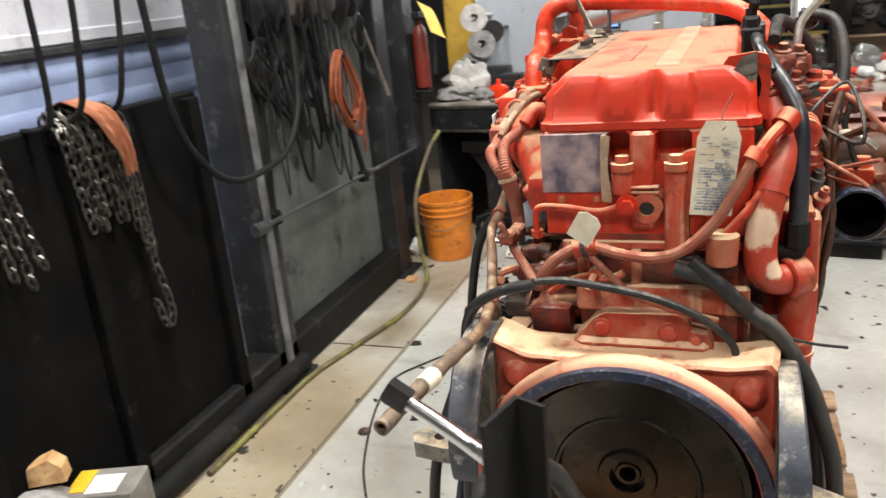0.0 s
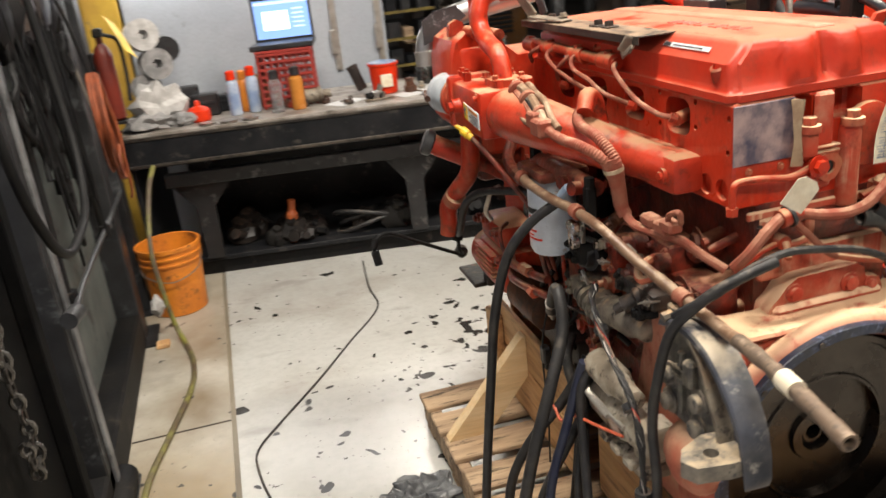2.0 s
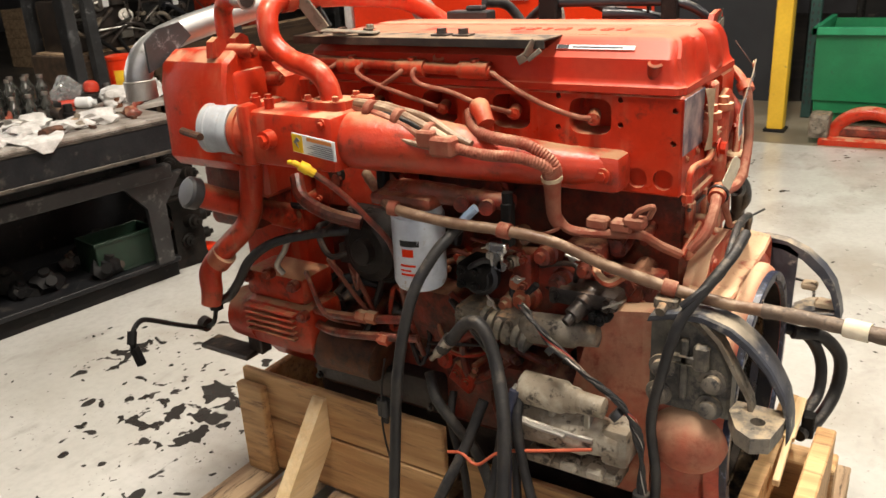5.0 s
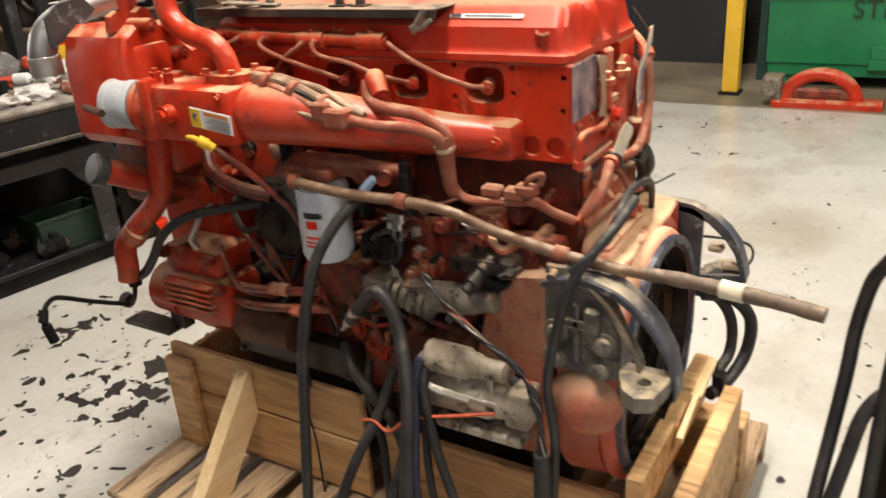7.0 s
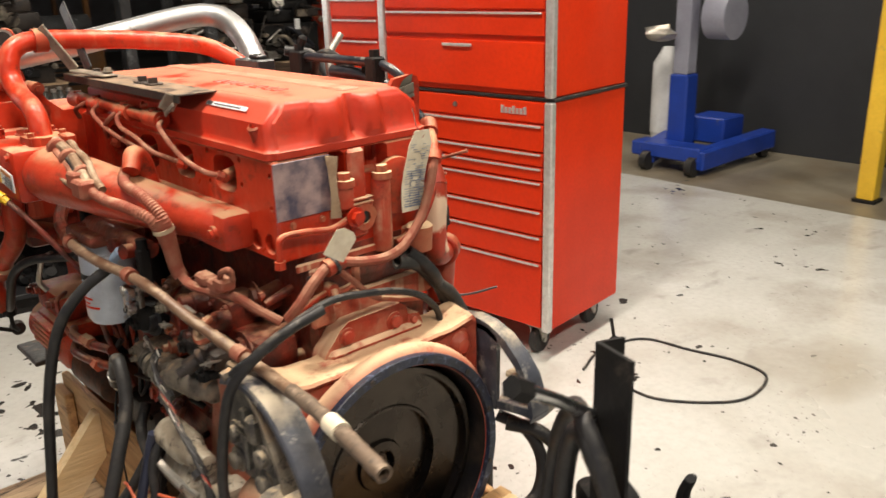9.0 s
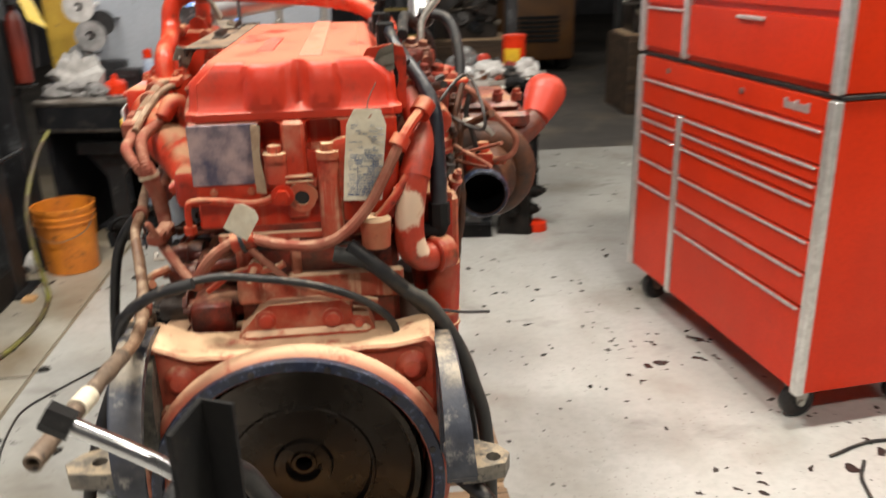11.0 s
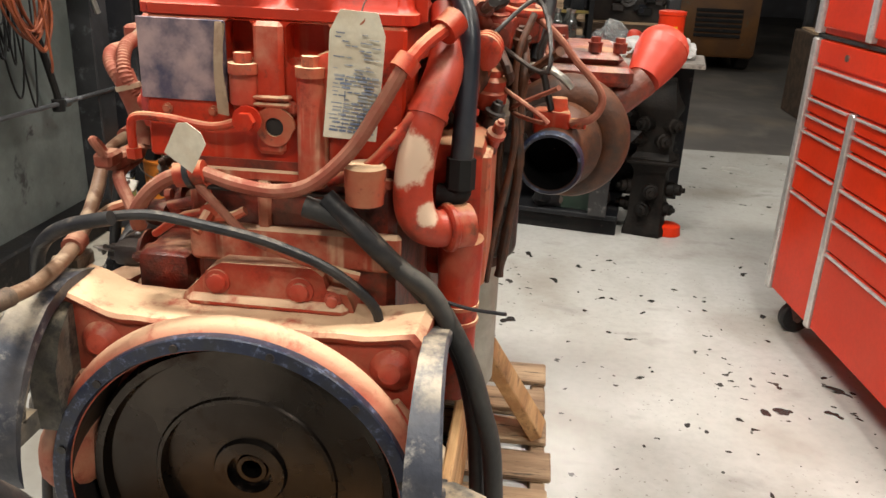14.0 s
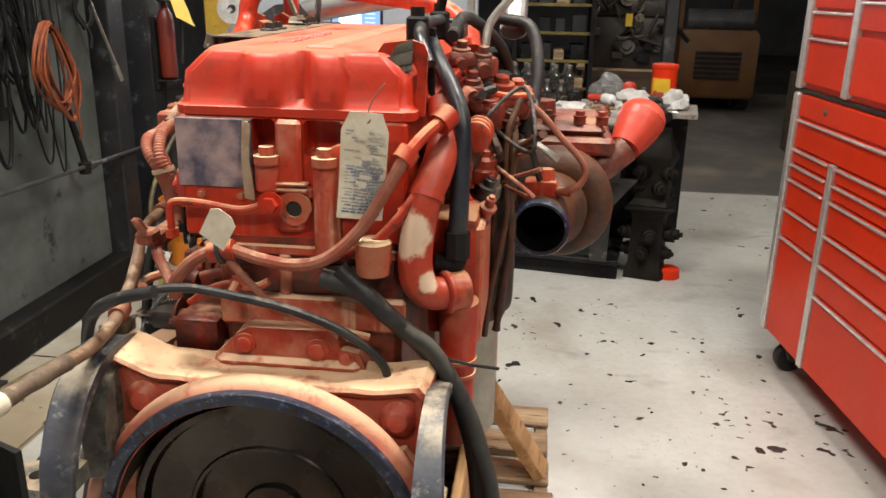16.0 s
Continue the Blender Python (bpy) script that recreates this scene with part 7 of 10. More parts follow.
for k, (x, y, z, w, d, h) in enumerate(((0.285, 0.24, 1.225, 0.05, 0.08, 0.05), (0.325, 0.36, 1.25, 0.07, 0.09, 0.06), (0.30, 0.30, 1.30, 0.045, 0.07, 0.035), (0.345, 0.47, 1.27, 0.08, 0.08, 0.05), (0.31, 0.42, 1.335, 0.05, 0.07, 0.04), (0.375, 0.56, 1.25, 0.07, 0.09, 0.06), (0.275, 0.33, 1.355, 0.05, 0.08, 0.03), (0.29, 0.17, 1.17, 0.04, 0.06, 0.06))):
    bm = B()
    box(bm, -w / 2, -d / 2, -h / 2, w / 2, d / 2, h / 2, 0.010, pose(x, y, z, 6 * (k % 3) - 6, 5 * (k % 2), 11 * (k % 4) - 14), seg=2)
    lathe(bm, (x, y - d * 0.2, z + h * 0.4), (0.1, -0.2, 1), [(0, w * 0.36), (0.012, w * 0.36), (0.014, w * 0.22), (0.026, w * 0.2), (0.027, 0.001)], 14)
    cyl(bm, (x, y - d * 0.4, z), (x + 0.008, y - d * 0.7, z - 0.004), h * 0.34, seg=14)
    E("far_side_casting", bm, RED_CLUTTER if k % 2 else RED_GRIMY)
# oil filter on the far side
bm = B()
lathe(bm, (0.295, 0.50, 0.79), (0, 0, -1), [(-0.01, 0.04), (0.0, 0.066), (0.012, 0.070), (0.024, 0.069), (0.028, 0.064), (0.30, 0.064), (0.318, 0.056), (0.32, 0.01)], 32)
filter_ = E("oil_filter", bm, material("dusty_grey_canister", (0.46, 0.44, 0.38), (0.36, 0.33, 0.27), 12, 0.45, metal=0.2, bump=0.15), "large dull grey oil filter")
bm = B()
lathe(bm, (0.295, 0.50, 0.795), (0, 0, -1), [(-0.012, 0.04), (-0.004, 0.066), (0.012, 0.0715), (0.026, 0.070), (0.030, 0.0645)], 32)
part("filter_rim", bm, RUST, filter_, "dark rusty rim")
bm = B()
tube(bm, [(-0.385, 1.272, 1.262), (-0.384, 1.27, 1.325), (-0.35, 1.255, 1.375), (-0.25, 1.23, 1.412), (0.0, 1.17, 1.458), (0.22, 1.12, 1.503), (0.31, 1.085, 1.51), (0.345, 1.03, 1.49), (0.35, 0.95, 1.44), (0.35, 0.90, 1.38)], 0.034, 22, 8, wall=0.06)
E("charge_pipe", bm, DULL_PIPE, "bright metal charge air pipe")
bm = B()
lathe(bm, (-0.385, 1.272, 1.259), (0, 0.05, 1), [(0, 0.035), (0.0, 0.0385), (0.045, 0.0385), (0.048, 0.035)], 24)
E("pipe_sleeve", bm, ALUMINIUM)
bm = B()
prism(bm, [(-0.41, 1.33), (-0.36, 1.345), (-0.27, 1.40), (-0.30, 1.435), (-0.37, 1.425), (-0.41, 1.40)], 0.006, pose(0, 1.20, 0) @ XZ)
E("pipe_bracket", bm, POST_GREY)

# ---- pallet and crate ----
rnd = random.Random(21)


def plank(bm, x0, y0, z0, x1, y1, z1):
    """A sawn board, a little twisted and chipped."""
    box(bm, x0, y0, z0, x1, y1, z1, 0.004)
    k = rnd.uniform(0, 50)
    for v in bm.verts:
        v.co += Vector((noise.noise(v.co * 2 + Vector((k, 0, 0))), noise.noise(v.co * 2 + Vector((0, k, 0))), noise.noise(v.co * 2 + Vector((0, 0, k))))) * 0.004
    return bm


pallet = thing("pallet", (0, 0.5, 0), 0, "weathered wooden pallet under the engine crate", "pallet")
for k in range(10):
    y = -0.33 + 0.162 * k
    bm = B()
    plank(bm, -0.56 + rnd.uniform(-0.01, 0.01), y, 0.108, 0.52 + rnd.uniform(-0.01, 0.01), y + 0.115, 0.128)
    part("deck_board", bm, WOOD_OLD, pallet)
for x in (-0.55, -0.03, 0.47):
    bm = B()
    plank(bm, x, -0.33, 0.018, x + 0.04, 1.24, 0.107)
    part("stringer", bm, WOOD_OLD, pallet)
for y in (-0.32, 0.10, 0.45, 0.80, 1.12):
    bm = B()
    plank(bm, -0.55, y, 0.0, 0.51, y + 0.1, 0.017)
    part("bottom_board", bm, WOOD_OLD, pallet)

crate = thing("crate", (0.04, 0.5, 0.129), 0, "pale pine crate that cradles the engine", "crate")
for x, y0, y1, z0, z1 in ((-0.262, 0.53, 1.224, 0.135, 0.306), (-0.262, 0.525, 1.224, 0.313, 0.455), (-0.215, -0.13, 0.50, 0.130, 0.345), (0.28, -0.13, 1.27, 0.130, 0.272), (0.28, -0.13, 1.27, 0.279, 0.425)):
    bm = B()
    plank(bm, x, y0, z0, x + 0.022, y1, z1)
    part("side_board", bm, WOOD, crate)
for x, y, top in ((-0.292, 1.125, 0.418), (0.302, 1.18, 0.445)):
    bm = B()
    plank(bm, x, y, 0.129, x + 0.029, y + 0.1, top)
    part("corner_post", bm, WOOD, crate)
bm = B()
prism(bm, [(-0.545, 0.129), (-0.275, 0.440), (-0.264, 0.440), (-0.264, 0.300), (-0.41, 0.129)][::-1], 0.042, pose(0, 0.942, 0) @ XZ)
part("brace", bm, FRESH_PINE, crate, "pale diagonal pine brace", smooth=False)
bm = B()
bar(bm, (0.314, 0.86, 0.40), (0.49, 0.84, 0.135), 0.09, 0.036, (0, 0, 1), 0.003)
part("brace", bm, WOOD, crate, "diagonal pine brace")
for y0, y1, z0, z1, x0, x1 in ((-0.305, -0.262, 0.295, 0.44, -0.27, 0.19), (1.16, 1.185, 0.13, 0.43, -0.21, 0.28), (-0.30, -0.26, 0.13, 0.28, -0.20, 0.32)):
    bm = B()
    plank(bm, x0, y0, z0, x1, y1, z1)
    part("cross_board", bm, WOOD, crate)
# split inner end board with its torn pale edge
bm = B()
prism(bm, [(-0.27, 0.335), (0.285, 0.335), (0.285, 0.455), (0.12, 0.453), (0.09, 0.431), (0.05, 0.436), (-0.01, 0.421), (-0.03, 0.449), (-0.27, 0.455)], 0.035, pose(0, -0.165, 0) @ XZ)
split = part("cross_board", bm, WOOD, crate, "split pine end board", smooth=False)
bm = B()
bar(bm, (0.283, -0.209, 0.447), (0.10, -0.213, 0.440), 0.026, 0.016, (0, 0, 1))
bar(bm, (0.115, -0.213, 0.441), (-0.06, -0.218, 0.424), 0.015, 0.020, (0, 0, 1))
part("torn_edge", bm, FRESH_PINE, split, "freshly torn pale edge", smooth=False)
for x in (-0.24, 0.22):
    bm = B()
    plank(bm, x, -0.31, 0.129, x + 0.085, -0.13, 0.30)
    part("end_block", bm, WOOD, crate)
bm = B()
plank(bm, -0.2, 0.2, 0.129, 0.28, 0.34, 0.245)
part("bearer", bm, WOOD_OLD, crate)
bm = B()
plank(bm, -0.2, 0.75, 0.129, 0.28, 0.89, 0.245)
part("bearer", bm, WOOD_OLD, crate)

# ---- tool chest ----
chest = thing("tool_chest", (1.558, 0.757, 0), 6.1, "tall red two-piece tool chest with aluminium trim on castors", "tool chest")
CW, CD, MID = 1.318, 0.57, 0.93


def C(name, bm, mat, label="", parent=None, smooth=True):
    return part(name, bm, mat, parent or chest, label, smooth, local=True)


bm = B()
box(bm, 0.012, 0.0, 0.142, CD, CW, 1.124, 0.006)
C("lower_cabinet", bm, BOX_RED)
bm = B()
box(bm, 0.012, 0.004, 1.138, CD, CW - 0.004, 1.80, 0.006)
C("upper_chest", bm, BOX_RED)
bm = B()
box(bm, 0.004, -0.006, 1.124, CD + 0.006, CW + 0.006, 1.138, 0.003)
C("rubber_seam", bm, RUBBER)
for y in (-0.006, CW - 0.034):
    for z0, z1 in ((0.138, 1.124), (1.140, 1.80)):
        bm = B()
        box(bm, -0.014, y, z0, 0.02, y + 0.04, z1, 0.006)
        C("corner_trim", bm, TRIM_ALU, "brushed aluminium corner strip")
for z0, z1 in ((0.14, 0.918), (1.145, 1.80)):
    bm = B()
    box(bm, -0.012, MID - 0.018, z0, 0.02, MID + 0.018, z1, 0.005)
    C("centre_trim", bm, TRIM_ALU, "brushed aluminium centre strip")


def drawer(y0, y1, z0, z1, wide=True, grip=None):
    bm = B()
    box(bm, -0.004, y0 + 0.004, z0 + 0.004, 0.02, y1 - 0.004, z1 - 0.004, 0.003)
    d = C("drawer", bm, BOX_RED)
    bm = B()
    if grip:
        a, b = grip
        box(bm, -0.020, a, z1 - 0.03, -0.004, b, z1 - 0.017, 0.004)
    else:
        box(bm, -0.016, y0 + 0.012, z1 - 0.014, -0.002, y1 - 0.012, z1 - 0.005, 0.003)
    C("handle", bm, TRIM_ALU, "bright drawer handle strip", d)


drawer(0.04, CW - 0.04, 0.918, 1.032)
levels = (0.918, 0.858, 0.798, 0.675, 0.563, 0.445, 0.145)
for hi, lo in zip(levels, levels[1:]):
    drawer(0.04, MID - 0.02, lo, hi)
levels = (0.918, 0.858, 0.798, 0.678, 0.563, 0.145)
for hi, lo in zip(levels, levels[1:]):
    drawer(MID + 0.02, CW - 0.04, lo, hi)
drawer(0.04, MID - 0.02, 1.16, 1.355, grip=(0.40, 0.56))
for hi, lo in zip((1.47, 1.54, 1.61, 1.70), (1.37, 1.472, 1.542, 1.612)):
    drawer(0.04, MID - 0.02, lo, hi)
for hi, lo in zip((1.335, 1.43, 1.52, 1.61, 1.70), (1.16, 1.338, 1.433, 1.523, 1.612)):
    drawer(MID + 0.02, CW - 0.04, lo, hi)
bm = B()
box(bm, -0.002, 0.04, 1.038, 0.016, CW - 0.04, 1.120, 0.003)
band = C("lock_band", bm, BOX_RED)
for y in (0.5, 1.05):
    bm = B()
    cyl(bm, (0.0, y, 1.082), (-0.008, y, 1.082), 0.011, seg=16)
    C("lock", bm, STEEL, "", band)
bm = B()
for k in range(7):
    box(bm, -0.0065, 0.125 + 0.019 * k, 1.066, -0.001, 0.139 + 0.019 * k, 1.090 + 0.008 * (k % 3 == 0), 0.001)
C("maker_badge", bm, TRIM_ALU, "bright badge as plain bars", band)
for x, y in ((0.065, 0.10), (0.48, 0.10), (0.065, CW - 0.13), (0.48, CW - 0.13)):
    bm = B()
    box(bm, x - 0.035, y - 0.04, 0.126, x + 0.045, y + 0.04, 0.142, 0.003)
    for dy in (-0.030, 0.022):
        prism(bm, [(x - 0.03, 0.128), (x + 0.04, 0.128), (x + 0.022, 0.055), (x - 0.006, 0.055)][::-1], 0.008, pose(0, y + dy + 0.008, 0) @ XZ)
    castor = C("castor", bm, STEEL)
    bm = B()
    lathe(bm, (x + 0.008, y - 0.020, 0.062), (0, 1, 0), [(0, 0.02), (0.0, 0.054), (0.007, 0.062), (0.033, 0.062), (0.040, 0.054), (0.040, 0.02)], 28)
    C("wheel", bm, RUBBER, "", castor)
    bm = B()
    cyl(bm, (x + 0.008, y - 0.034, 0.062), (x + 0.008, y + 0.034, 0.062), 0.013, seg=12)
    C("axle", bm, STEEL, "", castor)

# ---- workbench ----
LEG_GREY = material("scuffed_dark_leg", (0.022, 0.022, 0.023), (0.011, 0.011, 0.012), 6, 0.45, chips=(0.12, 0.115, 0.11), chip_amount=0.25, chip_soft=0.05)
BR = -9.0
bench = thing("workbench", (0, 2.83, 0), BR, "long black oily steel workbench with an open lower shelf", "workbench")


def W(name, bm, mat, label="", parent=None, smooth=True):
    return part(name, bm, mat, parent or bench, label, smooth, local=True)


bm = B()
box(bm, -1.60, 0.0, 0.855, 0.85, 0.80, 0.88, 0.003)
box(bm, 0.849, 0.40, 0.855, 1.19, 0.80, 0.88, 0.003)
W("top_plate", bm, BENCH_TOP, "worn grey steel top plate")
bm = B()
box(bm, -1.60, 0.006, 0.70, 0.85, 0.03, 0.854, 0.004)
W("front_apron", bm, BENCH_STEEL)
bm = B()
box(bm, -1.60, 0.0, 0.845, 0.85, 0.012, 0.868, 0.003)
box(bm, -1.60, 0.0, 0.705, 0.85, 0.008, 0.722, 0.003)
W("apron_lip", bm, material("rubbed_steel_edge", (0.10, 0.085, 0.07), (0.035, 0.03, 0.028), 9, 0.4, metal=0.4, chips=(0.02, 0.018, 0.017), chip_amount=0.4, chip_soft=0.06), "rubbed bright edge")
bm = B()
box(bm, -1.45, 0.10, 0.56, 0.84, 0.16, 0.63, 0.004)
W("front_rail", bm, LEG_GREY)
bm = B()
box(bm, -1.45, 0.70, 0.10, 1.15, 0.72, 0.85, 0.004)
W("back_sheet", bm, BENCH_STEEL)
for x in (-1.28, -0.13, 0.76):
    bm = B()
    prism(bm, [(x - 0.17, 0.57), (x + 0.17, 0.57), (x + 0.05, 0.42), (x + 0.045, 0.12), (x - 0.045, 0.12), (x - 0.05, 0.42)], 0.03, pose(0, 0.19, 0) @ XZ)
    box(bm, x - 0.045, 0.17, 0.62, x + 0.045, 0.60, 0.70, 0.003)
    W("gusset_leg", bm, LEG_GREY, "scuffed grey gusseted leg")
bm = B()
box(bm, -1.45, 0.20, 0.09, 0.86, 0.70, 0.115, 0.003)
W("lower_shelf", bm, BENCH_STEEL)
bm = B()
box(bm, -1.60, 0.06, 0.0, -1.575, 0.74, 0.85, 0.004)
W("end_sheet", bm, BENCH_STEEL)
bm = B()
box(bm, -1.42, 0.24, 0.0, 0.86, 0.29, 0.089, 0.004)
W("base_channel", bm, BLACK_STEEL)
BM = pose(0, 2.83, 0, 0, 0, BR)


def on_bench(x, y, z=0.88):
    return tuple(BM @ Vector((x, y, z)))


def junk(name, x, y, size, mat, label, category, z=0.88, seed=0, bumps=0.35, div=2):
    bm = B()
    at = on_bench(x, y, z + size[2] * 0.58)
    blob(bm, at, size, bumps, seed, div)
    return solid(name, bm, mat, label, category)


RAG = material("white_cloth", (0.62, 0.61, 0.60), (0.42, 0.41, 0.40), 18, 0.9, bump=0.8)
RAG_GREY = material("grey_cloth", (0.34, 0.33, 0.33), (0.20, 0.2, 0.2), 18, 0.9, bump=0.8)
junk("shop_rag", -1.42, 0.20, (0.12, 0.10, 0.13), RAG, "crumpled white shop rag on the bench", "rag", seed=3, bumps=0.7, div=3)
junk("shop_rag", -1.47, 0.11, (0.11, 0.07, 0.06), RAG_GREY, "crumpled grey shop rag on the bench", "rag", seed=5, bumps=0.7, div=3)
junk("shop_rag", -1.30, 0.12, (0.06, 0.05, 0.04), RAG_GREY, "crumpled grey shop rag on the bench", "rag", seed=6, bumps=0.7, div=3)
junk("shop_rag", 0.28, 0.25, (0.12, 0.08, 0.045), RAG, "crumpled white shop rag on the bench", "rag", seed=8, bumps=0.7, div=3)
junk("shop_rag", 0.55, 0.18, (0.10, 0.07, 0.04), RAG, "crumpled white shop rag on the bench", "rag", seed=9, bumps=0.7, div=3)
junk("shop_rag", 0.84, 0.50, (0.09, 0.07, 0.055), RAG, "crumpled white shop rag on the bench", "rag", seed=11, bumps=0.7, div=3)
junk("shop_rag", 1.06, 0.56, (0.07, 0.05, 0.06), RAG, "crumpled white shop rag on the bench", "rag", seed=12, bumps=0.7, div=3)

junk("work_glove", 0.94, 0.52, (0.08, 0.05, 0.035), RUBBER, "crumpled black work glove on the bench", "glove", seed=15, bumps=0.8, div=3)
junk("red_cloth", 0.97, 0.58, (0.06, 0.05, 0.05), material("dirty_red_cloth", (0.30, 0.05, 0.03), (0.20, 0.03, 0.02), 18, 0.9, bump=0.8), "dirty red cloth on the bench", "rag", seed=17, bumps=0.8, div=3)
# squat red bottle
bm = B()
lathe(bm, on_bench(-1.22, 0.20), (0, 0, 1), [(0, 0.055), (0.006, 0.06), (0.055, 0.06), (0.07, 0.045), (0.08, 0.018), (0.105, 0.012), (0.11, 0.004)], 22)
solid("oil_bottle", bm, BOX_RED, "squat red plastic oil bottle on the bench", "bottle")
CAN_BLUE = material("can_blue", (0.22, 0.30, 0.48), (0.45, 0.5, 0.58), 14, 0.35)


def bottle(name, x, y, r, h, body, cap, label, category="bottle", waist=1.0):
    base = thing(name, on_bench(x, y), 0, label, category)
    bm = B()
    lathe(bm, (0, 0, 0), (0, 0, 1), [(0, r * 0.9), (0.004, r), (h * 0.35, r * waist), (h * 0.72, r), (h * 0.78, r * 0.7), (h * 0.80, r * 0.5), (h * 0.84, r * 0.5)], 22)
    part("body", bm, body, base, local=True)
    bm = B()
    lathe(bm, (0, 0, h * 0.80), (0, 0, 1), [(0, r * 0.75), (h * 0.17, r * 0.72), (h * 0.2, r * 0.5), (h * 0.2, 0.002)], 18)
    part("cap", bm, cap, base, local=True)


bottle("spray_can", -1.03, 0.24, 0.033, 0.235, CAN_BLUE, BOX_RED, "white and blue spray can with a red cap", "spray can")
bottle("spray_can", -0.93, 0.27, 0.033, 0.245, CAN_BLUE, BOX_RED, "white and blue spray can with a red cap", "spray can")
bottle("spray_can", -0.985, 0.33, 0.03, 0.22, ORANGE, ORANGE, "orange spray can on the bench", "spray can")
glass = material("clear_plastic", (0.75, 0.78, 0.80), (0.7, 0.72, 0.74), 10, 0.12, bump=0.0)
glass.node_tree.nodes["Principled BSDF"].inputs["Transmission Weight"].default_value = 0.85
bottle("water_bottle", -0.80, 0.16, 0.034, 0.22, glass, PLASTIC, "clear plastic bottle with a dark cap", waist=0.9)
bottle("amber_bottle", -0.69, 0.18, 0.036, 0.225, material("amber_fluid", (0.55, 0.22, 0.04), (0.45, 0.17, 0.03), 10, 0.25), PLASTIC, "bottle of amber fluid with a dark cap")

# red plastic crate with the laptop on it
milk = thing("plastic_crate", on_bench(-0.74, 0.42), BR, "upturned red plastic crate on the bench", "crate")
CRATE_RED = material("faded_red_plastic", (0.34, 0.035, 0.025), (0.26, 0.03, 0.022), 10, 0.5)
for sx, sy in ((0, -1), (0, 1), (-1, 0), (1, 0)):
    bm = B()
    for k in range(8):
        z = 0.010 + 0.038 * k
        if sy:
            box(bm, -0.145, sy * 0.13 - 0.006, z, 0.145, sy * 0.13 + 0.006, z + 0.014, 0.002)
        else:
            box(bm, sx * 0.145 - 0.006, -0.13, z, sx * 0.145 + 0.006, 0.13, z + 0.014, 0.002)
    for k in range(9):
        if sy:
            x = -0.14 + 0.035 * k
            box(bm, x - 0.006, sy * 0.13 - 0.005, 0.0, x + 0.006, sy * 0.13 + 0.005, 0.29, 0.002)
        else:
            y = -0.125 + 0.031 * k
            box(bm, sx * 0.145 - 0.005, y - 0.007, 0.0, sx * 0.145 + 0.005, y + 0.007, 0.29, 0.002)
    part("lattice_side", bm, CRATE_RED, milk, local=True)
bm = B()
box(bm, -0.152, -0.137, 0.29, 0.152, 0.137, 0.305, 0.004)
part("crate_top", bm, CRATE_RED, milk, local=True)

laptop = thing("laptop", on_bench(-0.74, 0.42, 1.186), BR - 3, "open black laptop with a lit blue and white screen", "laptop")
bm = B()
box(bm, -0.17, -0.125, 0.0, 0.17, 0.115, 0.028, 0.006)
part("keyboard_base", bm, PLASTIC, laptop, local=True)
bm = B()
box(bm, -0.165, 0.115, 0.02, 0.165, 0.13, 0.262, 0.006)
lid = part("screen_lid", bm, PLASTIC, laptop, local=True)
bm = B()
box(bm, -0.15, 0.1125, 0.04, 0.15, 0.1146, 0.245)
part("screen", bm, glow("screen_blue", (0.17, 0.29, 0.62), 0.9), lid, "lit blue screen", smooth=False, local=True)
bm = B()
box(bm, -0.105, 0.1105, 0.085, 0.035, 0.1122, 0.185)
part("window", bm, glow("screen_white", (0.85, 0.92, 1.0), 1.1), lid, "white window on the screen", smooth=False, local=True)
bm = B()
for k in range(5):
    box(bm, 0.06, 0.1105, 0.09 + 0.024 * k, 0.12, 0.1122, 0.098 + 0.024 * k)
box(bm, -0.145, 0.1105, 0.222, 0.145, 0.1122, 0.236)
part("screen_text", bm, glow("screen_pale", (0.45, 0.6, 0.85), 0.8), lid, "rows of screen text as plain bars", smooth=False, local=True)

bm = B()
box(bm, -0.06, -0.05, 0, 0.06, 0.05, 0.17, 0.004, pose(*on_bench(-0.93, 0.45), 0, 0, 12))
solid("cardboard_box", bm, material("cardboard", (0.40, 0.26, 0.14), (0.33, 0.2, 0.1), 10, 0.8), "small brown cardboard box on the bench", "box")
for x, y, w, h, mat, label in ((-1.20, 0.36, 0.14, 0.12, PLASTIC, "black plastic case on the bench"), (-1.12, 0.46, 0.12, 0.09, BENCH_STEEL, "grey steel box on the bench"), (-1.32, 0.42, 0.16, 0.16, PLASTIC, "black plastic tool case on the bench")):
    bm = B()
    box(bm, -w / 2, -0.05, 0, w / 2, 0.05, h, 0.008, pose(*on_bench(x, y), 0, 0, -4))
    box(bm, -w / 3, -0.056, h * 0.55, w / 3, -0.048, h * 0.7, 0.003, pose(*on_bench(x, y), 0, 0, -4))
    solid("tool_case", bm, mat, label, "case")
# three bearing rings on the front edge
for x in (-1.16, -1.05, -0.94):
    bm = B()
    lathe(bm, on_bench(x, 0.045, 0.881), (0, 0, 1), [(0, 0.036), (0, 0.044), (0.012, 0.044), (0.012, 0.036)], 24)
    solid("bearing_ring", bm, STEEL, "steel ring on the bench edge", "ring", "bearing rings")
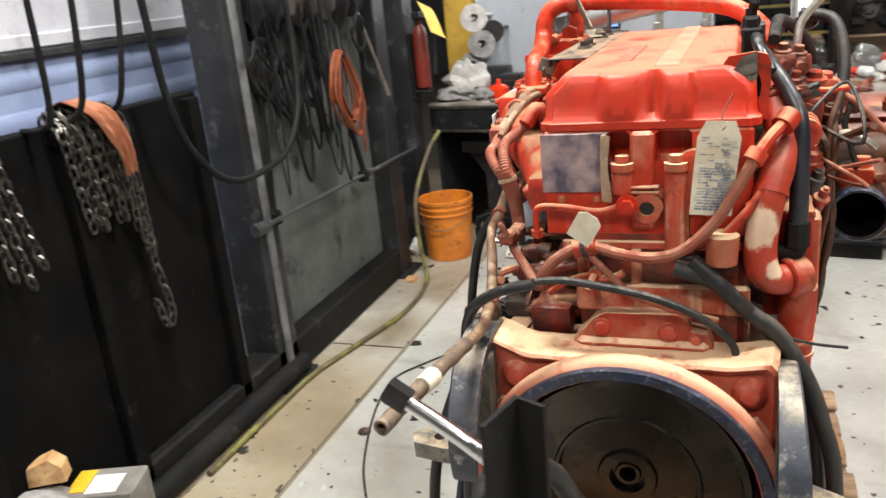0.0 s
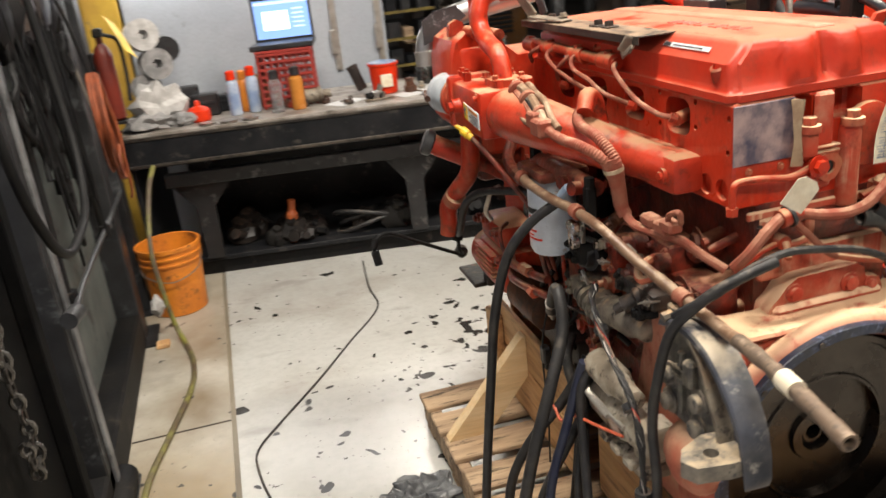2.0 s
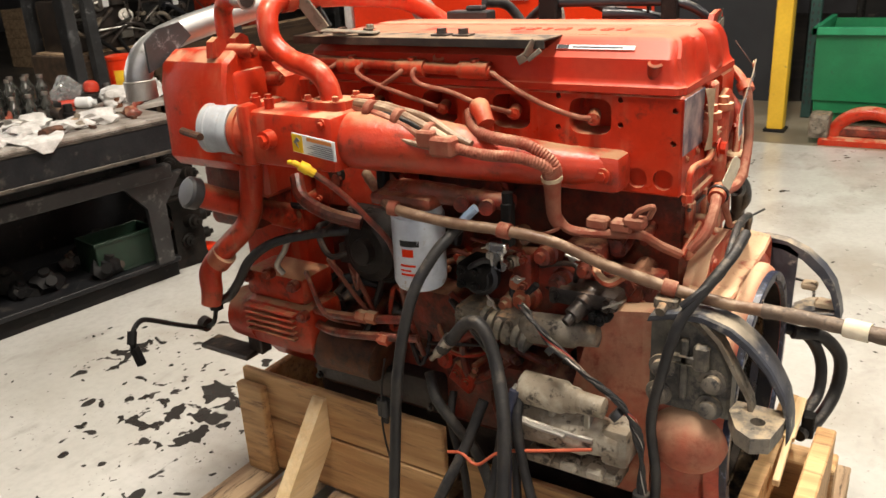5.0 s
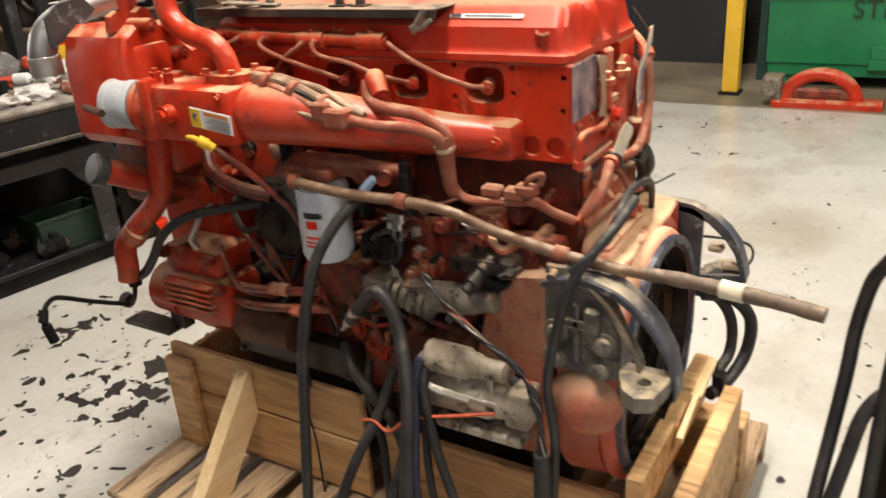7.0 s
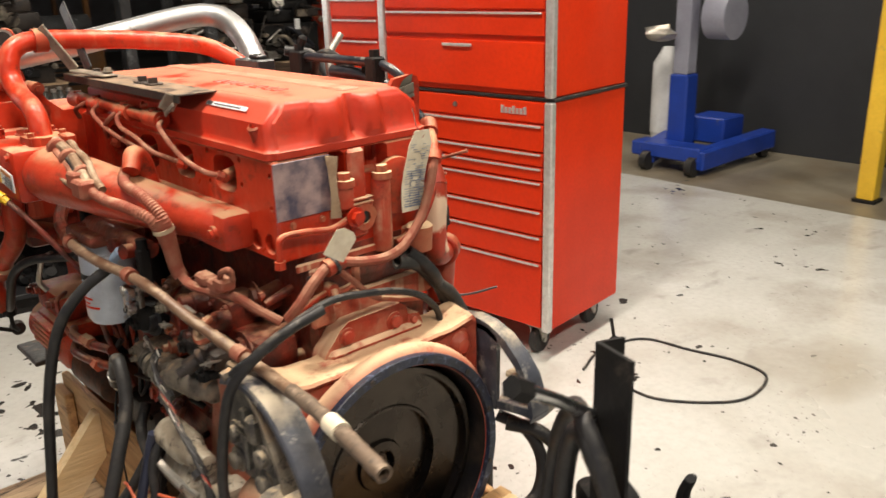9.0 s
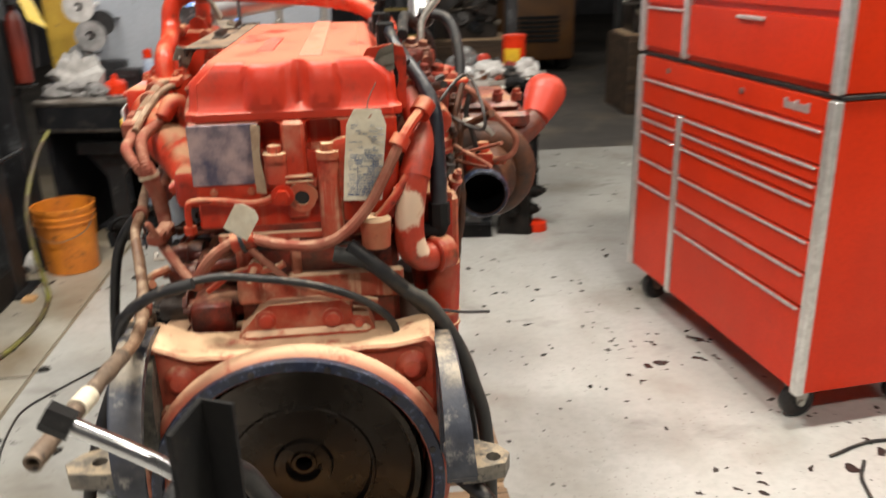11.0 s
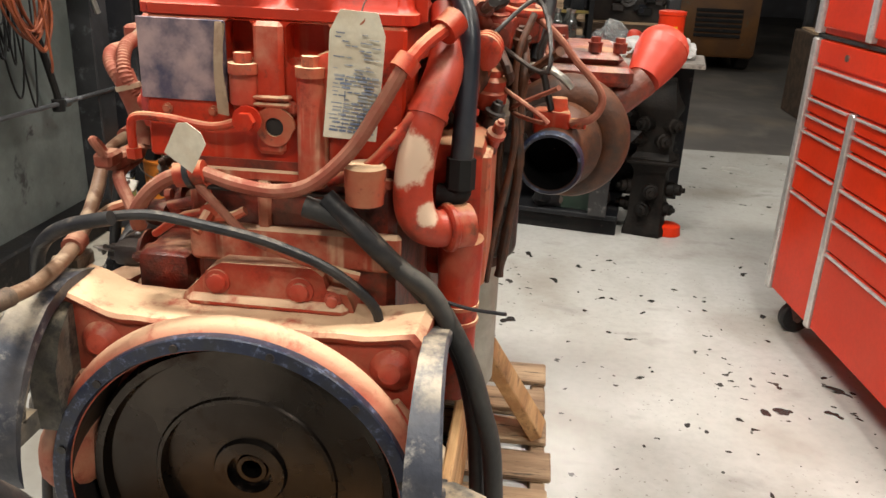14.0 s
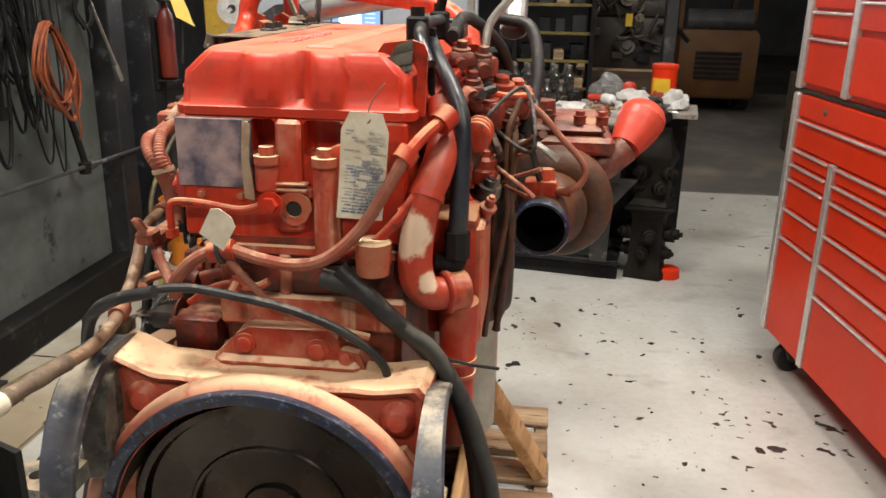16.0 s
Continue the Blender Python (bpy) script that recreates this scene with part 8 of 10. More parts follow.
# red pail with blue liner
pail = thing("small_pail", on_bench(-0.22, 0.36), 0, "small red plastic pail on the bench", "pail")
bm = B()
lathe(bm, (0, 0, 0), (0, 0, 1), [(0, 0.06), (0.003, 0.068), (0.15, 0.08), (0.155, 0.086), (0.165, 0.086), (0.165, 0.078), (0.02, 0.064)], 26)
part("body", bm, BOX_RED, pail, local=True)
bm = B()
lathe(bm, (0, 0, 0.12), (0, 0, 1), [(0, 0.072), (0.05, 0.0775), (0.052, 0.074), (0.01, 0.068)], 26)
part("liner", bm, CAN_BLUE, pail, local=True)
bm = B()
box(bm, -0.035, -0.0805, 0.04, 0.03, -0.072, 0.11, 0.002)
part("sticker", bm, PAPER, pail, local=True)
# pile of odds and ends at the bench's end
bm = B()
tube(bm, [on_bench(0.60, 0.735, 0.902), on_bench(0.67, 0.70, 0.904), on_bench(0.745, 0.665, 0.901)], 0.020, 14, wall=0.2)
solid("red_tube", bm, CAP_RED, "short red plastic tube lying on the bench", "tube")
junk("plastic_bag", 0.70, 0.755, (0.085, 0.035, 0.085), glass, "crumpled clear plastic bag on the bench", "bag", seed=31, bumps=0.7, div=3)
bm = B()
box(bm, -0.055, -0.04, 0, 0.055, 0.04, 0.055, 0.008, pose(*on_bench(0.815, 0.725, 0.88), 0, 0, 18), seg=2)
cyl(bm, on_bench(0.80, 0.68, 0.91), on_bench(0.795, 0.665, 0.91), 0.018, seg=16)
solid("black_casting", bm, OIL_BLACK, "oily black casting on the bench", "casting")
bm = B()
lathe(bm, on_bench(0.815, 0.725, 0.935), (0.1, 0, 1), [(0, 0.024), (0.006, 0.036), (0.03, 0.040), (0.052, 0.034), (0.062, 0.018), (0.064, 0.001)], 22)
solid("plastic_plug", bm, CAP_RED, "round red plastic plug on an oily casting", "plug")
bm = B()
tube(bm, [on_bench(0.86, 0.60, 0.900), on_bench(0.885, 0.645, 0.905), on_bench(0.895, 0.69, 0.925), on_bench(0.895, 0.715, 0.965)], [0.020, 0.022, 0.022, 0.024], 16, wall=0.25)
solid("rubber_elbow", bm, HOSE_DUSTY, "grey-black rubber elbow on the bench", "hose")
bm = B()
tube(bm, [on_bench(0.95, 0.62, 0.899), on_bench(0.99, 0.66, 0.899), on_bench(1.04, 0.67, 0.898)], [0.018, 0.019, 0.016], 14)
solid("orange_fitting", bm, HARNESS, "dusty orange hose fitting on the bench", "fitting")
bm = B()
lathe(bm, on_bench(0.69, 0.645, 0.910), Vector(on_bench(0.735, 0.59, 0.910)) - Vector(on_bench(0.69, 0.645, 0.910)), [(0, 0.024), (0.004, 0.029), (0.072, 0.029), (0.084, 0.016), (0.10, 0.015), (0.101, 0.001)], 20)
solid("white_bottle", bm, WHITE, "small white bottle lying on the bench", "bottle")
bm = B()
bar(bm, on_bench(0.63, 0.465, 0.884), on_bench(0.77, 0.43, 0.884), 0.022, 0.006)
solid("brass_strip", bm, material("dull_brass", (0.42, 0.27, 0.07), (0.28, 0.17, 0.05), 20, 0.4, metal=0.8, bump=0.2), "dull brass strip on the bench", "strip")
bm = B()
tube(bm, [on_bench(0.34, 0.24, 0.885), on_bench(0.42, 0.33, 0.885), on_bench(0.50, 0.42, 0.886), on_bench(0.58, 0.47, 0.885), on_bench(0.63, 0.55, 0.885)], 0.005, 8)
solid("bench_cable", bm, RUBBER, "thin black cable across the bench top", "cable")
# loose machine parts on the bench
PARTS_MATS = [STEEL, CAST_ALU, GREASE, RUST, BLACK_STEEL, RED_GRIMY, ALUMINIUM]
for k in range(46):
    x = rnd.uniform(-0.55, 1.12)
    y = rnd.uniform(0.06, 0.62)
    if -0.32 < x < -0.1 and y > 0.2:
        continue
    bm = B()
    ax, ay, az = on_bench(x, y, 0.881)
    r = rnd.uniform(0.012, 0.036)
    kind = k % 4
    a = rnd.uniform(0, math.pi)
    if kind == 0:
        n = rnd.uniform(0.05, 0.14)
        tube(bm, [(ax, ay, az + r), (ax + n * 0.5 * math.cos(a), ay + n * 0.5 * math.sin(a), az + r * 1.3), (ax + n * math.cos(a + 0.3), ay + n * math.sin(a + 0.3), az + r)], [r, r * 0.8, r * 1.1], 12)
        name, what, cat = "pipe_fitting", "loose pipe fitting on the bench", "fitting"
    elif kind == 1:
        lathe(bm, (ax, ay, az), (0, 0, 1), [(0, r), (r, r), (r * 1.1, r * 0.7), (r * 2.2, r * 0.7), (r * 2.3, r * 0.3)], 16)
        name, what, cat = "socket", "loose steel socket on the bench", "socket"
    elif kind == 2:
        n = rnd.uniform(0.10, 0.20)
        bar(bm, (ax, ay, az + 0.006), (ax + n * math.cos(a), ay + n * math.sin(a), az + 0.006), 0.014, 0.008)
        cyl(bm, (ax, ay, az), (ax, ay, az + 0.012), 0.014, seg=6)
        name, what, cat = "wrench", "loose wrench on the bench", "wrench"
    else:
        blob(bm, (ax, ay, az + r * 0.58), (r * 1.6, r * 1.2, r), 0.5, k, 2)
        cyl(bm, (ax, ay, az + r * 0.5), (ax + r, ay, az + r * 2.2), r * 0.45, seg=10)
        name, what, cat = "machine_part", "loose oily machine part on the bench", "machine part"
    solid(name, bm, rnd.choice(PARTS_MATS), what, cat, "loose parts on the bench")
bm = B()
lathe(bm, on_bench(1.0, 0.72), (0, 0, 1), [(0, 0.068), (0.20, 0.068), (0.205, 0.072), (0.222, 0.072), (0.226, 0.055), (0.226, 0.002)], 26)
can = solid("round_can", bm, BOX_RED, "red round can with a yellow label on the bench", "can")
bm = B()
cx, cy, cz = on_bench(1.0, 0.72)
rings(bm, [[Vector((cx + r * math.cos(radians(a)), cy + r * math.sin(radians(a)), cz + z)) for r, z in ((0.068, 0.06), (0.0695, 0.06), (0.0695, 0.15), (0.068, 0.15))] for a in range(-160, -60, 10)])
part("can_label", bm, YELLOW, can, smooth=False)
bm = B()
lathe(bm, on_bench(-0.345, 0.47, 0.897), (-0.34, 0.1, 1), [(0, 0.02), (0.0, 0.030), (0.13, 0.030), (0.132, 0.034), (0.145, 0.034), (0.145, 0.024), (0.02, 0.022)], 20)
solid("dark_sleeve", bm, GREASE, "dark metal sleeve leaning on the bench", "sleeve")
old_pump = thing("old_pump", on_bench(-0.62, 0.28, 0.881), BR + 8, "greasy grey old pump with reddish fittings on the bench", "pump")
bm = B()
lathe(bm, (-0.09, 0, 0.045), (1, 0, 0), [(0, 0.02), (0.0, 0.034), (0.03, 0.036), (0.035, 0.044), (0.05, 0.044), (0.055, 0.038), (0.12, 0.038), (0.125, 0.045), (0.14, 0.045), (0.145, 0.026), (0.19, 0.022), (0.19, 0.004)], 22)
part("body", bm, CAST_ALU, old_pump, local=True)
for dx, dy, r, mat in ((-0.12, -0.03, 0.026, RED_GRIMY), (-0.05, -0.055, 0.02, GREASE), (0.06, -0.05, 0.022, RUST), (0.02, 0.05, 0.03, GREASE), (-0.15, 0.03, 0.022, RUST)):
    bm = B()
    lathe(bm, (dx, dy, 0.0), (0.2, 0.1, 1), [(0, r), (r * 1.2, r), (r * 1.3, r * 0.6), (r * 2, r * 0.55), (r * 2.05, 0.002)], 14)
    part("fitting", bm, mat, old_pump, local=True)
bm = B()
drape = [(0.42, 0.50), (0.415, 0.40), (0.41, 0.25), (0.40, 0.12), (0.395, 0.03), (0.393, -0.008), (0.392, -0.014), (0.392, -0.018)]
heights = [0.886, 0.892, 0.888, 0.890, 0.886, 0.880, 0.862, 0.835]
rows_ = []
for j, ((cx_, cy_), z_) in enumerate(zip(drape, heights)):
    w_ = (0.10, 0.13, 0.14, 0.13, 0.10, 0.075, 0.05, 0.02)[j]
    rows_.append([Vector(on_bench(cx_ - 0.16 + w_ * (k / 5 - 1), cy_, z_ + (0.010 * abs(math.sin(k * 1.3 + j * 0.8)) if j < 5 else 0.0))) for k in range(11)])
rings(bm, [row + [p + Vector((0, -0.002, 0.003)) for p in row[::-1]] for row in rows_])
solid("draped_cloth", bm, RAG, "white shop cloth hanging over the bench edge", "rag")
# dark jars in rows and white rags on the bench
JAR = material("dark_glass_jar", (0.02, 0.02, 0.018), (0.05, 0.05, 0.045), 20, 0.08, bump=0.0, coat=0.6)
bm = B()
box(bm, -0.02, 0.515, 0.8805, 0.56, 0.70, 0.9505, 0.004, BM)
solid("jar_step", bm, BLACK_STEEL, "low black steel step on the bench", "step")
first_jar = None
for row in range(3):
    for k in range(7):
        ax, ay, az = on_bench(0.02 + 0.075 * k + 0.03 * (row % 2), 0.47 + 0.085 * row, 0.881 + (0.0 if row == 0 else 0.0705))
        if first_jar is None:
            first_jar = thing("glass_jar", (ax, ay, az), 0, "dark glass jar with a metal cap on the bench", "jar", "jars on the bench")
            bm = B()
            lathe(bm, (0, 0, 0), (0, 0, 1), [(0, 0.024), (0.004, 0.028), (0.085, 0.028), (0.105, 0.014), (0.125, 0.013)], 18)
            part("glass", bm, JAR, first_jar, local=True)
            bm = B()
            lathe(bm, (0, 0, 0.122), (0, 0, 1), [(0, 0.015), (0.016, 0.015), (0.017, 0.001)], 14)
            part("cap", bm, STEEL, first_jar, "bright metal cap", local=True)
        else:
            copy_thing(first_jar, pose(ax, ay, az))
for x, y, w, n, turn in ((-0.08, 0.22, 0.10, 0.15, 20), (0.10, 0.30, 0.11, 0.14, -15), (-0.45, 0.2, 0.10, 0.14, 40)):
    bm = B()
    box(bm, -w, -n / 2, 0.0, w, n / 2, 0.002, 0.0, pose(*on_bench(x, y, 0.8815), 0, 0, turn))
    solid("paper_sheet", bm, WHITE, "loose white paper sheet on the bench", "paper", "papers on the bench")
for k, (x, y) in enumerate(((0.22, 0.18), (0.40, 0.14), (0.52, 0.2), (0.05, 0.13))):
    bm = B()
    ax, ay, az = on_bench(x, y, 0.881)
    blob(bm, (ax, ay, az + 0.018), (0.085, 0.06, 0.03), 0.6, 50 + k, 3)
    solid("white_rag", bm, RAG, "crumpled white rag on the bench", "rag", "rags on the bench")
# scrap below the bench
for k in range(34):
    x, y = rnd.uniform(-1.2, 0.72), rnd.uniform(0.27, 0.62)
    if abs(x + 1.28) < 0.08 or abs(x + 0.13) < 0.08:
        continue
    bm = B()
    ax, ay, az = on_bench(x, y, 0.115)
    r = rnd.uniform(0.035, 0.085)
    blob(bm, (ax, ay, az + r * 0.58), (r * 1.3, r, r), 0.4, k + 40, 2)
    cyl(bm, (ax, ay - r * 0.5, az + r * 0.7), (ax + r * rnd.uniform(-1, 1), ay - r * 1.3, az + r * rnd.uniform(0.4, 1.2)), r * 0.42, seg=14)
    lathe(bm, (ax, ay, az + r), (rnd.uniform(-0.5, 0.5), -0.5, 1), [(0, r * 0.7), (r * 0.4, r * 0.7), (r * 0.45, r * 0.45), (r * 0.9, r * 0.4)], 14)
    solid("scrap_part", bm, rnd.choice([GREASE, BLACK_STEEL, OIL_BLACK, GREASE, OIL_BLACK]), "greasy old engine part on the lower shelf", "engine part", "scrap parts under the bench")
SOOT = material("oil_soaked_casting", (0.006, 0.0055, 0.005), (0.014, 0.011, 0.009), 14, 0.62, bump=0.6, spec=0.15)
# greasy gearbox at the end of the bench
gx, gy, _ = on_bench(1.00, 0.40)
gearbox = thing("gearbox", (gx, gy, 0), BR, "greasy black gearbox standing at the bench end", "gearbox")
bm = B()
stack(bm, [(-0.11, -0.10), (0.08, -0.12), (0.12, -0.04), (0.10, 0.10), (-0.10, 0.11)], [(0.0, 0.0), (0.03, 0.0), (0.06, 0.02), (0.34, 0.03), (0.38, 0.0), (0.41, 0.0), (0.44, 0.03), (0.62, 0.02), (0.66, 0.0), (0.68, 0.0), (0.72, 0.03), (0.80, 0.06)])
part("case", bm, SOOT, gearbox, local=True)
for k in range(14):
    a = 2.1 + 0.30 * k
    z = (0.14, 0.24, 0.50, 0.58)[k % 4]
    bm = B()
    h = 0.05 + 0.02 * (k % 2)
    c, s_ = math.cos(a), math.sin(a)
    lathe(bm, (0.065 * c, 0.065 * s_, z), (c, s_, 0.1), [(0, 0.04), (h, 0.038), (h + 0.004, 0.03), (h + 0.03, 0.028), (h + 0.034, 0.014), (h + 0.05, 0.013)], 16)
    part("bearing_cap", bm, SOOT, gearbox, local=True)
bm = B()
box(bm, -0.13, -0.13, 0.385, 0.13, 0.12, 0.402, 0.004)
part("flange", bm, SOOT, gearbox, local=True)
bm = B()
for a, r, z in ((0, 0.20, 0.15), (1, 0.18, 0.18), (2, 0.21, 0.21)):
    cx, cy, _ = on_bench(-0.40, 0.38)
    tube(bm, [(cx + r * math.cos(t), cy + 0.55 * r * math.sin(t), z + 0.04 * math.sin(t * 1.5 + a)) for t in np.linspace(0, 6.0, 12).tolist()], 0.013, 8, 4)
solid("hose_coil", bm, RUBBER, "coil of black hose on the lower shelf", "hose")
bm = B()
cx, cy, cz = on_bench(-0.86, 0.30, 0.116)
lathe(bm, (cx, cy, cz), (0.1, 0, 1), [(0, 0.05), (0.06, 0.045), (0.08, 0.03), (0.16, 0.034), (0.18, 0.02), (0.24, 0.022), (0.245, 0.005)], 18)
solid("orange_part", bm, material("orange_primer", (0.5, 0.13, 0.03), (0.32, 0.07, 0.02), 16, 0.6), "orange-painted old part on the lower shelf", "engine part")
bin_ = thing("parts_crate", on_bench(0.62, 0.36, 0.116), BR, "dark green plastic parts crate on the lower shelf", "crate")
GREEN_DARK = material("dark_green_plastic", (0.007, 0.025, 0.014), (0.006, 0.018, 0.010), 8, 0.5)
for nm, dims in (("front", (-0.17, -0.11, 0.01, 0.17, -0.10, 0.17)), ("back", (-0.17, 0.10, 0.01, 0.17, 0.11, 0.17)), ("end", (-0.17, -0.1, 0.01, -0.16, 0.1, 0.17)), ("end", (0.16, -0.1, 0.01, 0.17, 0.1, 0.17)), ("base", (-0.17, -0.11, 0.0, 0.17, 0.11, 0.01)), ("rim", (-0.18, -0.12, 0.165, 0.18, -0.10, 0.18))):
    bm = B()
    box(bm, *dims, 0.002)
    part(nm, bm, GREEN_DARK, bin_, local=True)
bm = B()
lathe(bm, (1.17, 3.03, 0.0), (0, 0, 1), [(0, 0.06), (0.004, 0.065), (0.05, 0.06), (0.06, 0.04), (0.06, 0.002)], 22)
solid("bottle_cap", bm, BOX_RED, "red plastic cap lying on the floor", "cap")

# orange pail
pail = thing("orange_pail", (-1.446, 2.86, 0), 0, "dirty orange five-gallon pail on the floor", "pail")
bm = B()
lathe(bm, (0, 0, 0), (0, 0, 1), [(0, 0.10), (0.004, 0.132), (0.27, 0.150), (0.272, 0.156), (0.282, 0.157), (0.284, 0.151), (0.305, 0.152), (0.307, 0.158), (0.317, 0.159), (0.319, 0.153), (0.340, 0.154), (0.343, 0.161), (0.362, 0.162), (0.365, 0.155), (0.362, 0.150), (0.02, 0.128), (0.018, 0.002)], 36)
part("body", bm, ORANGE, pail, local=True)
bm = B()
tube(bm, [(-0.155, 0, 0.31), (-0.13, -0.11, 0.24), (0, -0.165, 0.20), (0.13, -0.11, 0.24), (0.155, 0, 0.31)], 0.003, 6)
part("bail", bm, STEEL, pail, local=True)

# ---- partition clutter ----
rack = thing("steel_rack", (-1.66, 0.3, 0), 0, "black steel plate rack hung with chains and hoses", "rack")
bm = B()
box(bm, -1.71, -0.25, 0.10, -1.64, 0.965, 1.285, 0.004)
part("plate", bm, MATTE_BLACK, rack)
for y in (-0.20, 0.30, 0.90):
    bm = B()
    box(bm, -1.64, y - 0.03, 0.10, -1.60, y + 0.03, 1.27, 0.004)
    part("stiffener", bm, MATTE_BLACK, rack)
bm = B()
box(bm, -1.80, -0.25, 0.012, -1.62, 0.965, 0.10, 0.004)
part("base_beam", bm, BLACK_STEEL, rack)
BLACK_HOSE = material("old_black_hose", (0.006, 0.006, 0.007), (0.012, 0.012, 0.012), 15, 0.6, bump=0.2, spec=0.2)
CHAIN = material("worn_chain", (0.16, 0.15, 0.14), (0.06, 0.055, 0.05), 30, 0.35, metal=0.8, bump=0.3)


def chain(points, link=0.044, r=0.0056, label="steel chain hanging over the rack"):
    path = smooth_path(points, 20)
    bm = B()
    last, flip = None, False
    for p, q in zip(path, path[1:]):
        if last is not None and (p - last).length < link * 0.72:
            continue
        last, flip = p, not flip
        u, v, w = frame_of(q - p)
        s = u if flip else v
        tube(bm, [p + w * (link / 2 * math.cos(t)) + s * (link * 0.32 * math.sin(t)) for t in np.linspace(0, 2 * math.pi * 0.96, 9).tolist()], r, 6, 1)
    return solid("chain", bm, CHAIN, label, "chain", "chains on the rack")


links = random.Random(5)
for k in range(9):
    y = 0.265 + 0.020 * k + links.uniform(-0.006, 0.006)
    n = 0.25 + 0.10 * links.random()
    out = -1.585 + 0.012 * (k % 3)
    top = 1.300 + 0.010 * (k % 2)
    sway = 0.025 + 0.02 * links.random()
    chain([(-1.66, y + 0.03, 1.16), (-1.655, y + 0.02, top), (-1.62, y + 0.005, top + 0.006), (out, y + 0.004, 1.25), (out, y + sway * 0.4, 1.30 - n * 0.5), (out - 0.002, y + sway, 1.30 - n)])
for k in range(4):
    y = 0.44 + 0.02 * k
    chain([(-1.66, y, 1.22), (-1.65, y, 1.297), (-1.61, y + 0.005, 1.300), (-1.59, y + 0.02, 1.24), (-1.588, y + 0.03, 1.10 - 0.05 * k), (-1.588, y + 0.03, 0.98 - 0.06 * k)], label="dark steel chain hanging over the rack")
for k in range(3):
    y = -0.075 + 0.04 * k
    chain([(-1.655, y, 1.22), (-1.64, y + 0.01, 1.302), (-1.58, y + 0.02, 1.26), (-1.58, y + 0.05, 1.10), (-1.58, y + 0.07 + 0.01 * k, 0.94 - 0.04 * (k % 2))])
chain([(-1.60, 0.52, 1.0), (-1.59, 0.53, 0.8), (-1.59, 0.56, 0.62), (-1.59, 0.53, 0.56), (-1.59, 0.50, 0.66)], label="dark chain hanging against the rack")
bm = B()
cloth = smooth_path([(-1.69, 0.36, 1.24), (-1.68, 0.36, 1.31), (-1.62, 0.365, 1.345), (-1.540, 0.38, 1.31), (-1.515, 0.405, 1.24), (-1.518, 0.430, 1.17), (-1.528, 0.445, 1.11)], 4)
fold = [[p + Vector((0.010 * math.sin(k * 1.7 + j * 0.35) * (0.4 + j / 30), (k / 9 - 0.5) * (0.105 - 0.0024 * j), 0.004 * math.sin(k * 2.3 + j))) for k in range(10)] for j, p in enumerate(cloth)]
rings(bm, [row + [p + Vector((0.003, 0, 0.003)) for p in row[::-1]] for row in fold])
solid("orange_cloth", bm, material("dull_orange_cloth", (0.42, 0.17, 0.09), (0.33, 0.12, 0.06), 16, 0.9, bump=0.6), "dull orange cloth draped over the rack", "cloth")
for pts, r, mat, label in ((((-1.52, 0.20, 2.3), (-1.52, 0.20, 1.8), (-1.53, 0.20, 1.37), (-1.57, 0.20, 1.295), (-1.65, 0.20, 1.290)), 0.009, RUBBER, "black hose hanging down the rack"),
                          (((-1.51, 0.33, 2.3), (-1.50, 0.34, 1.8), (-1.52, 0.32, 1.40), (-1.57, 0.31, 1.30), (-1.65, 0.31, 1.290)), 0.0095, RUBBER, "black hose hanging down the rack"),
                          (((-1.51, 0.50, 2.3), (-1.50, 0.51, 1.7), (-1.52, 0.475, 1.38), (-1.575, 0.47, 1.295), (-1.65, 0.47, 1.290)), 0.009, RUBBER, "black hose hanging down the rack"),
                          (((-1.50, 0.58, 2.3), (-1.50, 0.605, 1.65), (-1.49, 0.635, 1.26), (-1.48, 0.74, 1.06), (-1.48, 0.90, 0.97), (-1.48, 1.09, 0.965), (-1.48, 1.26, 1.0), (-1.49, 1.40, 1.13), (-1.51, 1.47, 1.32), (-1.53, 1.50, 1.60), (-1.55, 1.50, 2.2)), 0.0125, RUBBER, "thick black hose in a hanging loop")):
    bm = B()
    tube(bm, pts, r, 12, 8)
    solid("hanging_hose", bm, BLACK_HOSE, label, "hose", "hoses on the partition")
for k in range(24):
    y = rnd.uniform(1.30, 1.98)
    n = rnd.choice([rnd.uniform(0.25, 0.6), rnd.uniform(0.5, 0.92)])
    w = rnd.uniform(0.03, 0.10)
    x = rnd.uniform(-1.62, -1.56)
    bm = B()
    tube(bm, [(x, y - w, 1.66), (x + 0.02, y - w * 1.1, 1.66 - n * 0.5), (x + 0.03, y - w * 0.5, 1.66 - n * 0.95), (x + 0.02, y + w * 0.3, 1.66 - n), (x + 0.01, y + w, 1.66 - n * 0.6), (x, y + w * 0.9, 1.68)], rnd.choice([0.003, 0.004, 0.006, 0.008]), 8, 6)
    solid("hanging_cable", bm, BLACK_HOSE, "black cable hanging on the partition", "cable", "cables on the partition")
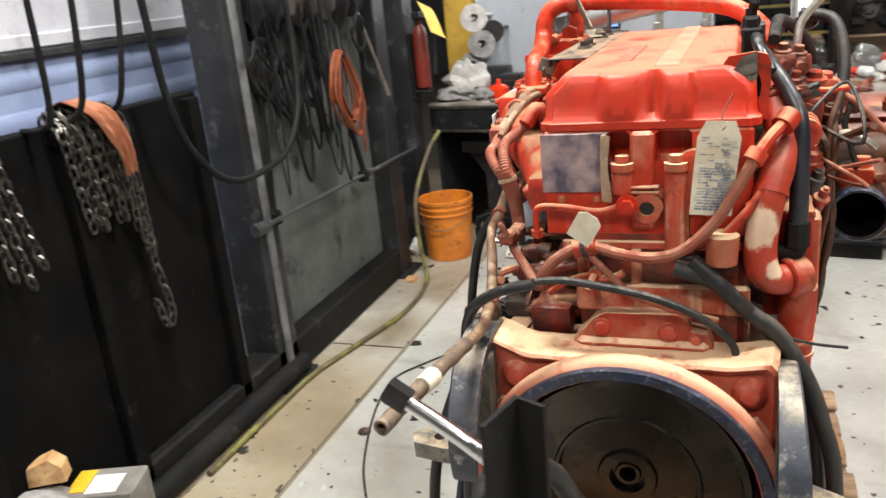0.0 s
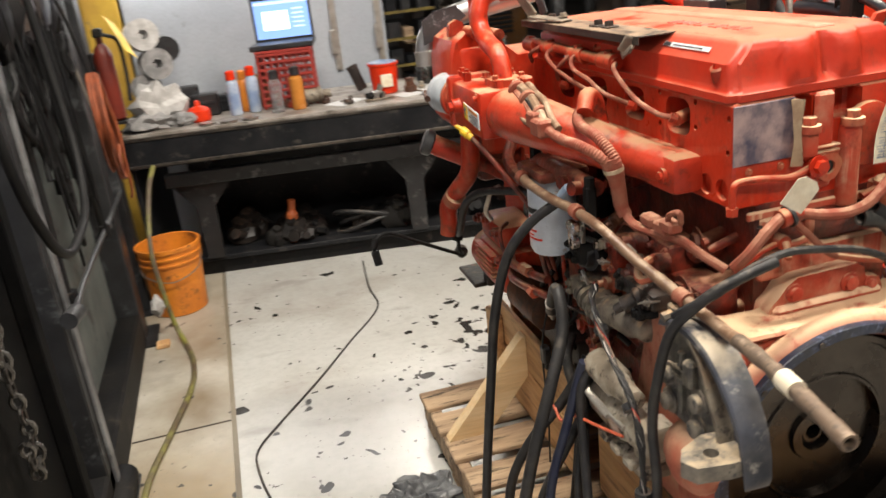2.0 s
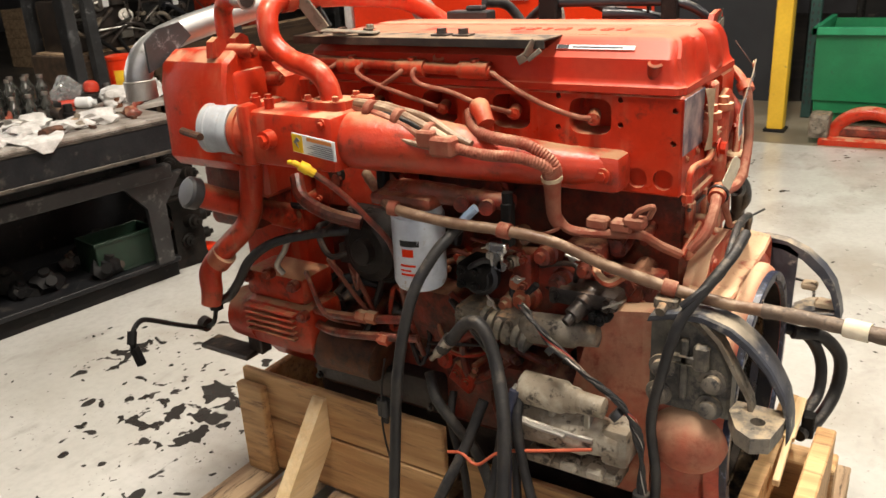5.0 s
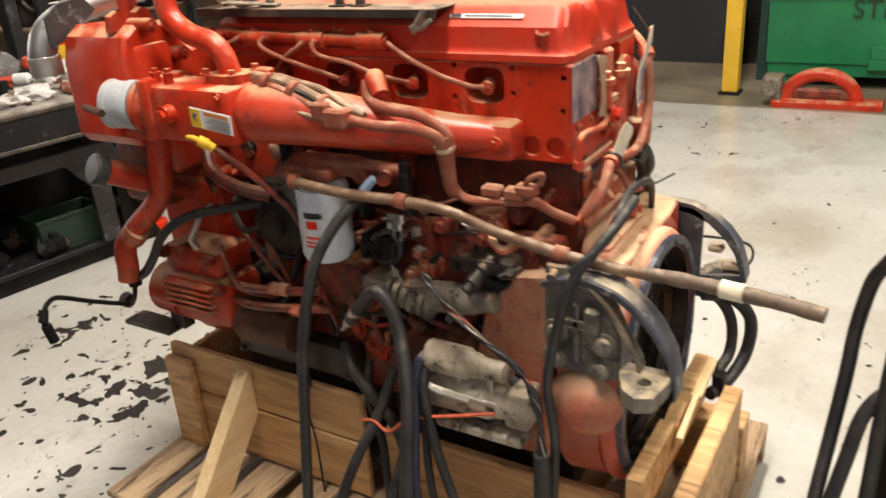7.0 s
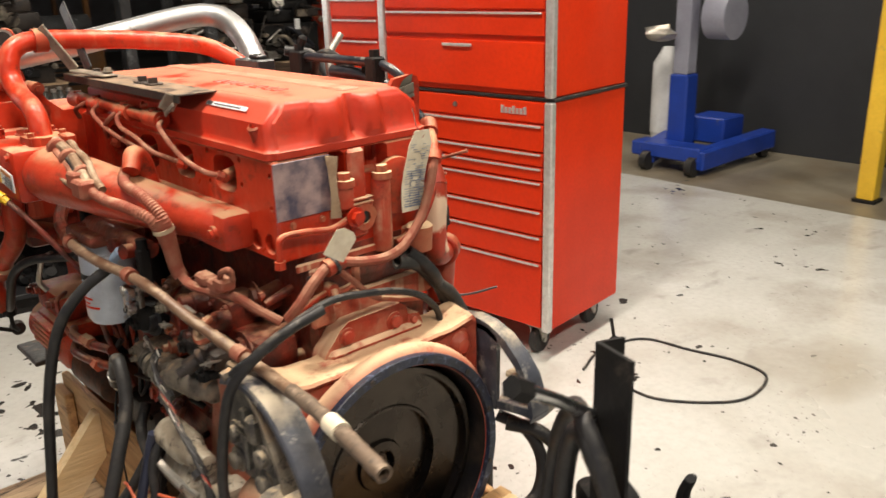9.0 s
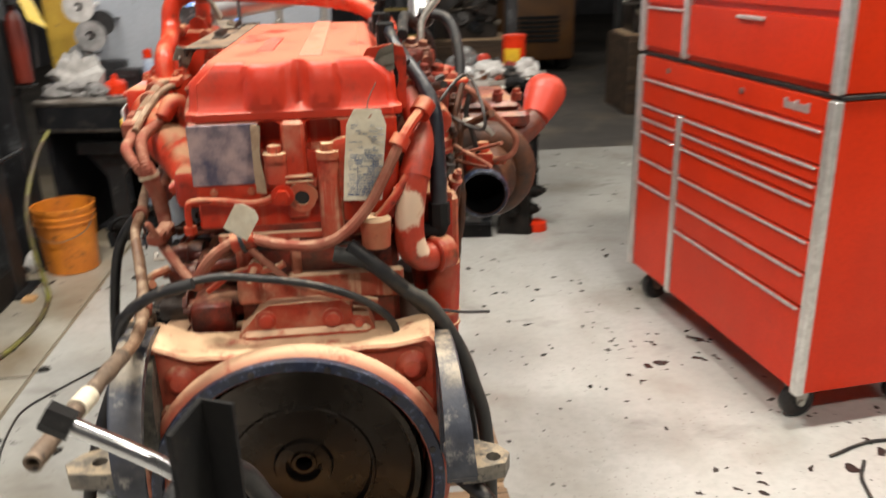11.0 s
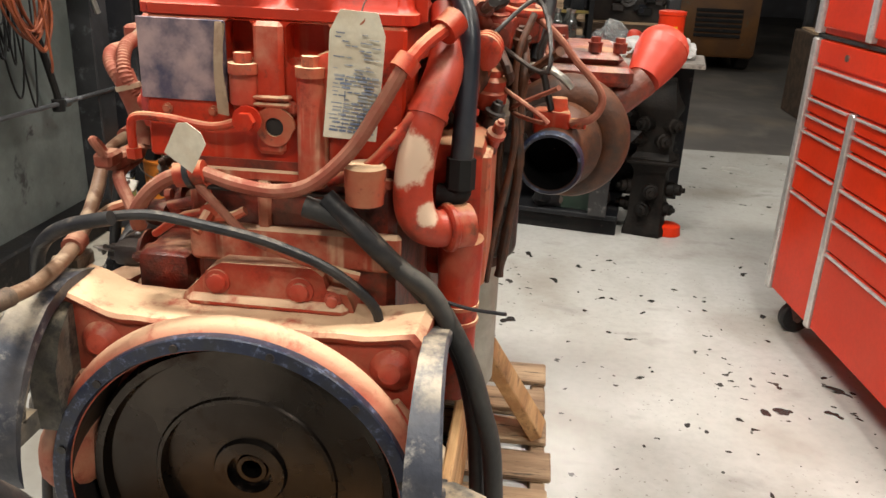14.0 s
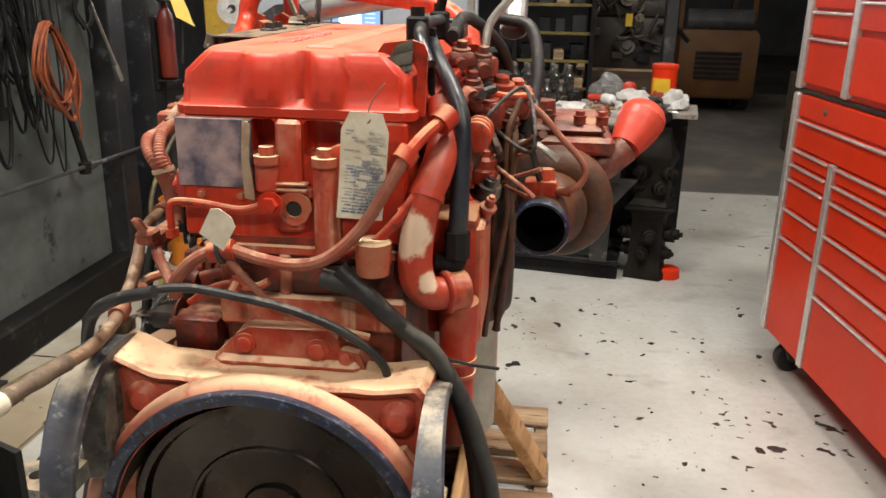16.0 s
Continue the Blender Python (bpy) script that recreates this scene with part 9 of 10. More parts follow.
for k, (y, z, r) in enumerate(((1.42, 1.42, 0.10), (1.60, 1.36, 0.085), (1.50, 1.22, 0.11), (1.78, 1.40, 0.07), (2.24, 1.36, 0.065), (1.34, 1.30, 0.09), (1.70, 1.20, 0.08))):
    bm = B()
    ring = [(-1.585 + 0.006 * (j % 3), y + r * (0.9 + 0.1 * math.sin(j * 1.3)) * math.cos(2 * math.pi * j / 12), z + 1.25 * r * math.sin(2 * math.pi * j / 12) + 0.006 * (j // 12)) for j in range(31)]
    tube(bm, ring + [(-1.58, y + r * 0.5, z - r * 1.6), (-1.575, y + r * 0.3, z - r * 2.6)], 0.006 + 0.0015 * (k % 3), 8, 4)
    solid("cable_coil", bm, BLACK_HOSE, "black cable coiled on the partition", "cable", "coils on the partition")
CORD = material("orange_cord", (0.26, 0.060, 0.015), (0.16, 0.035, 0.011), 20, 0.6)
bm = B()
coil = []
loops = random.Random(3)
for k in range(13):
    w, n = loops.uniform(0.04, 0.125), loops.uniform(0.24, 0.34)
    x, y = -1.60 + 0.008 * (k % 5), 1.985 + loops.uniform(-0.02, 0.03)
    lean = 0.035 + loops.uniform(-0.02, 0.05)
    coil += [(x, 1.985 + 0.004 * (k % 3), 1.315 + 0.006 * (k % 3)), (x + 0.01, y - w, 1.28 - n * 0.45), (x, y - w * 0.5 + lean, 1.28 - n * 0.92), (x, y + w * 0.3 + lean, 1.28 - n), (x + 0.006, y + w + lean * 0.6, 1.28 - n * 0.5)]
coil += [(-1.58, 2.0, 1.31), (-1.56, 2.06, 1.13), (-1.56, 2.09, 0.92), (-1.57, 2.10, 0.86)]
tube(bm, [Vector((p[0] + 0.15, p[1] - 0.268, p[2] + 0.005)) for p in coil], 0.0050, 7, 5)
solid("extension_cord", bm, CORD, "orange extension cord coiled on the partition", "cord")
bm = B()
tube(bm, [(-1.60, 1.735, 1.665), (-1.50, 1.735, 1.60), (-1.455, 1.735, 1.40), (-1.445, 1.735, 1.305), (-1.425, 1.735, 1.30), (-1.415, 1.735, 1.335)], 0.006, 8)
solid("cord_hook", bm, BLACK_STEEL, "black wire hook that carries the orange cord", "hook")
bm = B()
tube(bm, [(-1.56, 1.12, 0.72), (-1.58, 1.5, 0.705), (-1.59, 2.2, 0.68), (-1.60, 2.86, 0.66)], 0.0100, 10)
cyl(bm, (-1.555, 1.15, 0.72), (-1.57, 1.08, 0.72), 0.026, seg=12)
cyl(bm, (-1.59, 2.15, 0.682), (-1.59, 2.19, 0.68), 0.022, seg=12)
solid("wall_pipe", bm, POST_GREY, "grey pipe along the partition", "pipe")
for y, z0, z1, lean in ((1.28, 0.72, 1.35, 0.05), (2.13, 0.68, 1.0, -0.09), (1.62, 1.0, 1.6, 0.02)):
    bm = B()
    tube(bm, [(-1.60, y + lean, z1), (-1.60, y, z0 + 0.06), (-1.595, y, z0)], 0.015, 10)
    cyl(bm, (-1.595, y, z0 + 0.02), (-1.595, y, z0 - 0.03), 0.026, seg=12)
    solid("drop_pipe", bm, BLACK_STEEL, "black drop pipe with a fitting on the partition", "pipe")
bm = B()
cyl(bm, (-1.60, 2.26, 1.52), (-1.56, 2.46, 1.06), 0.008, seg=8)
cyl(bm, (-1.565, 2.44, 1.10), (-1.56, 2.47, 1.03), 0.013, seg=10)
solid("grease_gun_rod", bm, STEEL, "thin steel rod leaning on the partition", "rod")
bm = B()
box(bm, -1.66, 1.28, 1.66, -1.56, 2.46, 1.70, 0.004)
solid("cable_rail", bm, BLACK_STEEL, "black rail that carries the hanging cables", "rail")
for k in range(7):
    bm = B()
    y = 1.35 + 0.15 * k
    blob(bm, (-1.60, y, 1.56), (0.05, 0.075, 0.12), 0.5, k + 70, 2, flat=False)
    cyl(bm, (-1.60, y, 1.6), (-1.60, y, 1.70), 0.012, seg=8)
    solid("hanging_tool", bm, rnd.choice([PLASTIC, BLACK_STEEL, GREASE]), "dark air tool hanging from the rail", "tool", "tools on the rail")
bm = B()
box(bm, -1.55, 2.38, 0.0, -1.49, 2.44, 0.022, 0.004)
solid("wood_block", bm, WOOD, "pale wood offcut on the floor", "wood block")
bm = B()
tube(bm, [(-1.42, 2.80, 0.765), (-1.455, 2.68, 0.67), (-1.485, 2.51, 0.45), (-1.47, 2.46, 0.22), (-1.45, 2.46, 0.06), (-1.42, 2.38, 0.014), (-1.38, 2.15, 0.013), (-1.385, 1.90, 0.013), (-1.46, 1.55, 0.013), (-1.52, 1.27, 0.013), (-1.53, 1.0, 0.013), (-1.53, 0.5, 0.013)], 0.0115, 10, 8)
solid("air_hose", bm, material("olive_yellow_hose", (0.24, 0.24, 0.05), (0.12, 0.10, 0.05), 3, 0.5, chips=(0.09, 0.065, 0.04), chip_amount=0.75, chip_soft=0.05), "yellow-green air hose trailing from bench to floor", "hose")
bm = B()
blob(bm, (-1.52, 2.52, 0.16), (0.035, 0.035, 0.05), 0.6, 4, 2, flat=False)
solid("hose_coupling_rag", bm, RAG, "white rag tied at the hose coupling", "rag")
bm = B()
tube(bm, [(-0.46, 3.0, 0.005), (-0.50, 2.6, 0.005), (-0.51, 2.33, 0.005), (-0.70, 2.02, 0.005), (-0.89, 1.717, 0.005), (-1.06, 1.47, 0.005), (-1.145, 1.33, 0.005), (-1.155, 1.21, 0.005), (-1.12, 1.0, 0.005), (-1.03, 0.72, 0.005), (-0.95, 0.55, 0.005), (-0.80, 0.3, 0.005)], 0.0042, 8, 8)
solid("floor_cable", bm, RUBBER, "thin black cable snaking over the floor", "cable")
bm = B()
lathe(bm, (-1.105, 0.88, 0.0), (0, 0, 1), [(0, 0.026), (0.008, 0.022), (0.011, 0.002)], 14)
solid("cable_knot", bm, GREASE, "dark knot of tape on the floor cable", "knot")
# carton and blocks beside the rack foot
bm = B()
box(bm, -0.10, -0.07, 0, 0.10, 0.07, 0.30, 0.004, pose(-1.50, 0.04, 0.0, 0, 0, 20))
carton = solid("parts_carton", bm, material("grey_carton", (0.24, 0.23, 0.21), (0.15, 0.14, 0.13), 12, 0.5), "scuffed grey parts carton on the floor", "carton")
bm = B()
box(bm, -0.04, -0.06, 0.30, 0.05, 0.03, 0.3025, 0.0, pose(-1.50, 0.04, 0.0, 0, 0, 20))
part("carton_label", bm, WHITE, carton, smooth=False)
bm = B()
box(bm, -0.095, -0.05, 0.30, -0.045, 0.06, 0.3025, 0.0, pose(-1.50, 0.04, 0.0, 0, 0, 20))
part("carton_mark", bm, YELLOW, carton, smooth=False)
bm = B()
blob(bm, (-1.60, -0.10, 0.19), (0.10, 0.13, 0.16), 0.2, 14, 3)
for v in bm.verts:
    v.co.z = 0.0 if v.co.z < 0.11 else v.co.z
solid("grey_sack", bm, RAG_GREY, "full grey sack standing on the floor", "sack")
bm = B()
prism(bm, [(-0.05, 0), (0.05, 0), (0.045, 0.045), (0.015, 0.075), (-0.045, 0.055)], 0.06, pose(-1.62, -0.02, 0.35, 90, 0, 30))
solid("wood_block", bm, WOOD, "pale wood offcut on a grey sack", "wood block")

ext = thing("fire_extinguisher", (-1.54, 2.95, 0.95), 0, "red fire extinguisher on a partition post", "fire extinguisher")
bm = B()
lathe(bm, (0, 0, 0), (0, 0, 1), [(0.04, 0.035), (0.05, 0.043), (0.34, 0.043), (0.38, 0.032), (0.40, 0.016), (0.43, 0.016)], 24)
part("cylinder", bm, material("dull_extinguisher_red", (0.15, 0.020, 0.010), (0.10, 0.015, 0.009), 8, 0.4), ext, local=True)
bm = B()
box(bm, -0.02, -0.05, 0.43, 0.02, 0.05, 0.47, 0.006)
part("valve_head", bm, BLACK_STEEL, ext, local=True)
bm = B()
tube(bm, [(0.02, 0, 0.44), (0.08, 0, 0.40), (0.085, 0, 0.25), (0.075, 0, 0.12)], 0.009, 8)
part("discharge_hose", bm, RUBBER, ext, local=True)
bm = B()
box(bm, -0.062, -0.05, -0.02, -0.044, 0.05, 0.36, 0.004)
box(bm, -0.05, -0.05, 0.02, 0.04, 0.05, 0.035, 0.004)
part("wall_bracket", bm, BLACK_STEEL, ext, local=True)
bm = B()
rings(bm, [[Vector((x, -0.07 + 0.01 * math.sin(k), z + 0.02)), Vector((x + 0.002, -0.07, z + 0.02)), Vector((x + 0.032, 0.07, z - 0.03)), Vector((x + 0.030, 0.07, z - 0.03))] for k, (x, z) in enumerate(((0.03, 0.54), (0.05, 0.50), (0.07, 0.45), (0.085, 0.40), (0.10, 0.37)))])
bmesh.ops.translate(bm, vec=(0.02, -0.05, -0.03), verts=bm.verts[:])
part("caution_tag", bm, material("yellow_tag", (0.85, 0.62, 0.10), (0.78, 0.55, 0.08), 10, 0.7), ext, "curled yellow inspection tag", local=True)
bm = B()
box(bm, -1.72, 3.89, 0.0, -1.52, 4.02, 2.4, 0.008)
solid("yellow_column", bm, material("yellow_column_paint", (0.62, 0.40, 0.05), (0.50, 0.30, 0.04), 4, 0.5, chips=(0.2, 0.15, 0.08), chip_amount=0.2), "chipped yellow steel column behind the bench", "column")
for x, z, r, mat in ((-1.40, 1.33, 0.085, RAG), (-1.36, 1.17, 0.085, RAG_GREY), (-1.43, 1.05, 0.075, RAG_GREY)):
    bm = B()
    lathe(bm, (x, 3.55, z), (0.3, -1, 0.1), [(-0.06, 0.02), (-0.06, r), (-0.05, r), (-0.045, r * 0.75), (0.045, r * 0.75), (0.05, r), (0.06, r), (0.06, r * 0.3), (0.0, r * 0.28)], 24)
    cyl(bm, (x, 3.50, z), (x, 3.93, z), 0.012, seg=8)
    solid("cable_reel", bm, mat, "pale cable reel on the wall behind the bench", "reel", "reels on the wall")
bm = B()
lathe(bm, (-1.29, 3.58, 1.24), (0.2, -1, 0), [(-0.03, 0.02), (-0.03, 0.07), (0.03, 0.07), (0.03, 0.02)], 20)
cyl(bm, (-1.29, 3.56, 1.24), (-1.29, 3.93, 1.24), 0.012, seg=8)
solid("cable_reel", bm, PLASTIC, "black cable reel on the wall behind the bench", "reel", "reels on the wall")
for x in (-0.30, -0.02):
    bm = B()
    box(bm, x - 0.02, 3.90, 0.95, x + 0.02, 3.92, 1.62, 0.003)
    box(bm, x - 0.035, 3.885, 1.05, x + 0.0, 3.90, 1.20, 0.004)
    solid("wall_latch", bm, ALUMINIUM, "grey metal latch strip on the wall panel", "latch")

# ---- hydraulic stand in front of the flywheel ----
stand = thing("hydraulic_stand", (0.03, -0.70, 0), 0, "black steel hydraulic stand with looped hoses and a stub bar", "stand")


def S(name, bm, mat=BLACK_STEEL, label=""):
    return part(name, bm, mat, stand, label)


bm = B()
prism(bm, [(-0.041, -0.663), (-0.061, -0.738), (-0.055, -0.740), (-0.036, -0.670), (-0.001, -0.686), (0.001, -0.680)], 1.083, pose(0, 0, 0.02))
S("angle_upright", bm, BLACK_STEEL, "black angle-iron upright")
bm = B()
box(bm, -0.045, -0.045, 0.06, 0.045, 0.045, 0.84, 0.02, pose(0.005, -0.665, 0, 0, 0, -30), seg=2)
S("pump_column", bm, BLACK_STEEL)
bm = B()
tube(bm, [(-0.045, -0.665, 0.985), (-0.115, -0.662, 1.035), (-0.188, -0.657, 1.079)], 0.0105, 14)
bar_ = S("stub_bar", bm, CHROME, "polished steel stub bar")
bm = B()
cyl(bm, (-0.182, -0.657, 1.075), (-0.210, -0.656, 1.092), 0.0175, seg=6)
part("bar_head", bm, BLACK_STEEL, bar_, "black hexagonal head")
for pts, r in ((((-0.19, -0.50, 0.22), (-0.10, -0.51, 0.40), (-0.04, -0.52, 0.52), (0.0, -0.53, 0.65), (0.015, -0.535, 0.75), (0.015, -0.55, 0.85), (0.0, -0.57, 0.90), (-0.015, -0.60, 0.955), (-0.045, -0.635, 0.99), (-0.075, -0.675, 0.99), (-0.085, -0.71, 0.95), (-0.09, -0.735, 0.88), (-0.09, -0.745, 0.74), (-0.08, -0.75, 0.5), (-0.07, -0.75, 0.2)), 0.0145),
               (((-0.10, -0.58, 0.12), (-0.07, -0.60, 0.35), (-0.05, -0.605, 0.60), (-0.045, -0.61, 0.75), (-0.05, -0.62, 0.86), (-0.06, -0.64, 0.94), (-0.075, -0.67, 0.975), (-0.085, -0.70, 0.95), (-0.08, -0.73, 0.88), (-0.07, -0.745, 0.75), (-0.06, -0.75, 0.5), (-0.05, -0.75, 0.2)), 0.0155),
               (((-0.02, -0.62, 0.66), (-0.05, -0.575, 0.60), (-0.08, -0.555, 0.50), (-0.16, -0.52, 0.30), (-0.24, -0.50, 0.14), (-0.34, -0.49, 0.04), (-0.5, -0.50, 0.018)), 0.015)):
    bm = B()
    tube(bm, pts, r, 12, 8)
    S("hydraulic_hose", bm, RUBBER, "black hydraulic hose")
bm = B()
lathe(bm, (0.07, -0.72, 0.76), (0.05, -0.9, 0.28), [(0, 0.022), (0.0, 0.03), (0.04, 0.032), (0.05, 0.026), (0.06, 0.044), (0.075, 0.046), (0.13, 0.030), (0.14, 0.020), (0.17, 0.018)], 18)
S("valve_body", bm, BLACK_STEEL)
bm = B()
cyl(bm, (-0.01, -0.675, 0.745), (0.068, -0.722, 0.762), 0.024, seg=16)
lathe(bm, (0.045, -0.708, 0.757), (0.85, -0.5, 0.18), [(0, 0.024), (0.002, 0.031), (0.018, 0.031), (0.02, 0.024)], 6)
S("valve_stub", bm, BLACK_STEEL)
bm = B()
tube(bm, [(0.07, -0.765, 0.79), (0.07, -0.757, 0.835), (0.07, -0.768, 0.872)], [0.010, 0.016, 0.013], 10, squash=0.6)
S("valve_handle", bm, BLACK_STEEL)
bm = B()
tube(bm, [(0.07, -0.80, 0.80), (0.07, -0.815, 0.845), (0.07, -0.83, 0.868)], [0.026, 0.02, 0.004], 8, squash=0.5)
S("valve_fin", bm, BLACK_STEEL)
bm = B()
tube(bm, [(0.075, -0.868, 0.815), (0.075, -0.90, 0.822), (0.08, -0.925, 0.805), (0.085, -0.94, 0.75), (0.10, -0.95, 0.6), (0.13, -0.95, 0.4), (0.17, -0.93, 0.2)], 0.0135, 10, 6, rough=0.3)
S("hydraulic_hose", bm, RUBBER)
bm = B()
blob(bm, (0.13, -0.84, 0.60), (0.085, 0.08, 0.08), 0.9, 6, 3, flat=False)
cyl(bm, (0.13, -0.84, 0.30), (0.13, -0.84, 0.58), 0.06, seg=18)
S("motor", bm, BLACK_STEEL, "black hydraulic motor")
for k in range(5):
    bm = B()
    a = 0.6 * k
    tube(bm, [(0.10 + 0.03 * math.cos(a), -0.80 + 0.03 * math.sin(a), 0.58), (0.12 + 0.05 * math.cos(a), -0.84 + 0.06 * math.sin(a), 0.70), (0.16 + 0.06 * math.cos(a + 1), -0.87 + 0.04 * math.sin(a), 0.68), (0.19 + 0.03 * math.cos(a), -0.88, 0.56)], 0.007, 8)
    S("motor_hose", bm, RUBBER)
bm = B()
tube(bm, [(0.06, -0.80, 0.62), (0.08, -0.84, 0.70), (0.12, -0.87, 0.72), (0.17, -0.88, 0.69), (0.19, -0.87, 0.6)], 0.006, 8)
S("motor_cable", bm, PLASTIC)
bm = B()
box(bm, -0.12, -0.92, 0.05, 0.30, -0.60, 0.075, 0.004)
box(bm, 0.12, -0.86, 0.075, 0.22, -0.74, 0.32, 0.01)
S("base_plate", bm, BLACK_STEEL)
for x, y in ((-0.10, -0.62), (0.27, -0.62), (-0.10, -0.90), (0.27, -0.90)):
    bm = B()
    lathe(bm, (x - 0.012, y, 0.026), (1, 0, 0), [(0, 0.01), (0, 0.026), (0.024, 0.026), (0.024, 0.01)], 18)
    S("wheel", bm, RUBBER)

# crumpled bag on the floor beside the crate
bm = B()
blob(bm, (-0.67, 0.83, 0.02), (0.105, 0.09, 0.034), 0.5, 31, 5)
for v in bm.verts:
    v.co += 0.02 * noise.noise_vector(v.co * 28)
    v.co.z = max(v.co.z, 0.001)
solid("crumpled_bag", bm, material("grey_plastic_film", (0.07, 0.073, 0.078), (0.17, 0.175, 0.18), 14, 0.32, bump=0.8), "crumpled dark grey plastic bag on the floor", "bag")

# ---- far end of the shop ----
bm = B()
tube(bm, [(1.60, 0.60, 0.006), (1.80, 0.66, 0.006), (2.03, 0.60, 0.006), (2.08, 0.38, 0.006), (2.12, 0.19, 0.006), (2.08, 0.03, 0.006), (1.88, -0.01, 0.006), (1.74, 0.06, 0.006), (1.60, 0.25, 0.006), (1.62, 0.45, 0.006), (1.69, 0.56, 0.006)], 0.006, 8, 8)
solid("floor_coil", bm, RUBBER, "loop of thin black cable on the floor", "cable")
bm = B()
lathe(bm, (1.85, 0.62, 0.035), (1, 0.3, 0), [(-0.012, 0.01), (-0.012, 0.034), (0.012, 0.034), (0.012, 0.01)], 18)
cyl(bm, (1.85, 0.62, 0.035), (1.87, 0.66, 0.14), 0.008, seg=8)
solid("loose_castor", bm, BLACK_STEEL, "black castor wheel on the floor", "castor")
POST_YELLOW = material("post_yellow", (0.78, 0.50, 0.04), (0.68, 0.42, 0.03), 4, 0.45, chips=(0.25, 0.18, 0.06), chip_amount=0.15)
bm = B()
box(bm, 5.04, 0.73, 0.02, 5.16, 0.85, 1.86, 0.006)
post = solid("yellow_post", bm, POST_YELLOW, "yellow painted steel guard post", "post")
bm = B()
box(bm, 5.02, 0.71, 0.0, 5.18, 0.87, 0.022, 0.003)
part("foot_plate", bm, BLACK_STEEL, post)
GREEN = material("bin_green", (0.015, 0.22, 0.085), (0.012, 0.17, 0.07), 2.5, 0.4, chips=(0.05, 0.07, 0.05), chip_amount=0.12)
scrap = thing("scrap_bin", (5.9, -0.3, 0), 0, "green steel scrap bin with stencilled word", "bin")
bm = B()
stack(bm, [(5.36, -1.6), (6.3, -1.6), (6.3, 0.60), (5.36, 0.60)], [(0.10, 0.06), (0.74, 0.0), (0.745, 0.01), (0.2, 0.03)])
part("tub", bm, GREEN, scrap)
bm = B()
box(bm, 5.32, -1.62, 0.715, 5.37, 0.63, 0.775, 0.006)
box(bm, 5.32, 0.585, 0.715, 6.3, 0.63, 0.775, 0.006)
part("rim", bm, material("bin_rim_green", (0.03, 0.32, 0.15), (0.025, 0.26, 0.12), 4, 0.4), scrap)
for y in (-0.25,):
    bm = B()
    box(bm, 5.36, y - 0.10, 0.16, 5.42, y + 0.10, 0.24, 0.006)
    box(bm, 5.36, y - 0.02, 0.24, 5.40, y + 0.09, 0.34, 0.006)
    part("lift_bracket", bm, GREEN, scrap)
for y in (-1.4, 0.4):
    bm = B()
    box(bm, 5.45, y - 0.06, 0.0, 6.2, y + 0.06, 0.10, 0.004)
    part("skid", bm, GREEN, scrap)
curve = bpy.data.curves.new("stencil", "FONT")
curve.body, curve.size, curve.extrude, curve.align_x = "STEEL", 0.19, 0.001, "LEFT"
word = new("stencil", curve)
word.data.materials.append(material("stencil_paint", (0.008, 0.03, 0.015), (0.01, 0.04, 0.02), 8, 0.6))
word.parent = scrap
word.matrix_parent_inverse = PLACE[scrap].inverted()
word.matrix_basis = Matrix(((0, 0, -1, 5.352), (-1, 0, 0, 0.0), (0, 1, 0, 0.555), (0, 0, 0, 1)))
# perforated green post and hanging sheet behind the bin
bm = B()
box(bm, 5.62, 0.62, 0.0, 5.68, 0.70, 2.4, 0.003)
rackpost = solid("rack_post", bm, material("dark_green_rack", (0.02, 0.07, 0.06), (0.015, 0.05, 0.045), 4, 0.5), "dark green perforated rack post", "post")
for k in range(28):
    for y in (0.64, 0.68):
        bm = B()
        box(bm, 5.616, y - 0.007, 0.12 + 0.06 * k, 5.6205, y + 0.007, 0.15 + 0.06 * k)
        part("slot", bm, PLASTIC, rackpost, smooth=False)
bm = B()
box(bm, 6.5, -1.8, 0.9, 6.53, 0.42, 1.9, 0.003)
solid("scuffed_sheet", bm, material("scuffed_sheet_paint", (0.16, 0.17, 0.19), (0.10, 0.105, 0.12), 2, 0.5, chips=(0.42, 0.41, 0.38), chip_amount=0.35), "scuffed grey metal sheet behind the bin", "sheet")
bm = B()
box(bm, 6.5, -1.8, 0.0, 6.53, 0.42, 0.9, 0.003)
solid("dark_sheet", bm, BLACK_STEEL, "dark steel sheet behind the bin", "sheet")
for y in (-1.0, 0.42, 0.8):
    bm = B()
    cyl(bm, (6.35, y, 0.0), (6.35, y, 2.6), 0.03, seg=10)
    solid("conduit", bm, BLACK_STEEL, "dark vertical steel conduit pipe", "pipe", "conduits")
# orange-red casting on the floor by the bin
casting = thing("red_casting", (4.85, 0.2, 0), 0, "red spare engine front cover lying on the floor", "engine part")
bm = B()
stack(bm, [(4.75, -0.32), (4.95, -0.32), (4.98, 0.42), (4.72, 0.42)], [(0.0, 0.0), (0.04, 0.0), (0.05, 0.02)])
part("flange", bm, RED_CLEAN, casting)
bm = B()
pts = [(4.85, 0.10 + 0.24 * math.cos(a), 0.03 + 0.20 * math.sin(a)) for a in [math.pi * k / 8 for k in range(9)]]
tube(bm, pts, 0.05, 12, 4)
part("arch", bm, RED_CLEAN, casting)
bm = B()
box(bm, 4.82, -0.12, 0.04, 4.9, 0.32, 0.13, 0.02)
part("web", bm, RED_GRIMY, casting)
bm = B()
box(bm, 4.74, 0.36, 0.04, 4.92, 0.50, 0.22, 0.02, seg=2)
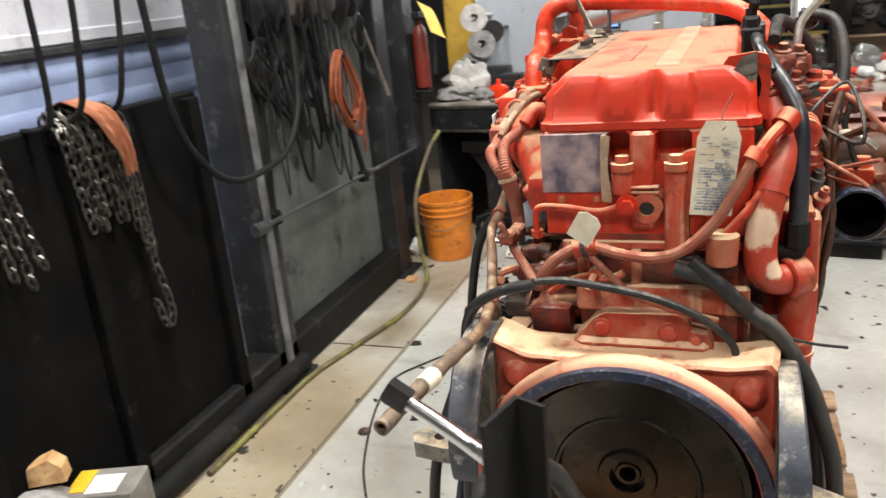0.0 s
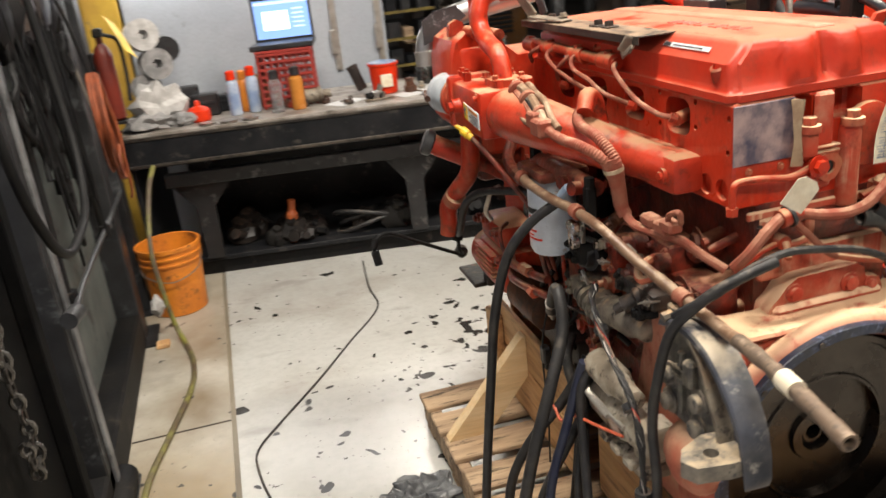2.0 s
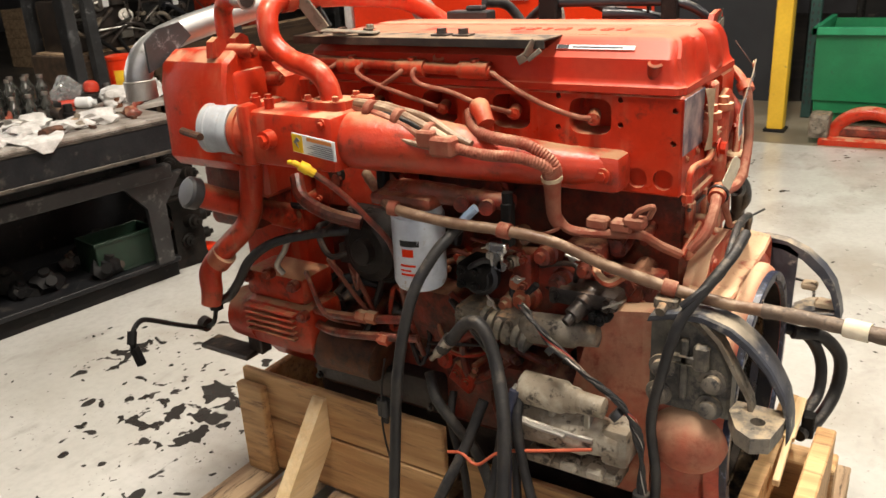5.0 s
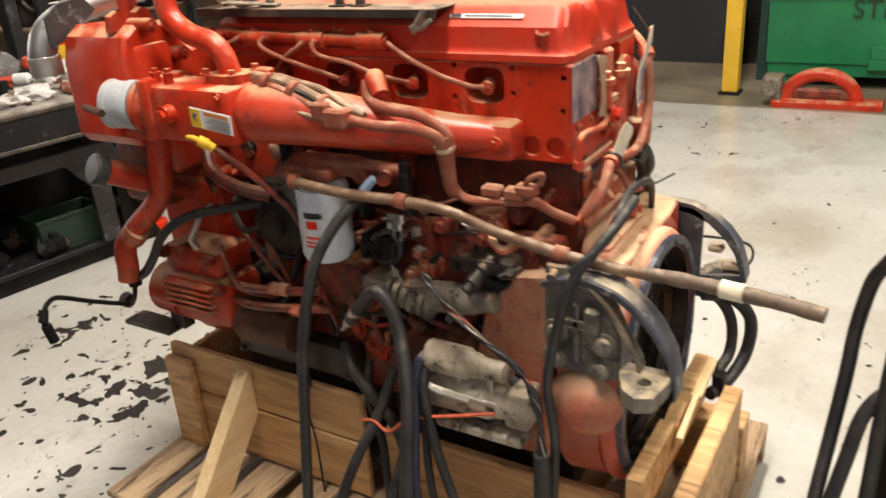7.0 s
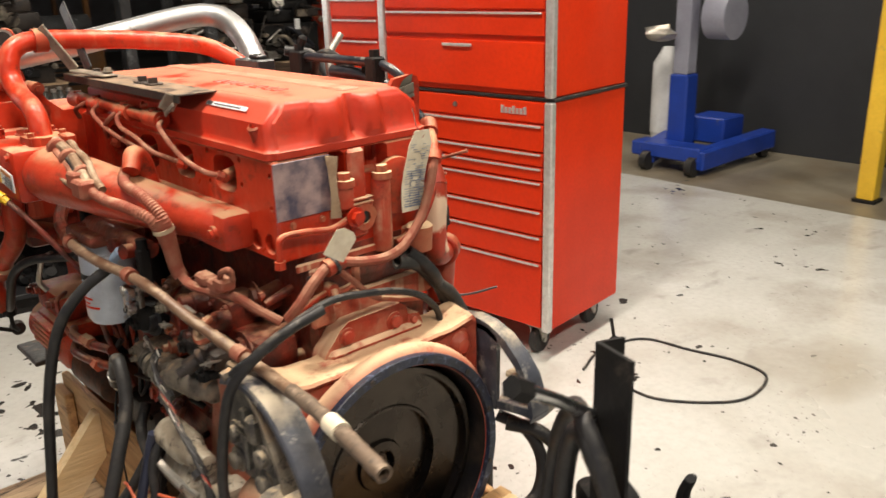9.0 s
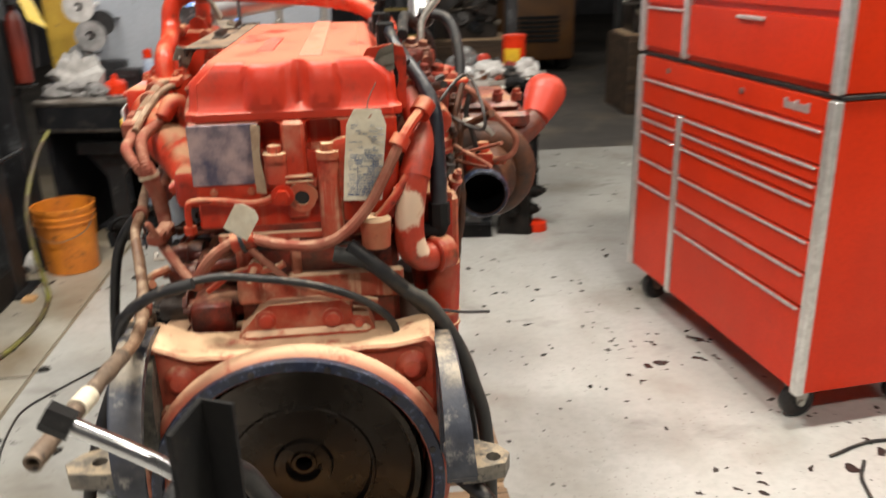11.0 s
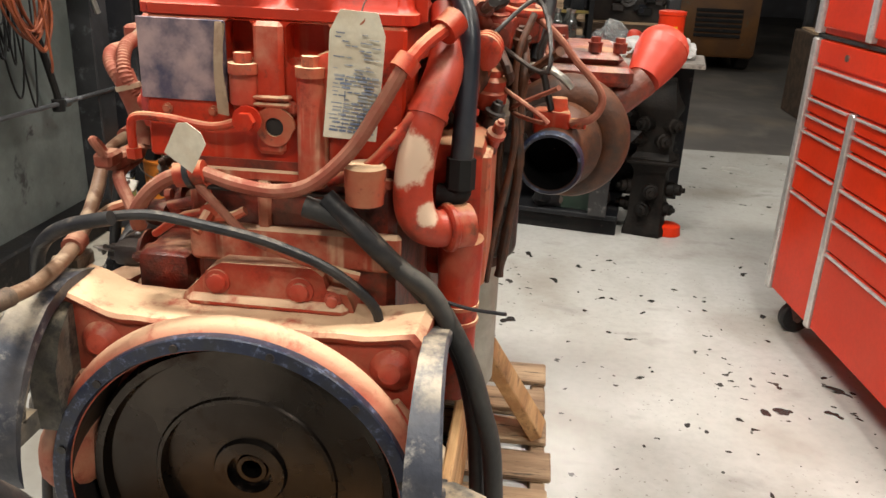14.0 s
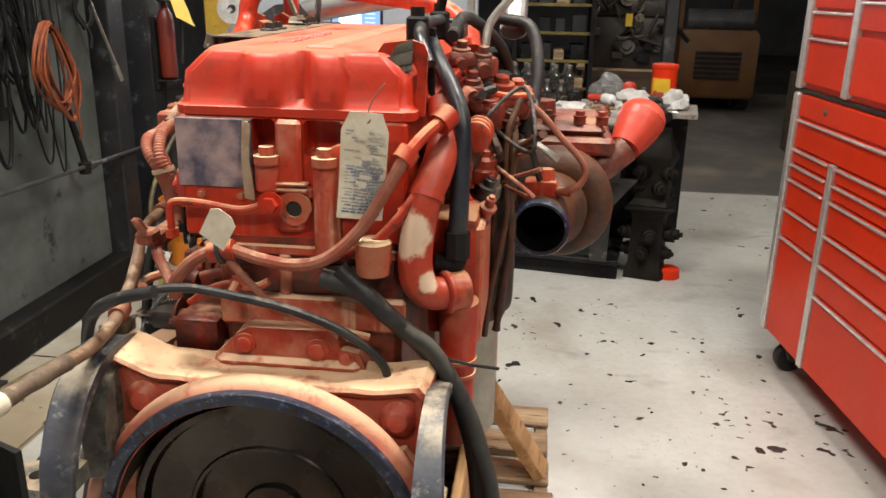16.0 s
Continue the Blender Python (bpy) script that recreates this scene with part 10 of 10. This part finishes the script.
cyl(bm, (4.72, 0.43, 0.13), (4.76, 0.43, 0.13), 0.05, seg=14)
part("bearing_block", bm, CAST_ALU, casting)
# blue floor crane against the wall
BLUE = material("crane_blue", (0.012, 0.05, 0.36), (0.010, 0.04, 0.28), 3, 0.4, chips=(0.1, 0.1, 0.12), chip_amount=0.08)
crane = thing("floor_crane", (5.4, 2.4, 0), 0, "blue hydraulic floor crane parked at the wall", "crane")
for name, a, b, w, h in (("leg", (4.95, 2.08, 0.13), (6.05, 2.02, 0.17), 0.14, 0.16), ("leg", (4.95, 2.55, 0.13), (6.05, 2.80, 0.17), 0.14, 0.16), ("cross_beam", (5.05, 2.05, 0.17), (5.05, 2.7, 0.17), 0.22, 0.12), ("mast", (5.25, 2.42, 0.1), (5.25, 2.42, 0.78), 0.17, 0.17), ("tank", (5.5, 2.33, 0.28), (5.85, 2.33, 0.28), 0.34, 0.22)):
    bm = B()
    bar(bm, a, b, w, h, (0, 0, 1) if name != "mast" else (1, 0, 0), 0.012)
    part(name, bm, BLUE, crane)
bm = B()
bar(bm, (5.25, 2.42, 0.78), (5.25, 2.42, 1.9), 0.14, 0.14, (1, 0, 0), 0.008)
cyl(bm, (5.35, 2.25, 1.25), (5.35, 2.05, 1.25), 0.19, seg=28)
part("grey_ram", bm, material("lilac_grey", (0.28, 0.29, 0.36), (0.22, 0.22, 0.28), 3, 0.5), crane)
for x, y in ((4.93, 2.10), (4.93, 2.53), (6.0, 2.04), (6.0, 2.78)):
    bm = B()
    lathe(bm, (x, y - 0.03, 0.08), (0, 1, 0), [(0, 0.03), (0, 0.08), (0.06, 0.08), (0.06, 0.03)], 20)
    part("wheel", bm, RUBBER, crane)
bm = B()
blob(bm, (5.0, 2.52, 1.12), (0.1, 0.13, 0.07), 0.5, 2, 2, flat=False)
part("pump_valve", bm, ALUMINIUM, crane)
bm = B()
lathe(bm, (5.60, 2.80, 0.20), (0, 0, 1), [(0, 0.11), (0.0, 0.13), (0.62, 0.13), (0.70, 0.08), (0.76, 0.05), (0.76, 0.002)], 24)
lathe(bm, (5.60, 2.80, 0.0), (0, 0, 1), [(0, 0.12), (0.2, 0.12), (0.2, 0.1)], 24)
solid("gas_cylinder", bm, WHITE, "white steel gas cylinder beside the crane", "cylinder")


# spare engines on racks
def spare_engine(x, y, z, w, d, h, mat, seed, label):
    r = random.Random(seed)
    e = thing("spare_engine", (x, y, z), r.uniform(-12, 12), label, "engine", "spare engines on the racks")
    for nm, dims in (("block", (-w * 0.4, -d * 0.4, 0.02, w * 0.4, d * 0.4, h * 0.65)), ("head", (-w * 0.33, -d * 0.36, h * 0.66, w * 0.36, d * 0.36, h * 0.86)), ("cover", (-w * 0.28, -d * 0.33, h * 0.87, w * 0.3, d * 0.33, h)), ("skid", (-w * 0.5, -d * 0.45, 0.0, w * 0.5, d * 0.45, 0.02))):
        bm = B()
        box(bm, *dims, 0.02, seg=2)
        part(nm, bm, mat if nm != "skid" else WOOD_OLD, e, local=True)
    for k in range(30):
        bm = B()
        px, pz = r.uniform(-w * 0.45, w * 0.45), r.uniform(h * 0.10, h * 0.98)
        rad = r.uniform(0.018, 0.075)
        if k % 3 == 1:
            lathe(bm, (px, -d * 0.36, pz), (r.uniform(-0.4, 0.4), -1, r.uniform(-0.2, 0.4)), [(0, rad * 0.7), (0.05, rad * 0.7), (0.052, rad), (0.08, rad), (0.082, rad * 0.55), (0.11, rad * 0.5), (0.112, 0.002)], 16)
        elif k % 3 == 2:
            box(bm, px - rad, -d * 0.5, pz - rad * 0.6, px + rad, -d * 0.36, pz + rad * 0.6, 0.008)
        else:
            tube(bm, [(px, -d * 0.4, pz), (px + r.uniform(-0.1, 0.1), -d * 0.56, pz + 0.06), (px + r.uniform(-0.3, 0.3), -d * 0.54, pz + r.uniform(-0.2, 0.15)), (px + r.uniform(-0.3, 0.3), -d * 0.4, pz + r.uniform(-0.2, 0.2))], rad * 0.3, 10)
        part(("pipe", "pulley", "bracket")[k % 3], bm, r.choice([mat, GREASE, BLACK_STEEL, CAST_ALU, STEEL, DARK_PIPE, GREASE]), e, local=True)
    bm = B()
    box(bm, -0.03, -d * 0.6, h * 0.55, 0.03, -d * 0.6 + 0.002, h * 0.55 + 0.11)
    part("tag", bm, r.choice([WHITE, WHITE, YELLOW]), e, smooth=False, local=True)
    return e


WOOD_DARK = material("dark_oily_wood", (0.085, 0.05, 0.028), (0.04, 0.026, 0.017), 14, 0.8, bump=0.5, grain=(0.12, 1, 1), fine=90)
RACK_ORANGE = material("rack_orange", (0.42, 0.06, 0.02), (0.35, 0.05, 0.02), 4, 0.5)
for rx, ry in ((2.98, 6.3),):
    pr = thing("pallet_rack", (rx, ry, 0), 0, "tall steel storage rack for engines", "rack")
    for dx in (0.0, 1.75, 3.5):
        for dy in (0.0, 0.9):
            bm = B()
            box(bm, dx - 0.05, dy - 0.04, 0.0, dx + 0.05, dy + 0.04, 3.6, 0.004)
            part("upright", bm, POST_GREY, pr, local=True)
    for z in (1.72, 2.9):
        for dy in (-0.02, 0.88):
            bm = B()
            box(bm, 0.05, dy - 0.03, z, 3.45, dy + 0.03, z + 0.12, 0.006)
            part("beam", bm, RACK_ORANGE, pr, local=True)
        bm = B()
        box(bm, 0.05, 0.02, z + 0.09, 3.45, 0.84, z + 0.118)
        part("deck", bm, WOOD_OLD, pr, local=True)
for k, (x, y, z, w, d, h, mat) in enumerate(((3.25, 6.75, 0.76, 0.8, 0.7, 0.74, GREASE), (4.05, 6.75, 0.76, 0.8, 0.7, 0.64, BLACK_STEEL), (4.95, 6.75, 0.76, 0.9, 0.7, 0.69, RED), (5.85, 6.75, 0.76, 0.9, 0.7, 0.64, BLACK_STEEL), (1.22, 6.9, 0.76, 0.9, 0.7, 0.74, GREASE))):
    spare_engine(x, y, z, w, d, h, mat, k + 3, "dark greasy spare engine on a wooden box" if mat is not RED else "red spare engine on a wooden box")
    bm = B()
    box(bm, x - 0.42, y - 0.36, 0.0, x + 0.42, y + 0.36, 0.76, 0.01)
    for zz in (0.05, 0.30, 0.55):
        box(bm, x - 0.43, y - 0.38, zz, x + 0.43, y - 0.355, zz + 0.17, 0.006)
    solid("wooden_box", bm, WOOD_DARK, "old wooden box under a spare engine", "box", "engine boxes")
# Yellow darkened so the colour itself carries the dim light at the shelf.
DIM_YELLOW = material("dim_yellow_edge", (0.22, 0.16, 0.025), (0.12, 0.085, 0.02), 9, 0.6)
# shelf unit beyond the turbo
shelf = thing("shelf_unit", (0.2, 5.6, 0), 0, "dark steel shelf unit with yellow shelf edges", "shelf")
for x in (0.0, 0.62):
    bm = B()
    box(bm, x - 0.02, -0.02, 0.0, x + 0.02, 0.4, 2.3, 0.003)
    part("side", bm, BLACK_STEEL, shelf, local=True)
for k in range(9):
    z = 0.25 + 0.22 * k
    bm = B()
    box(bm, 0.02, 0.0, z, 0.6, 0.4, z + 0.015)
    s = part("board", bm, BLACK_STEEL, shelf, local=True)
    bm = B()
    box(bm, 0.02, -0.006, z - 0.004, 0.6, -0.001, z + 0.02)
    part("edge", bm, DIM_YELLOW, s, "dull yellow shelf edge strip", smooth=False, local=True)
    for j in range(4):
        bm = B()
        box(bm, 0.05 + 0.135 * j, 0.04, z + 0.0155, 0.05 + 0.135 * j + rnd.uniform(0.07, 0.12), 0.3, z + rnd.uniform(0.06, 0.16), 0.004)
        part("stored_box", bm, rnd.choice([PLASTIC, BENCH_STEEL, WOOD_OLD, BLACK_STEEL]), shelf, local=True)
# grey post near the bench end
bm = B()
box(bm, 1.145, 3.86, 0.0, 1.215, 3.95, 3.2, 0.005)
solid("bay_post", bm, DARK_POST, "grey steel post at the edge of the bay", "post")
# forklift far off
fork = thing("forklift", (2.62, 9.9, 0), 0, "dull yellow forklift parked in the dark", "forklift")
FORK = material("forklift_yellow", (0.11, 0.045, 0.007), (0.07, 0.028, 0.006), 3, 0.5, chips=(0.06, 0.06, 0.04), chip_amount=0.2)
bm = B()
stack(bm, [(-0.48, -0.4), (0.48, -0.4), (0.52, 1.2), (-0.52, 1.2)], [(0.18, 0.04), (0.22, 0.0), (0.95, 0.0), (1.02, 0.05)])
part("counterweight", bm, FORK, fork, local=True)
bm = B()
for k in range(6):
    box(bm, -0.28, -0.42, 0.42 + 0.06 * k, 0.28, -0.39, 0.46 + 0.06 * k, 0.004)
part("grille", bm, BLACK_STEEL, fork, local=True)
for x in (-0.45, 0.45):
    for y in (-0.1, 1.1):
        bm = B()
        box(bm, x - 0.03, y - 0.03, 1.0, x + 0.03, y + 0.03, 2.1, 0.004)
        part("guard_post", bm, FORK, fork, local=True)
bm = B()
box(bm, -0.5, -0.15, 2.1, 0.5, 1.15, 2.16, 0.01)
part("roof", bm, BLACK_STEEL, fork, local=True)
bm = B()
cyl(bm, (-0.4, -0.2, 1.12), (0.4, -0.2, 1.12), 0.15, seg=20)
part("gas_tank", bm, POST_GREY, fork, local=True)
for x in (-0.42, 0.42):
    for y in (0.0, 1.0):
        bm = B()
        lathe(bm, (x - 0.08, y, 0.24), (1, 0, 0), [(0, 0.1), (0, 0.22), (0.02, 0.24), (0.14, 0.24), (0.16, 0.22), (0.16, 0.1)], 24)
        part("wheel", bm, RUBBER, fork, local=True)
# stacked crates along the far aisle
for k in range(4):
    x, y = (6.2 + 0.75 * (k % 5), 12.5 + 0.4 * (k // 5))
    box_ = thing("wooden_crate", (x, y, 0), 0, "old slatted wooden crate in the dark aisle", "crate", "crates in the far aisle")
    for j in range(6):
        bm = B()
        box(bm, -0.3, -0.3, 0.15 * j, 0.3, 0.3, 0.148 + 0.15 * j, 0.01)
        part("slat", bm, WOOD_OLD, box_, local=True)
